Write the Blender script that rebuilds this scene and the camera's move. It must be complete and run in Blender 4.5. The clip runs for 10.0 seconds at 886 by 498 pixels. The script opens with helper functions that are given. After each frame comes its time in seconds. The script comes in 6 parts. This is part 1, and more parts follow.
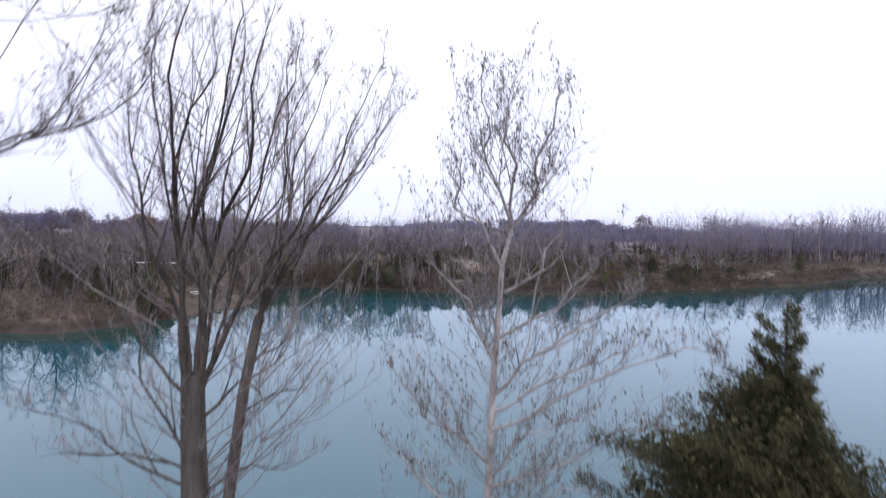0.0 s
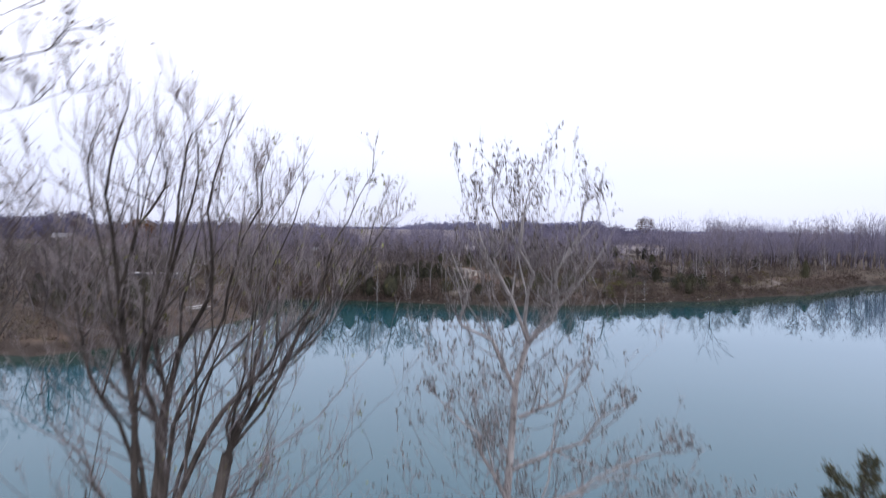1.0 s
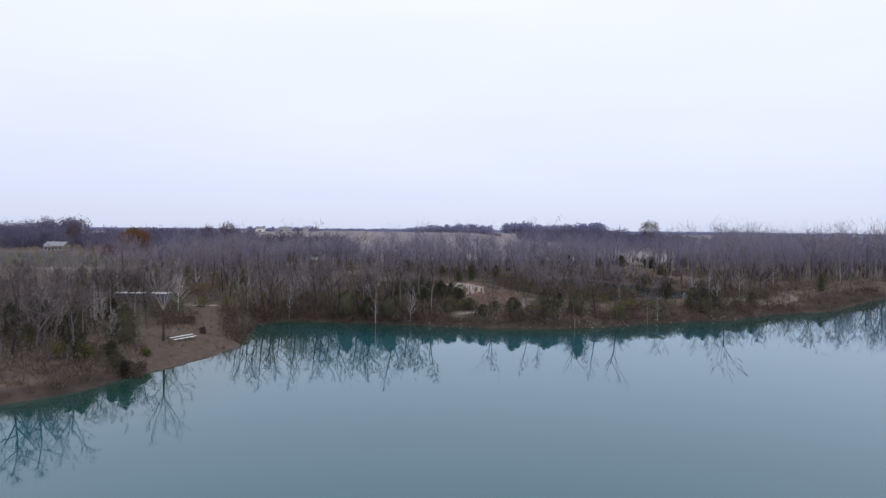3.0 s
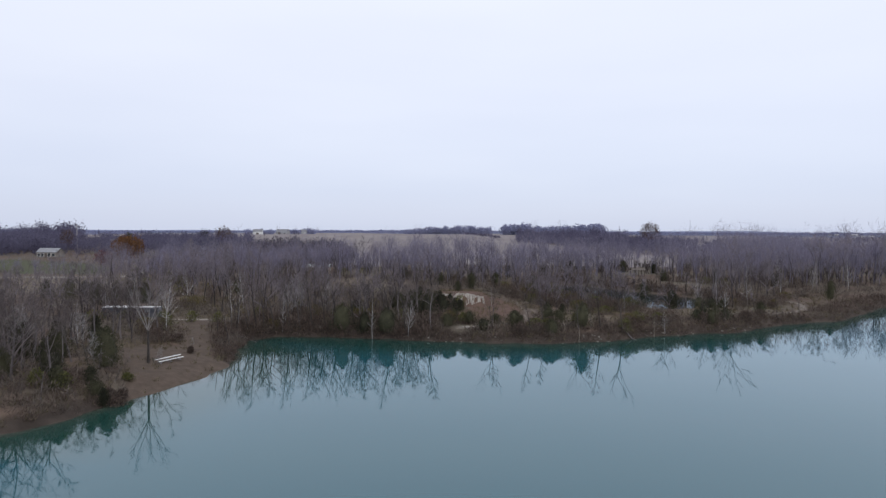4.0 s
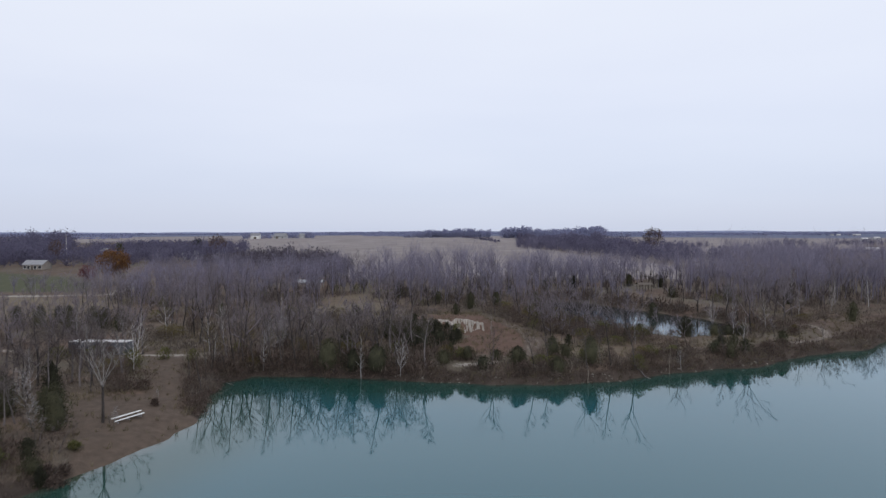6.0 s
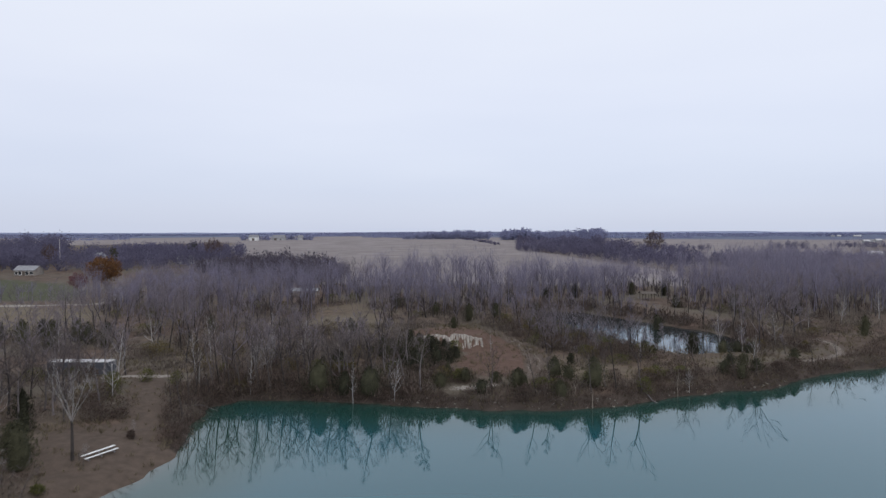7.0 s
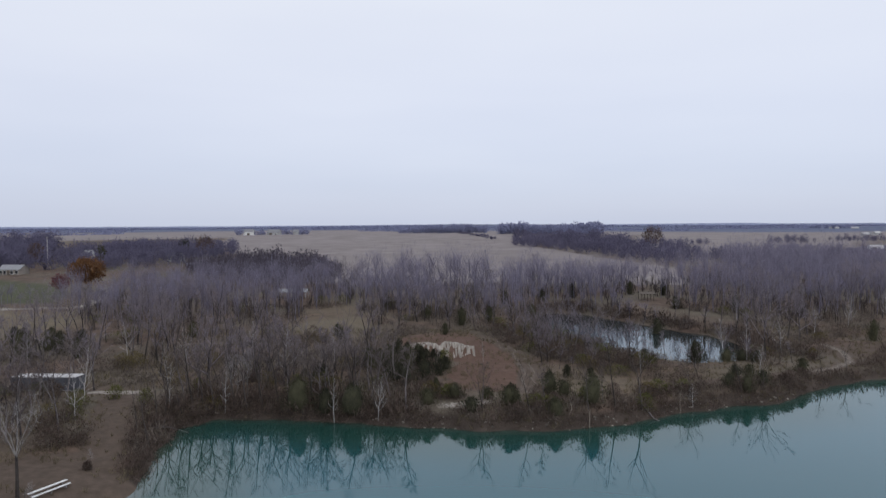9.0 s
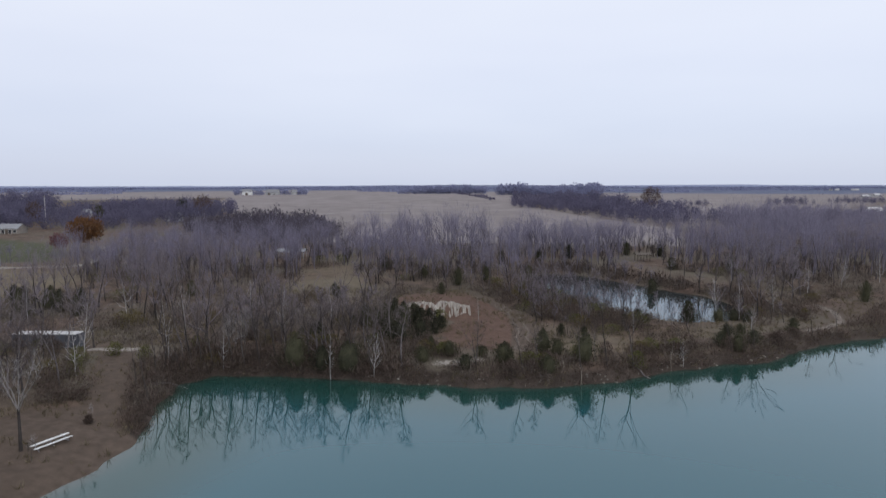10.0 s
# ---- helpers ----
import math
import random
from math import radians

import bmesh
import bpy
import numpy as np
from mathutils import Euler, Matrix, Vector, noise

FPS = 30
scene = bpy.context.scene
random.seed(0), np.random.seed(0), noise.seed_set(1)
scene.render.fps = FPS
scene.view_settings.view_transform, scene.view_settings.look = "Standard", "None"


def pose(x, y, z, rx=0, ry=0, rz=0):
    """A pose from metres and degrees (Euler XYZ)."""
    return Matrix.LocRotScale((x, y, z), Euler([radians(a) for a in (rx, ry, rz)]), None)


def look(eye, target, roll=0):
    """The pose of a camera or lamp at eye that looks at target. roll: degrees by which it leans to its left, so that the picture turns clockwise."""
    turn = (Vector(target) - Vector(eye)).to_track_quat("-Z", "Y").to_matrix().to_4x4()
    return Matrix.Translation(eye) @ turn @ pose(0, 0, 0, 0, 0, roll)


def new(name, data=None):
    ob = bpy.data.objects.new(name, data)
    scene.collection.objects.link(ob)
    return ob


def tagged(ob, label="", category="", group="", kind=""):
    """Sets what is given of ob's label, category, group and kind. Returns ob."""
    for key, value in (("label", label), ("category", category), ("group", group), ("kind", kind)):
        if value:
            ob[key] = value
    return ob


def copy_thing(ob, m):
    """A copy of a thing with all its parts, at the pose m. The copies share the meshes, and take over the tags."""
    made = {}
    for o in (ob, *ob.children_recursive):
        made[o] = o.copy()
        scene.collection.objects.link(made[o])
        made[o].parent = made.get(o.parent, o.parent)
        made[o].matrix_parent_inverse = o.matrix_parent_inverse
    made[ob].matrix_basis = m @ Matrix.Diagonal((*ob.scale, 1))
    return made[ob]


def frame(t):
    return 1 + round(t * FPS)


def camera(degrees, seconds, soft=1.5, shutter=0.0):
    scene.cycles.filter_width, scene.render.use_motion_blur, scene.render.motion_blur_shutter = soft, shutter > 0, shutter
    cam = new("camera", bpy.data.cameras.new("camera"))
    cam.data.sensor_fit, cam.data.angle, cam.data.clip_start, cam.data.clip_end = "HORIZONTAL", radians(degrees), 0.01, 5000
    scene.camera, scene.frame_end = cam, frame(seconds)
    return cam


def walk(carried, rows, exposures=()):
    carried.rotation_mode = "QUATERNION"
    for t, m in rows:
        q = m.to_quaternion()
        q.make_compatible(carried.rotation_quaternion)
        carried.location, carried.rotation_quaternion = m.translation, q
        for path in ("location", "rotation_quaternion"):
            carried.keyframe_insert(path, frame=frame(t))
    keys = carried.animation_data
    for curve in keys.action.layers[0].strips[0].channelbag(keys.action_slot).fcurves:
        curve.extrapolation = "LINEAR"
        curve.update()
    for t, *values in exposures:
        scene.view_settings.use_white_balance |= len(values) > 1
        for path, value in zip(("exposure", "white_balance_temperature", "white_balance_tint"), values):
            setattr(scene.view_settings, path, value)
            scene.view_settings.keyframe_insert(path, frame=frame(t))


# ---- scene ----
cam = camera(68.0, 10.0, soft=1.3, shutter=0.85)

PATH = [
    (0, (-5.247, -3.374, 13.723), (-5.242, -1.375, 13.659), 0.85),
    (0.5, (-5.278, -2.272, 14.843), (-5.274, -0.273, 14.777), 0.90),
    (1, (-5.309, -1.049, 15.928), (-5.307, 0.950, 15.864), 0.78),
    (1.5, (-5.318, 0.517, 16.833), (-5.319, 2.516, 16.770), 0.66),
    (2, (-5.345, 2.298, 17.756), (-5.347, 4.297, 17.693), 0.60),
    (2.5, (-5.364, 4.258, 18.608), (-5.367, 6.257, 18.545), 0.59),
    (4, (-5.471, 11.438, 21.551), (-5.469, 13.437, 21.49), 0.2),
    (4.5, (-5.29, 14.342, 22.802), (-5.288, 16.342, 22.741), 0.1),
    (5, (-5.03, 17.163, 24.171), (-5.029, 19.162, 24.109), 0.0),
    (5.5, (-4.80, 19.967, 25.409), (-4.799, 21.966, 25.348), -0.1),
    (7, (-4.011, 28.883, 29.506), (-4.008, 30.882, 29.445), -0.1),
    (7.5, (-3.723, 31.899, 30.652), (-3.718, 33.898, 30.593), -0.2),
    (8, (-3.374, 34.286, 31.409), (-3.368, 36.285, 31.353), -0.2),
    (8.5, (-2.827, 35.873, 31.748), (-2.82, 37.872, 31.695), -0.3),
    (9, (-2.245, 36.33, 31.821), (-2.235, 38.328, 31.737), -0.3),
    (9.5, (-1.847, 36.144, 31.792), (-1.837, 38.139, 31.648), -0.2),
    (10, (-1.585, 35.866, 31.676), (-1.573, 37.856, 31.473), -0.1),
]
walk(cam, [(t, look(eye, target, roll)) for t, eye, target, roll in PATH],
     exposures=[(0.0, 0.52, 6350, 18), (1.0, 0.47, 6350, 17), (1.5, 0.40, 6270, 16), (2.0, 0.30, 6280, 15), (2.5, 0.24, 6320, 14), (4.5, 0.06, 6500, 10), (7.0, 0.02, 6500, 10), (8.0, 0.0, 6500, 10),
                (9.0, -0.05, 6500, 10), (10.0, 0.04, 6500, 10)])

# ---- sky and sun: a closed overcast sky ----
SUN_ELEVATION, SUN_TURN = radians(40), radians(200)
world = bpy.data.worlds.new("overcast")
scene.world = world
world.use_nodes = True
wn, wl = world.node_tree.nodes, world.node_tree.links
wn.clear()
w_out = wn.new("ShaderNodeOutputWorld")
w_bg = wn.new("ShaderNodeBackground")
w_add = wn.new("ShaderNodeAddShader")
w_sky_bg = wn.new("ShaderNodeBackground")
w_sky = wn.new("ShaderNodeTexSky")
w_sky.sky_type = "NISHITA"
w_sky.sun_disc = False
w_sky.sun_elevation, w_sky.sun_rotation = SUN_ELEVATION, SUN_TURN
w_sky_bg.inputs["Strength"].default_value = 0.012
wl.new(w_sky.outputs["Color"], w_sky_bg.inputs["Color"])
w_co = wn.new("ShaderNodeTexCoord")
w_sep = wn.new("ShaderNodeSeparateXYZ")
wl.new(w_co.outputs["Generated"], w_sep.inputs[0])
w_map = wn.new("ShaderNodeMapping")
w_map.inputs["Scale"].default_value = (1.0, 1.0, 5.0)
wl.new(w_co.outputs["Generated"], w_map.inputs["Vector"])
w_noise = wn.new("ShaderNodeTexNoise")
w_noise.inputs["Scale"].default_value = 1.6
w_noise.inputs["Detail"].default_value = 3.0
wl.new(w_map.outputs[0], w_noise.inputs["Vector"])
w_mul = wn.new("ShaderNodeMath")
w_mul.operation = "MULTIPLY_ADD"
w_mul.inputs[1].default_value = 0.17
w_mul.inputs[2].default_value = -0.085
wl.new(w_noise.outputs[0], w_mul.inputs[0])
w_sum = wn.new("ShaderNodeMath")
w_sum.operation = "ADD"
wl.new(w_sep.outputs["Z"], w_sum.inputs[0])
wl.new(w_mul.outputs[0], w_sum.inputs[1])
w_ramp = wn.new("ShaderNodeValToRGB")
el = w_ramp.color_ramp.elements
el[0].position, el[0].color = 0.0, (0.578, 0.630, 0.780, 1)
el[1].position, el[1].color = 0.5, (0.845, 0.888, 1.0, 1)
for pos, col in ((0.06, (0.610, 0.663, 0.818, 1)), (0.2, (0.742, 0.782, 0.905, 1)), (0.33, (0.820, 0.856, 0.948, 1))):
    e = el.new(pos)
    e.color = col
wl.new(w_sum.outputs[0], w_ramp.inputs[0])
wl.new(w_ramp.outputs[0], w_bg.inputs["Color"])
w_bg.inputs["Strength"].default_value = 0.95
wl.new(w_bg.outputs[0], w_add.inputs[0])
wl.new(w_sky_bg.outputs[0], w_add.inputs[1])
wl.new(w_add.outputs[0], w_out.inputs["Surface"])

sun = new("sun", bpy.data.lights.new("sun", "SUN"))
sun.data.energy, sun.data.angle, sun.data.color = 0.7, radians(25), (1.0, 0.98, 0.96)
sun.matrix_world = look((0, 0, 60), (60 * math.sin(-0.4), 60 * math.cos(0.4), 5))


# ---- materials ----
def mat(name, dark, light, scale=3.0, rough=0.85, bump=0.3, fine=30.0, island=0.0, obj=0.0, spec=0.3, dist=0.02, thin=0.0, along=1.0):
    """Two-scale noise between two colours, with relief; island and obj vary single pieces."""
    m = bpy.data.materials.new(name)
    m.use_nodes = True
    n, l = m.node_tree.nodes, m.node_tree.links
    b = n["Principled BSDF"]
    co = n.new("ShaderNodeTexCoord")
    big, small = n.new("ShaderNodeTexNoise"), n.new("ShaderNodeTexNoise")
    big.inputs["Scale"].default_value, small.inputs["Scale"].default_value = scale, fine
    big.inputs["Detail"].default_value, small.inputs["Detail"].default_value = 5, 4
    mp = n.new("ShaderNodeMapping")
    mp.inputs["Scale"].default_value = (1.0, 1.0, along)
    l.new(co.outputs["Object"], mp.inputs["Vector"])
    for t in (big, small):
        l.new(mp.outputs[0], t.inputs["Vector"])
    mix = n.new("ShaderNodeMix")
    mix.inputs["Factor"].default_value = 0.4
    l.new(big.outputs[0], mix.inputs["A"])
    l.new(small.outputs[0], mix.inputs["B"])
    fac = mix.outputs["Result"]
    for amount, node, socket in ((island, "ShaderNodeNewGeometry", "Random Per Island"), (obj, "ShaderNodeObjectInfo", "Random")):
        if amount:
            src, ma = n.new(node), n.new("ShaderNodeMath")
            ma.operation = "MULTIPLY_ADD"
            ma.inputs[1].default_value = amount
            l.new(src.outputs[socket], ma.inputs[0])
            off = n.new("ShaderNodeMath")
            off.inputs[1].default_value = -amount / 2
            l.new(fac, off.inputs[0])
            l.new(off.outputs[0], ma.inputs[2])
            fac = ma.outputs[0]
    ramp = n.new("ShaderNodeValToRGB")
    ramp.color_ramp.elements[0].position, ramp.color_ramp.elements[1].position = 0.3, 0.7
    ramp.color_ramp.elements[0].color, ramp.color_ramp.elements[1].color = (*dark, 1), (*light, 1)
    l.new(fac, ramp.inputs[0])
    l.new(ramp.outputs[0], b.inputs["Base Color"])
    b.inputs["Roughness"].default_value = rough
    b.inputs["Specular IOR Level"].default_value = spec
    if thin:
        tl, ms = n.new("ShaderNodeBsdfTranslucent"), n.new("ShaderNodeMixShader")
        l.new(ramp.outputs[0], tl.inputs["Color"])
        ms.inputs[0].default_value = thin
        l.new(b.outputs[0], ms.inputs[1])
        l.new(tl.outputs[0], ms.inputs[2])
        l.new(ms.outputs[0], n["Material Output"].inputs["Surface"])
    if bump:
        bn = n.new("ShaderNodeBump")
        bn.inputs["Strength"].default_value, bn.inputs["Distance"].default_value = bump, dist
        l.new(small.outputs[0], bn.inputs["Height"])
        l.new(bn.outputs[0], b.inputs["Normal"])
    return m


BARK_DARK = mat("dark_bark", (0.030, 0.025, 0.023), (0.085, 0.072, 0.066), 1.5, fine=14, island=0.5, obj=0.4)
BARK = mat("grey_bark", (0.032, 0.027, 0.026), (0.165, 0.143, 0.142), 1.5, fine=14, island=0.8, obj=0.6)
BARK_NEAR = mat("brown_bark", (0.025, 0.022, 0.020), (0.160, 0.139, 0.120), 4.5, fine=26, bump=1.0, dist=0.04, along=0.14)
PALE_BARK = mat("pale_bark", (0.20, 0.188, 0.185), (0.52, 0.498, 0.485), 1.3, fine=9, island=0.2, obj=0.2)
TWIG = mat("twig_bark", (0.112, 0.097, 0.108), (0.285, 0.247, 0.273), 0.6, fine=5, bump=0, island=0.3, obj=0.5, thin=0.45)
# paler and bluer than nearer twigs: distance haze put into the colour
TWIG_HAZED = mat("hazed_far_twig", (0.142, 0.130, 0.174), (0.318, 0.292, 0.372), 0.3, fine=3, bump=0, island=0.3, thin=0.45)
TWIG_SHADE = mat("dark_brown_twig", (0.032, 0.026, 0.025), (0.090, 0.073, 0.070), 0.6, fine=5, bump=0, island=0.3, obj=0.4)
TWIG_WARM = mat("brown_twig", (0.080, 0.066, 0.065), (0.205, 0.170, 0.165), 0.6, fine=5, bump=0, island=0.3, obj=0.6, thin=0.45)
BRUSH = mat("dry_brush", (0.056, 0.041, 0.034), (0.170, 0.126, 0.104), 0.12, fine=1.3, bump=0, island=0.5, thin=0.4)
LEAF_DRY = mat("dry_leaf", (0.07, 0.055, 0.035), (0.20, 0.15, 0.10), 1.0, fine=5, bump=0, island=0.5)
LEAF_OLIVE = mat("olive_leaf", (0.055, 0.058, 0.020), (0.15, 0.148, 0.050), 1.0, fine=5, bump=0, island=0.5, thin=0.3)
CEDAR = mat("cedar_leaf", (0.020, 0.021, 0.012), (0.074, 0.071, 0.040), 0.8, fine=6, bump=0, island=0.4, obj=0.4, thin=0.15)
ORANGE = mat("rust_leaf", (0.085, 0.042, 0.022), (0.235, 0.115, 0.045), 0.5, fine=3, bump=0, island=0.5, thin=0.3)
CRIMSON = mat("crimson_leaf", (0.07, 0.02, 0.03), (0.17, 0.05, 0.06), 0.5, fine=3, bump=0, island=0.5)
DULL_BARK = mat("dull_pale_bark", (0.095, 0.086, 0.082), (0.30, 0.278, 0.262), 1.6, fine=10, island=0.5)
PALE_TWIG = mat("pale_twig", (0.24, 0.222, 0.215), (0.50, 0.475, 0.46), 0.6, fine=5, bump=0, island=0.4, obj=0.3, thin=0.3)
# dark twigs of the distant stands, blue haze mixed into their colour
TWIG_DARK_HAZED = mat("hazed_dark_twig", (0.100, 0.092, 0.140), (0.168, 0.154, 0.222), 0.02, fine=0.2, bump=0, island=0.12, thin=0.5)
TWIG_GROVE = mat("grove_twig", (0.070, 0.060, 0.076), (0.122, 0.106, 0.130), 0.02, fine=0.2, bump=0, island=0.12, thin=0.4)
TWIG_NEAR = mat("near_twig", (0.135, 0.117, 0.116), (0.33, 0.292, 0.286), 2.0, fine=12, bump=0, island=0.4)
CEDAR_NEAR = mat("near_cedar_leaf", (0.031, 0.033, 0.017), (0.140, 0.131, 0.068), 1.2, fine=7, bump=0, island=0.4, thin=0.4)
TWIG_PALE = mat("sycamore_twig", (0.165, 0.150, 0.150), (0.36, 0.336, 0.33), 2.0, fine=12, bump=0, island=0.4)
PALE_NEAR = mat("sycamore_bark", (0.27, 0.255, 0.245), (0.60, 0.575, 0.56), 2.2, fine=8, bump=0.5)
UNDER = mat("undergrowth", (0.072, 0.058, 0.050), (0.205, 0.168, 0.140), 0.12, fine=1.3, bump=0, island=0.5, thin=0.4)
GRASS = mat("dry_grass", (0.085, 0.070, 0.042), (0.205, 0.168, 0.108), 0.15, fine=1.5, bump=0, island=0.5, thin=0.3)
LEAF_OCHRE = mat("ochre_leaf", (0.075, 0.060, 0.026), (0.17, 0.135, 0.060), 1.0, fine=5, bump=0, island=0.5, thin=0.3)
LEAF_MIX = mat("olive_brown_leaf", (0.085, 0.080, 0.025), (0.25, 0.26, 0.07), 1.0, fine=5, bump=0, island=0.6)
ROOF_MID = mat("grey_metal_roof", (0.17, 0.17, 0.18), (0.28, 0.28, 0.29), 0.8, rough=0.6, fine=8, bump=0.1)
ROOF_PALE = mat("pale_metal_roof", (0.36, 0.35, 0.35), (0.58, 0.57, 0.56), 0.8, rough=0.5, fine=8, bump=0.1)
RUSSET = mat("russet_leaf", (0.055, 0.038, 0.036), (0.13, 0.085, 0.070), 0.5, fine=3, bump=0, island=0.5)
LEAF_GREY = mat("grey_dry_leaf", (0.060, 0.050, 0.045), (0.19, 0.163, 0.145), 1.0, fine=5, bump=0, island=0.5, thin=0.3)
# horizon land: its blue is distance haze put into the base colour
HAZE_BLUE = mat("hazed_far_land", (0.165, 0.190, 0.290), (0.205, 0.232, 0.335), 0.004, fine=0.03, bump=0)
# skyline trees: pale blue haze of distance painted into the bark colour
HAZED_TREE = mat("hazed_distant_bark", (0.205, 0.215, 0.330), (0.285, 0.295, 0.420), 0.02, fine=0.3, bump=0, island=0.12, thin=0.45)
WALL_WHITE = mat("weathered_white", (0.28, 0.28, 0.285), (0.46, 0.46, 0.46), 0.6, fine=6, rough=0.7)
WHITE_PAINT = mat("white_paint", (0.62, 0.62, 0.60), (0.82, 0.82, 0.80), 2.0, fine=30, rough=0.5, bump=0.1)
GREY_METAL = mat("galvanised_metal", (0.22, 0.23, 0.25), (0.36, 0.37, 0.40), 2.0, rough=0.45, fine=20, bump=0.1)
BLUE_STEEL = mat("faded_blue_steel", (0.045, 0.048, 0.058), (0.125, 0.130, 0.150), 0.7, rough=0.6, fine=8, bump=0.2)
ROOF_GREY = mat("grey_shingle", (0.14, 0.14, 0.15), (0.26, 0.26, 0.27), 2.0, fine=12)
WALL_TAN = mat("tan_siding", (0.20, 0.175, 0.155), (0.30, 0.27, 0.24), 1.0, fine=8)
GLASS_DARK = mat("window_glass", (0.02, 0.022, 0.026), (0.05, 0.055, 0.06), 1.0, rough=0.08, bump=0, spec=0.5)
WOOD_DARK = mat("weathered_wood", (0.06, 0.05, 0.042), (0.15, 0.125, 0.105), 3.0, fine=20)
SNAG = mat("weathered_snag", (0.13, 0.105, 0.082), (0.33, 0.285, 0.235), 2.0, fine=12)
STONE = mat("pale_limestone", (0.13, 0.115, 0.098), (0.36, 0.325, 0.28), 2.0, fine=9, obj=0.4, island=0.3)


# ---- the lie of the land ----
LAKE = np.array([(-62, 77.5), (-54, 77), (-50, 79.7), (-47.6, 85.5), (-45.4, 91), (-42.2, 99), (-39.6, 105.8), (-38.8, 112.5), (-40, 118), (-41, 124),
                 (-42.5, 131), (-43, 137), (-38.4, 141.3), (-31.6, 141.4), (-21.7, 140.2), (-12, 138), (-2.4, 136.5), (4, 134.8), (12.2, 134.7),
                 (21.8, 136.2), (29, 138.6), (36.1, 142.6), (47.9, 146.9), (57.1, 148.9), (62.5, 153.3), (71.5, 159.5), (80, 163.5),
                 (90, 167), (101, 178), (114, 191), (130, 203), (165, 215), (230, 222), (310, 190), (340, 120), (300, 50), (220, 20), (120, 15)])
LAKE = np.vstack([LAKE, [(40, 17), (-10, 17), (-60, 13), (-130, 15), (-165, 38), (-150, 62), (-110, 76), (-80, 77)]])
POND = np.array([(33, 254), (43.5, 252), (51.5, 239), (57.5, 229), (64, 217), (69.5, 210), (71.5, 198), (67.5, 185), (60.5, 176), (51.5, 174.7), (46.5, 179),
                 (41.5, 185), (37.5, 190.5), (33, 199), (29, 218), (27, 240)])
MOUND = np.array([(-10.5, 177.5), (-5, 176.5), (2, 177), (6.5, 180), (4, 189), (-3, 192), (-10, 188)])
SOIL = np.array([(-12, 190), (-4, 199), (4.5, 202), (10, 195), (14, 184), (15, 168), (13.5, 152), (6, 148.5), (-1, 151), (-0.5, 164), (2, 174), (-10, 176)])
BEACH = np.array([(-56, 111), (-57, 117.5), (-52.6, 120.5), (-48.5, 121.5), (-45, 121), (-42.5, 117), (-37, 113), (-38, 97), (-45, 90), (-47, 97), (-50.5, 105)])
SAND = np.array([(80, 178), (84, 186), (94, 192), (112, 196), (104, 182), (92, 169), (84, 166), (77, 163.5)])
CLEARING = np.array([(-48, 250), (-32, 262), (-18, 225), (-20, 200), (-32, 197), (-43, 209)])
CLEARING_EAST = np.array([(56, 262), (70, 285), (77, 276), (75, 250), (86, 234), (82, 216), (73, 213), (67, 226), (58, 234), (54, 248)])
LAWN = np.array([(-178, 270), (-140, 272), (-150, 300), (-178, 338), (-235, 372), (-260, 340)])
MEADOW = np.array([(-150, 200), (-104, 203), (-104, 222), (-122, 250), (-160, 255), (-200, 240)])
FIELD = np.array([(-60, 335), (-120, 470), (-165, 560), (-240, 745), (-358, 1250), (-76, 1150), (30, 1085), (140, 940), (84, 660), (100, 556), (130, 410), (104, 330), (20, 345)])
FIELD_RIGHT = np.array([(200, 500), (300, 560), (560, 860), (900, 1100), (500, 1300), (260, 900), (160, 620)])
LANE = [(-58.4, 150), (-53.8, 138.3), (-48.2, 126.5), (-46, 119.5)]
ROAD = [(-160, 168), (-110, 158), (-88, 154.5), (-64, 151), (-48, 150.8), (-30, 149.5), (-18, 148.5), (-5, 141.8), (2.5, 141.8), (8, 143.8), (13, 150), (24, 149), (35, 151.4), (52, 157), (67, 162.6), (77, 167)]
ROAD = ROAD + [(83, 171.4), (87, 180), (89, 192)]
TRACK = [(13, 150), (15.4, 166), (15, 181), (12, 195.5), (5, 207), (-12, 222), (-28, 240)]
FARM_LANE = [(-190, 520), (-201.7, 549), (-211, 596), (-246, 748), (-307, 1037)]
DRIVE = [(-260, 250), (-157, 256), (-128, 259.5), (-126, 270), (-134, 296), (-150, 330)]


def poly_sd(x, y, poly):
    """Signed distance to a closed outline, negative inside."""
    x, y = np.asarray(x, float), np.asarray(y, float)
    best, inside = np.full(x.shape, 1e9), np.zeros(x.shape, bool)
    n = len(poly)
    for i in range(n):
        (ax, ay), (bx, by) = poly[i], poly[(i + 1) % n]
        dx, dy = bx - ax, by - ay
        t = np.clip(((x - ax) * dx + (y - ay) * dy) / (dx * dx + dy * dy), 0, 1)
        best = np.minimum(best, np.hypot(x - ax - t * dx, y - ay - t * dy))
        cross = (ay > y) != (by > y)
        inside ^= cross & (x < dx * (y - ay) / (dy if dy else 1e-9) + ax)
    return np.where(inside, -best, best)


def line_dist(x, y, pts):
    x, y = np.asarray(x, float), np.asarray(y, float)
    best = np.full(x.shape, 1e9)
    for (ax, ay), (bx, by) in zip(pts, pts[1:]):
        dx, dy = bx - ax, by - ay
        t = np.clip(((x - ax) * dx + (y - ay) * dy) / (dx * dx + dy * dy), 0, 1)
        best = np.minimum(best, np.hypot(x - ax - t * dx, y - ay - t * dy))
    return best


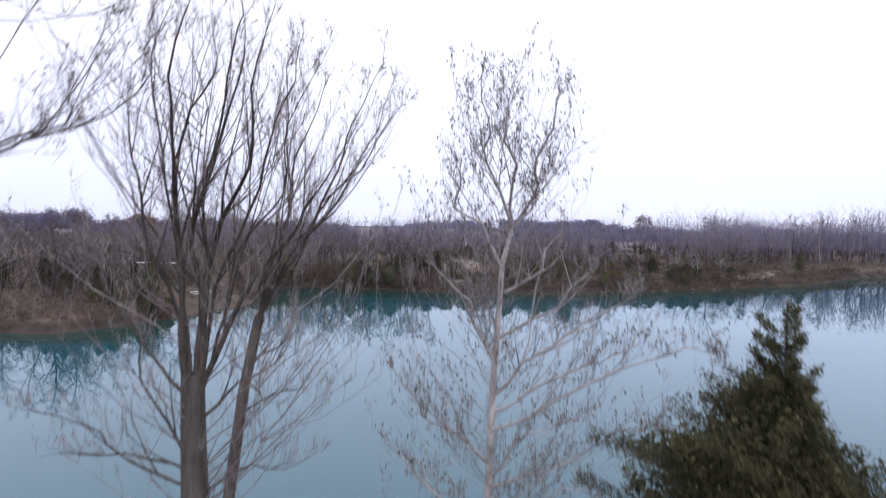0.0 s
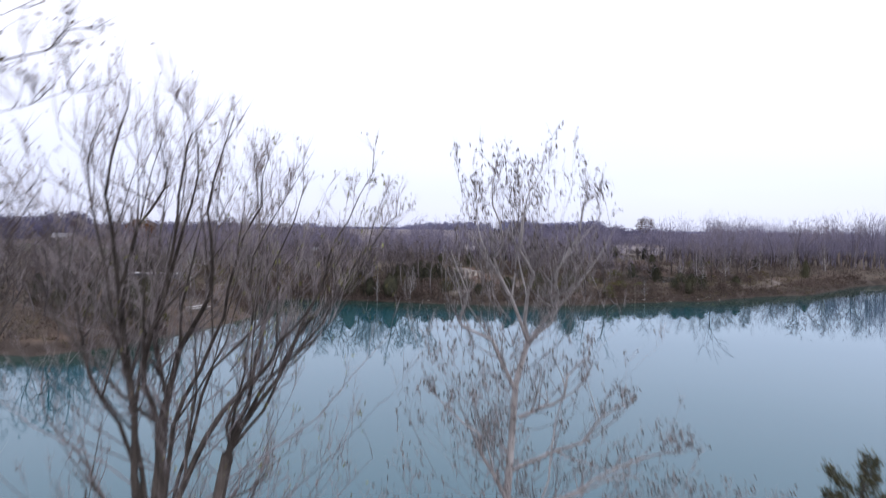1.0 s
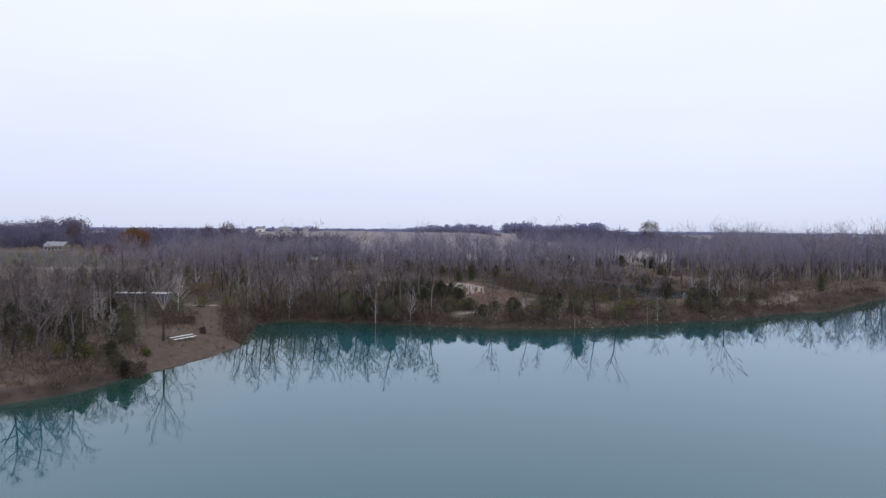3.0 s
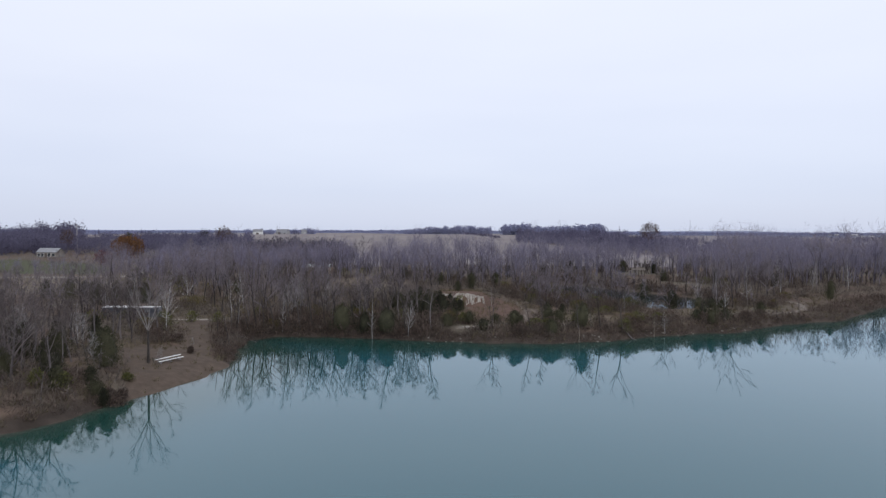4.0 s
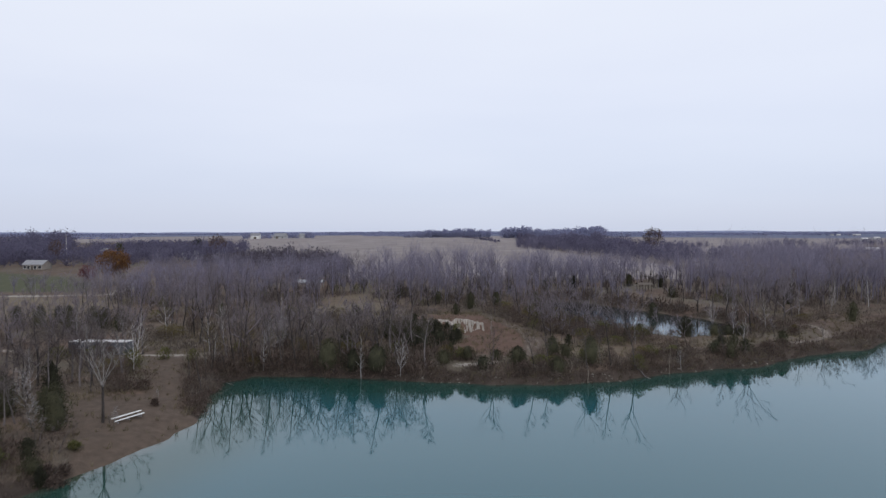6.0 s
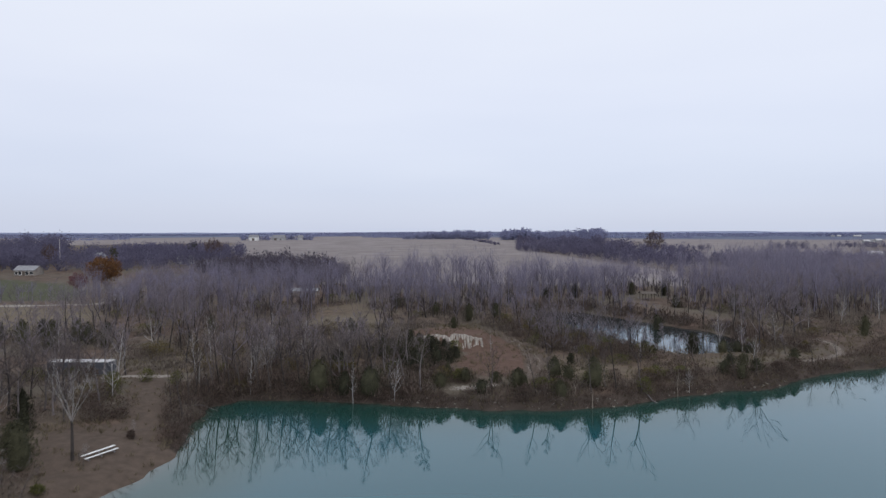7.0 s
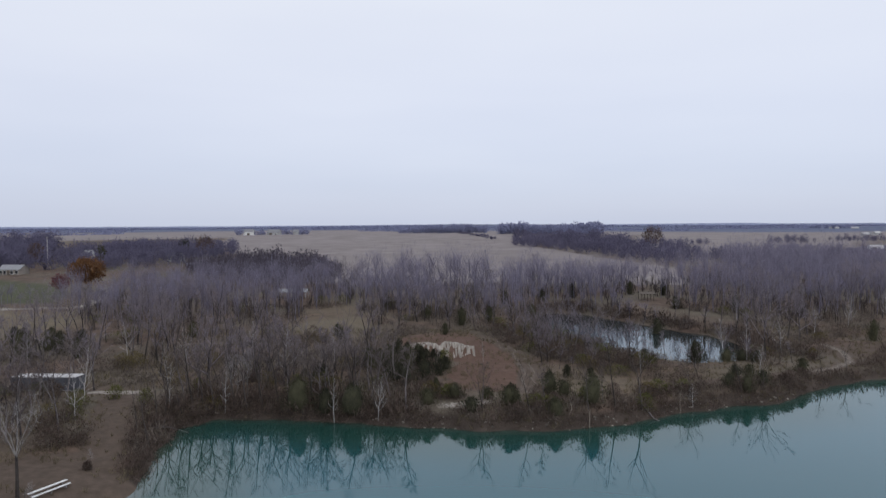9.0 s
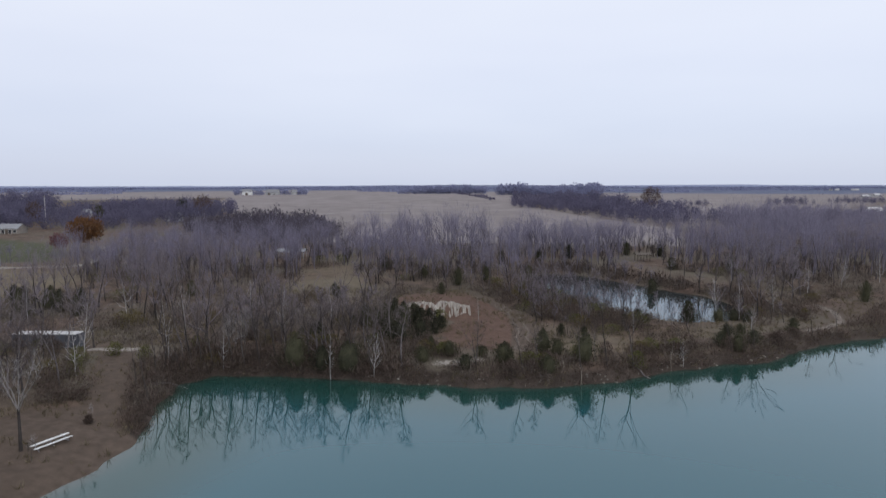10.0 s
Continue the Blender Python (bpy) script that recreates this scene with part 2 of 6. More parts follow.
def wob(x, y, s, seed=0.0):
    """Smooth waves without period in sight, -1 to 1."""
    a = np.sin(x / s * 1.3 + 2.1 * np.sin(y / s * 0.7 + seed) + seed) + np.sin(y / s * 1.7 + 1.7 * np.sin(x / s * 0.9 + seed * 2) + 1.3)
    return a / 2


def smooth(a, b, v):
    t = np.clip((v - a) / (b - a), 0, 1)
    return t * t * (3 - 2 * t)


def shore(x, y):
    return poly_sd(x, y, LAKE) + 0.5 * wob(x, y, 2.3, 1.0) + 0.12 * wob(x, y, 1.1, 2.0)


def land(x, y):
    """Height of the ground."""
    x, y = np.asarray(x, float), np.asarray(y, float)
    d = shore(x, y)
    beach = np.exp(-((x + 46) ** 2 + (y - 106) ** 2) / 24 ** 2)
    k = 2.2 + 3.5 * beach
    up = 2.3 * (1 - np.exp(-np.maximum(d, 0) / k))
    rise = np.interp(y, [200, 230, 400, 1000, 1300, 3000], [0, 0.5, 2.5, 11, 9, 8]) * (np.exp(-((x - 50) / 700) ** 2) * 0.7 + 0.3)
    near = smooth(2, 26, d) * smooth(60, 20, y) * 5.0
    rough = (0.22 * wob(x, y, 5, 3) + 0.1 * wob(x, y, 1.7, 4)) * smooth(0.5, 6, d) + 0.9 * wob(x, y, 70, 5) * smooth(230, 420, y)
    z = up + rise + near + rough
    z = np.where(d < 0, np.maximum(-3.0, 0.28 * d), z)
    p = poly_sd(x, y, POND) + 0.4 * wob(x, y, 2.0, 7)
    z = np.where(p < 5, np.minimum(z, np.where(p < 0, np.maximum(0.2, 1.0 + 0.2 * p), 1.0 + p * 0.35)), z)
    z = z + 2.1 * smooth(175.0, 182.5, y) * smooth(-16, -10, x) * smooth(9, 4, x) * smooth(215, 190, y)
    z = z - 0.6 * smooth(4.0, 0.0, np.maximum(np.abs(x + 73.2) - 6.5, np.abs(y - 154.2) - 1.6))
    flat = smooth(3.2, 1.6, np.minimum(line_dist(x, y, ROAD), line_dist(x, y, TRACK)))
    return z - 0.06 * flat


def link_mesh(name, verts, tris, material, parent=None, smooth_shade=False):
    me = bpy.data.meshes.new(name)
    verts, tris = np.asarray(verts, np.float32), np.asarray(tris, np.int32)
    k = tris.shape[1]
    me.vertices.add(len(verts))
    me.loops.add(len(tris) * k)
    me.polygons.add(len(tris))
    me.vertices.foreach_set("co", verts.ravel())
    me.loops.foreach_set("vertex_index", tris.ravel())
    me.polygons.foreach_set("loop_start", np.arange(0, len(tris) * k, k, dtype=np.int32))
    me.update(calc_edges=True)
    me.validate()
    if smooth_shade:
        me.polygons.foreach_set("use_smooth", np.ones(len(tris), bool))
    me.materials.append(material)
    ob = new(name, me)
    ob.parent = parent
    return ob


def steps(lo, hi, step, ends):
    """Even steps from lo to hi, growing beyond to the given ends."""
    mid = list(np.arange(lo, hi + step / 2, step))
    a, s = [], step
    v = lo
    while v > ends[0]:
        s *= 1.075
        v -= s
        a.append(v)
    b, s = [], step
    v = hi
    while v < ends[1]:
        s *= 1.055
        v += s
        b.append(v)
    return np.array(a[::-1] + mid + b)


# ground: one sheet to the horizon
gx, gy = steps(-95, 112, 1.0, (-4200, 4200)), steps(76, 215, 1.0, (-1500, 4700))
GX, GY = np.meshgrid(gx, gy)
GZ = land(GX, GY)
idx = np.arange(GX.size).reshape(GX.shape)
quads = np.stack([idx[:-1, :-1], idx[:-1, 1:], idx[1:, 1:], idx[1:, :-1]], -1).reshape(-1, 4)


def ground_material():
    m = bpy.data.materials.new("ground_cover")
    m.use_nodes = True
    n, l = m.node_tree.nodes, m.node_tree.links
    b = n["Principled BSDF"]
    b.inputs["Roughness"].default_value, b.inputs["Specular IOR Level"].default_value = 0.95, 0.15
    co = n.new("ShaderNodeTexCoord")

    def tex(scale, detail=6):
        t = n.new("ShaderNodeTexNoise")
        t.inputs["Scale"].default_value, t.inputs["Detail"].default_value = scale, detail
        l.new(co.outputs["Object"], t.inputs["Vector"])
        return t.outputs[0]

    def ramp(src, c0, c1, a=0.35, z=0.65):
        r = n.new("ShaderNodeValToRGB")
        r.color_ramp.elements[0].position, r.color_ramp.elements[1].position = a, z
        r.color_ramp.elements[0].color, r.color_ramp.elements[1].color = (*c0, 1), (*c1, 1)
        l.new(src, r.inputs[0])
        return r.outputs[0]

    def blend(fac, a, c):
        x = n.new("ShaderNodeMix")
        x.data_type = "RGBA"
        l.new(fac, x.inputs["Factor"])
        l.new(a, x.inputs["A"])
        l.new(c, x.inputs["B"])
        return x.outputs["Result"]

    def mask(name, channel, jitter):
        """An area's mask, its edge broken by noise."""
        a = n.new("ShaderNodeAttribute")
        a.attribute_name = name
        s = n.new("ShaderNodeSeparateColor")
        l.new(a.outputs["Color"], s.inputs[0])
        add = n.new("ShaderNodeMath")
        add.operation = "MULTIPLY_ADD"
        add.inputs[1].default_value, add.inputs[2].default_value = 0.9, -0.45
        l.new(jitter, add.inputs[0])
        su = n.new("ShaderNodeMath")
        l.new(s.outputs[channel], su.inputs[0])
        l.new(add.outputs[0], su.inputs[1])
        r = n.new("ShaderNodeMapRange")
        r.interpolation_type = "SMOOTHSTEP"
        r.inputs["From Min"].default_value, r.inputs["From Max"].default_value = 0.3, 0.7
        l.new(su.outputs[0], r.inputs["Value"])
        return r.outputs[0]

    mid, fine, wide, mix3 = tex(0.35), tex(3.0), tex(0.045), tex(0.9, 9)
    litter = ramp(mid, (0.064, 0.045, 0.035), (0.140, 0.098, 0.075))
    grass = ramp(fine, (0.076, 0.066, 0.050), (0.140, 0.121, 0.092))
    col = blend(ramp(wide, (0, 0, 0), (0.8, 0.8, 0.8), 0.42, 0.6), litter, grass)
    col = blend(mask("cover_b", 2, mid), col, ramp(mid, (0.036, 0.028, 0.023), (0.072, 0.056, 0.046)))
    dry = n.new("ShaderNodeAttribute")
    dry.attribute_name = "cover_c"
    col = blend(dry.outputs["Fac"], col, ramp(mix3, (0.105, 0.084, 0.056), (0.178, 0.145, 0.100), 0.3, 0.7))
    col = blend(mask("cover_b", 0, mid), col, ramp(mix3, (0.080, 0.048, 0.036), (0.128, 0.082, 0.062), 0.25, 0.75))
    col = blend(mask("cover_a", 2, mid), col, ramp(mid, (0.050, 0.054, 0.030), (0.080, 0.082, 0.046)))
    col = blend(mask("cover_b", 1, mid), col, ramp(wide, (0.184, 0.158, 0.152), (0.236, 0.208, 0.202)))
    col = blend(mask("cover_a", 1, mid), col, ramp(mix3, (0.072, 0.054, 0.042), (0.108, 0.081, 0.063), 0.3, 0.7))
    col = blend(mask("cover_a", 0, fine), col, ramp(fine, (0.20, 0.175, 0.15), (0.33, 0.30, 0.265)))
    # far wooded ground, with blue distance haze painted into its colour
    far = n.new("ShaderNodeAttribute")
    far.attribute_name = "far_haze"
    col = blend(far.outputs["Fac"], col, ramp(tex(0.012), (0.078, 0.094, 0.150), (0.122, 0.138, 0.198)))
    l.new(col, b.inputs["Base Color"])
    bn = n.new("ShaderNodeBump")
    bn.inputs["Strength"].default_value, bn.inputs["Distance"].default_value = 0.7, 0.12
    l.new(fine, bn.inputs["Height"])
    l.new(bn.outputs[0], b.inputs["Normal"])
    return m


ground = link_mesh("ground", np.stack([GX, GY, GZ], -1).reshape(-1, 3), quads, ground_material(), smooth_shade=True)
tagged(ground, "brown leaf litter and dry grass on rolling land", "ground", kind="structure")
fx, fy = GX.ravel(), GY.ravel()
road_d = line_dist(fx, fy, ROAD)
drive_d = line_dist(fx, fy, DRIVE)
lane_d = line_dist(fx, fy, LANE)
track_d = line_dist(fx, fy, TRACK)
inside = lambda poly, soft: smooth(soft, -soft, poly_sd(fx, fy, poly))
bank = smooth(4.5, 0.5, shore(fx, fy)) * (fy > 60)
layer_a, layer_b = np.ones((len(fx), 4), np.float32), np.ones((len(fx), 4), np.float32)
layer_a[:, 0] = np.maximum.reduce([smooth(1.7, 0.6, road_d) * np.maximum.reduce([0.25 + 0 * fx, 0.95 * np.exp(-((fx + 60) / 6) ** 4), 0.9 * np.exp(-((fx + 42.5) / 4) ** 4), 0.6 * smooth(-84, -90, fx), 0.9 * np.exp(-((fx - 2) / 5) ** 2), 0.45 * smooth(64, 74, fx)]), smooth(2.6, 1.4, drive_d) * 0.85, 0.75 * smooth(5.0, 2.0, line_dist(fx, fy, FARM_LANE)), 0.42 * smooth(0.9, 0.3, np.abs(track_d - 0.95)) * (fy < 205)])
layer_a[:, 1] = np.maximum.reduce([inside(BEACH, 1.5), smooth(4.0, 2.0, lane_d), inside(SAND, 5.0) * 0.55, smooth(2.8, 1.2, track_d), 0.85 * smooth(1.9, 0.8, road_d) * (fx > 40)])
layer_a[:, 2] = inside(LAWN, 4) * 0.8
layer_b[:, 0] = inside(SOIL, 2.0)
layer_b[:, 1] = np.maximum.reduce([inside(FIELD, 8), smooth(10, -10, poly_sd(fx, fy + 16, FIELD)) * (fx > -45), inside(FIELD_RIGHT, 20), 0.5 * smooth(380, 430, fy) * smooth(60, 110, fx), 0.8 * smooth(820, 1000, fy)])
layer_b[:, 2] = bank * 0.8
dry_at = ground.data.attributes.new("cover_c", "FLOAT", "POINT")
dry_at.data.foreach_set("value", (np.maximum.reduce([inside(MEADOW, 8), 0.7 * inside(CLEARING, 8), 0.1 * inside(CLEARING_EAST, 4), 0.6 * smooth(0, 12, fx) * smooth(175, 150, fy) * smooth(2, 6, shore(fx, fy)), 0.5 * inside(MOUND, 5)]) * (0.75 + 0.25 * wob(fx, fy, 6, 2))).astype(np.float32))
# how much painted haze the ground takes, growing with distance
haze_at = ground.data.attributes.new("far_haze", "FLOAT", "POINT")
haze_at.data.foreach_set("value", smooth(1290, 1430, fy - 520 * smooth(0, -260, fx) + 110 * wob(fx, fy, 160, 4) + 60 * wob(fx, 0 * fy, 47, 2)).astype(np.float32))
for key, data in (("cover_a", layer_a), ("cover_b", layer_b)):
    at = ground.data.attributes.new(key, "FLOAT_COLOR", "POINT")
    at.data.foreach_set("color", data.ravel())


# ---- water ----
def water_material(name, deep, edge, ripple, bank):
    m = bpy.data.materials.new(name)
    m.use_nodes = True
    n, l = m.node_tree.nodes, m.node_tree.links
    n.remove(n["Principled BSDF"])
    body, gloss, mixed, bend = n.new("ShaderNodeBsdfDiffuse"), n.new("ShaderNodeBsdfGlossy"), n.new("ShaderNodeMixShader"), n.new("ShaderNodeFresnel")
    bend.inputs["IOR"].default_value = 1.58
    gloss.inputs["Roughness"].default_value, gloss.inputs["Color"].default_value = 0.012, (0.88, 0.96, 1.0, 1)
    l.new(bend.outputs[0], mixed.inputs[0])
    l.new(body.outputs[0], mixed.inputs[1])
    l.new(gloss.outputs[0], mixed.inputs[2])
    l.new(mixed.outputs[0], n["Material Output"].inputs["Surface"])
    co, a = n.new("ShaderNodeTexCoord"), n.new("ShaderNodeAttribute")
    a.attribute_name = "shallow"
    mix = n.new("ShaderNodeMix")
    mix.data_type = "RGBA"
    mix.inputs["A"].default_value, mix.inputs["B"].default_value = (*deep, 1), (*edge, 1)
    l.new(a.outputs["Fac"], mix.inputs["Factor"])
    # darker green near the shore: the bank's dark reflection painted into the body colour
    a2, bank_reflection = n.new("ShaderNodeAttribute"), n.new("ShaderNodeMix")
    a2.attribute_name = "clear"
    bank_reflection.data_type = "RGBA"
    bank_reflection.inputs["A"].default_value, bank_reflection.inputs["B"].default_value = (*deep, 1), (*bank, 1)
    l.new(a2.outputs["Fac"], bank_reflection.inputs["Factor"])
    l.new(bank_reflection.outputs["Result"], mix.inputs["A"])
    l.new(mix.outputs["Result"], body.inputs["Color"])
    t, t2 = n.new("ShaderNodeTexNoise"), n.new("ShaderNodeTexNoise")
    t.inputs["Scale"].default_value, t.inputs["Detail"].default_value = 0.9, 3
    t2.inputs["Scale"].default_value = 0.02
    l.new(co.outputs["Object"], t.inputs["Vector"])
    l.new(co.outputs["Object"], t2.inputs["Vector"])
    mu = n.new("ShaderNodeMath")
    mu.operation = "MULTIPLY"
    l.new(t.outputs[0], mu.inputs[0])
    l.new(t2.outputs[0], mu.inputs[1])
    bn = n.new("ShaderNodeBump")
    bn.inputs["Strength"].default_value, bn.inputs["Distance"].default_value = ripple, 0.02
    l.new(mu.outputs[0], bn.inputs["Height"])
    for node in (body, gloss, bend):
        l.new(bn.outputs[0], node.inputs["Normal"])
    return m


def water(name, x0, x1, y0, y1, step, z, poly, material):
    xs, ys = np.arange(x0, x1, step), np.arange(y0, y1, step)
    X, Y = np.meshgrid(xs, ys)
    i = np.arange(X.size).reshape(X.shape)
    q = np.stack([i[:-1, :-1], i[:-1, 1:], i[1:, 1:], i[1:, :-1]], -1).reshape(-1, 4)
    d = poly_sd(X, Y, poly)
    keep = (d.ravel()[q] < 3.5).any(1)
    ob = link_mesh(name, np.stack([X, Y, np.full(X.shape, z)], -1).reshape(-1, 3), q[keep], material, smooth_shade=True)
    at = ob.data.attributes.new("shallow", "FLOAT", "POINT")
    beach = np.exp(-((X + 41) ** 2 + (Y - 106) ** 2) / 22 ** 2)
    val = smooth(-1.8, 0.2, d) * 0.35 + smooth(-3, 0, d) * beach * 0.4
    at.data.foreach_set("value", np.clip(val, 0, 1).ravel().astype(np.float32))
    # mask of the painted dark reflection, rising towards the bank
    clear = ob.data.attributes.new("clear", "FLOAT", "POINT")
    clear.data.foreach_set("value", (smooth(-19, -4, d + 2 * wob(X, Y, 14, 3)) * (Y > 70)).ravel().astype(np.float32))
    return ob


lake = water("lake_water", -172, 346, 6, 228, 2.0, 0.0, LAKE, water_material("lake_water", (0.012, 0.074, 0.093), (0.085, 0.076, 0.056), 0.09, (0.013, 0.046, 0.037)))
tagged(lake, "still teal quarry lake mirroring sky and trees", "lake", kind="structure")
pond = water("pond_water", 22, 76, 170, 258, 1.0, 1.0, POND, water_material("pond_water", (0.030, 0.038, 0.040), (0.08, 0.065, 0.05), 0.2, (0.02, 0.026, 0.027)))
tagged(pond, "dark still woodland pond reflecting the sky", "pond", kind="structure")


# ---- plants ----
class Geo:
    """Triangles gathered piece by piece."""

    def __init__(self):
        self.v, self.f, self.n, self.fine = [], [], 0, False

    def add(self, verts, tris):
        self.v.append(np.asarray(verts, float))
        self.f.append(np.asarray(tris, int) + self.n)
        self.n += len(verts)

    def tube(self, pts, radii, sides):
        pts = np.asarray(pts, float)
        k = len(pts)
        ang = np.arange(sides) * 2 * np.pi / sides
        rings = []
        for i in range(k):
            d = pts[min(i + 1, k - 1)] - pts[max(i - 1, 0)]
            d = d / (np.linalg.norm(d) + 1e-9)
            a = np.cross(d, (0.31, 0.93, 0.2))
            a /= np.linalg.norm(a) + 1e-9
            b = np.cross(d, a)
            rings.append(pts[i] + radii[i] * (np.cos(ang)[:, None] * a + np.sin(ang)[:, None] * b))
        tris = []
        for i in range(k - 1):
            for j in range(sides):
                p, q = i * sides + j, i * sides + (j + 1) % sides
                tris += [(p, q, q + sides), (p, q + sides, p + sides)]
        self.add(np.vstack(rings), tris)

    def spikes(self, base, tip, r):
        """Thin three-sided twigs from base to tip (arrays)."""
        base, tip = np.asarray(base, float), np.asarray(tip, float)
        d = tip - base
        d = d / (np.linalg.norm(d, axis=1)[:, None] + 1e-9)
        a = np.cross(d, (0.31, 0.93, 0.2))
        a /= np.linalg.norm(a, axis=1)[:, None] + 1e-9
        b = np.cross(d, a)
        r = np.asarray(r, float).reshape(-1, 1) * np.ones((len(base), 1))
        if self.fine:
            turn = (np.arange(len(base)) * 2.4)[:, None]
            e = r * (np.cos(turn) * a + np.sin(turn) * b)
            self.add(np.stack([base + e, base - e, tip], 1).reshape(-1, 3), np.arange(len(base) * 3).reshape(-1, 3))
            return
        ring = [base + r * (math.cos(t) * a + math.sin(t) * b) for t in (0.0, 2.0944, 4.1888)]
        n = len(base)
        v = np.stack(ring + [tip], 1).reshape(-1, 3)
        o = (np.arange(n) * 4)[:, None]
        f = np.concatenate([o + (0, 1, 3), o + (1, 2, 3), o + (2, 0, 3)])
        self.add(v, f)

    def leaves(self, at, size, rng, droop=0.0, wide=0.33):
        """Small folded leaves: two triangles on a midrib."""
        at = np.asarray(at, float)
        n = len(at)
        d = rng.normal(size=(n, 3))
        d[:, 2] -= droop
        d /= np.linalg.norm(d, axis=1)[:, None]
        s = np.cross(d, rng.normal(size=(n, 3)))
        s /= np.linalg.norm(s, axis=1)[:, None] + 1e-9
        up = np.cross(d, s)
        L = (size * rng.uniform(0.6, 1.3, n))[:, None]
        v = np.stack([at, at + d * L * 0.5 + s * L * wide + up * L * wide * 0.36, at + d * L, at + d * L * 0.5 - s * L * wide + up * L * wide * 0.36], 1).reshape(-1, 3)
        o = (np.arange(n) * 4)[:, None]
        self.add(v, np.concatenate([o + (0, 1, 2), o + (0, 2, 3)]))

    def arrays(self):
        return np.vstack(self.v), np.vstack(self.f)


def unit(v):
    v = np.asarray(v, float)
    return v / (np.linalg.norm(v) + 1e-9)


def grow(rng, wood, twig, p, d, length, r, level, p_up=0.25, sides=5, n_child=5, n_twig=7, twig_len=0.9, twig_r=0.012, ends=None, spread=1.0):
    """One limb with its side limbs; the last level carries twigs."""
    segs = 4 if level else 3
    pts, radii = [np.array(p, float)], [r]
    d = unit(d)
    for i in range(segs):
        d = unit(d + rng.normal(size=3) * 0.13 * spread + np.array((0, 0, p_up * 0.35)))
        pts.append(pts[-1] + d * length / segs)
        radii.append(r * (1 - 0.85 * (i + 1) / segs))
    if level == 0 and twig.fine:
        twig.spikes([pts[0], (pts[0] + pts[1] + pts[2]) / 3], [pts[2], pts[-1]], r * 0.8)
    else:
        (wood if level else twig).tube(pts, radii, sides if level else 3)
    pts = np.array(pts)

    def along(t):
        f = t * segs
        i = min(int(f), segs - 1)
        return pts[i] + (pts[i + 1] - pts[i]) * (f - i), unit(pts[i + 1] - pts[i])

    if level == 0:
        tt = rng.uniform(0.15, 1.0, n_twig)
        base = np.array([along(t)[0] for t in tt])
        dirs = np.array([unit(along(t)[1] + rng.normal(size=3) * 0.55 * spread + (0, 0, p_up)) for t in tt])
        tip = base + dirs * (twig_len * rng.uniform(0.5, 1.2, n_twig))[:, None]
        twig.spikes(base, tip, twig_r)
        if ends is not None:
            ends.append(tip)
            ends.append((base + tip) / 2)
        return
    for i in range(n_child):
        t = 0.28 + 0.7 * (i + rng.uniform(0, 0.9)) / n_child
        q, dd = along(min(t, 0.99))
        side = unit(np.cross(dd, rng.normal(size=3)))
        nd = unit(dd * rng.uniform(0.6, 1.0) + side * rng.uniform(0.5, 0.9) * spread + (0, 0, p_up))
        grow(rng, wood, twig, q, nd, length * rng.uniform(0.42, 0.62) * (1.15 - 0.5 * t), r * 0.48 * (1.1 - 0.5 * t), level - 1, p_up, max(3, sides - 1),
             n_child, n_twig, twig_len, twig_r, ends, spread)


def bare_tree_arrays(seed, height, style="spread", levels=1, limbs=6, n_child=4, n_twig=8, twig_r=0.011, p_up=0.22, stout=1.0):
    """A leafless tree: trunk arrays, crown arrays. Styles: spread, slender, candelabra."""
    rng = np.random.default_rng(seed)
    trunk, crown = Geo(), Geo()
    crown.fine = True
    r = height * rng.uniform(0.011, 0.015) * stout
    top = {"spread": rng.uniform(0.55, 0.7), "slender": 0.95, "candelabra": 0.92}[style]
    low = {"spread": rng.uniform(0.22, 0.36), "slender": 0.42, "candelabra": 0.14}[style]
    d = unit((rng.normal() * 0.07, rng.normal() * 0.07, 1))
    n = 6
    pts, radii = [np.array((0, 0, -0.3))], [r * 1.3]
    for i in range(n):
        d = unit(d + rng.normal(size=3) * 0.07 + (0, 0, 0.03))
        pts.append(pts[-1] + d * height * top / n)
        radii.append(r * (1 - (0.62 if style == "spread" else 0.88) * (i + 1) / n))
    trunk.tube(pts, radii, 6)
    pts = np.array(pts)
    m = limbs if style == "spread" else int(limbs * 1.8)
    for i in range(m):
        t = low / top + (1 - low / top) * (i + rng.uniform(0, 0.8)) / m
        f = min(t, 0.995) * n
        j = int(f)
        q = pts[j] + (pts[j + 1] - pts[j]) * (f - j)
        a = i * 2.4 + rng.uniform(-0.6, 0.6)
        if style == "spread":
            rise, length, rr = rng.uniform(0.9, 2.0), (height - q[2]) * rng.uniform(0.75, 1.05), r * 0.4
        elif style == "slender":
            rise, length, rr = rng.uniform(0.6, 1.6), height * 0.26 * (1.35 - t), r * 0.33 * (1.25 - t)
        else:
            rise, length, rr = rng.uniform(0.45, 1.1), height * 0.50 * (1.15 - t), r * 0.8 * (1.15 - t)
        nd = unit((math.cos(a), math.sin(a), rise))
        grow(rng, crown, crown, q, nd, length, rr, levels, p_up, 4, n_child, n_twig, height * 0.085, twig_r)
    return trunk.arrays(), crown.arrays()


def place_stuff(variants, places):
    """Copies of triangle arrays at (x, y, z, turn, size, which), merged."""
    vs, fs, n = [], [], 0
    for x, y, z, turn, size, which in places:
        v, f = variants[int(which) % len(variants)]
        c, s = math.cos(turn) * size, math.sin(turn) * size
        vs.append(np.stack([v[:, 0] * c - v[:, 1] * s + x, v[:, 0] * s + v[:, 1] * c + y, v[:, 2] * size + z], 1))
        fs.append(f + n)
        n += len(v)
    return np.vstack(vs), np.vstack(fs)


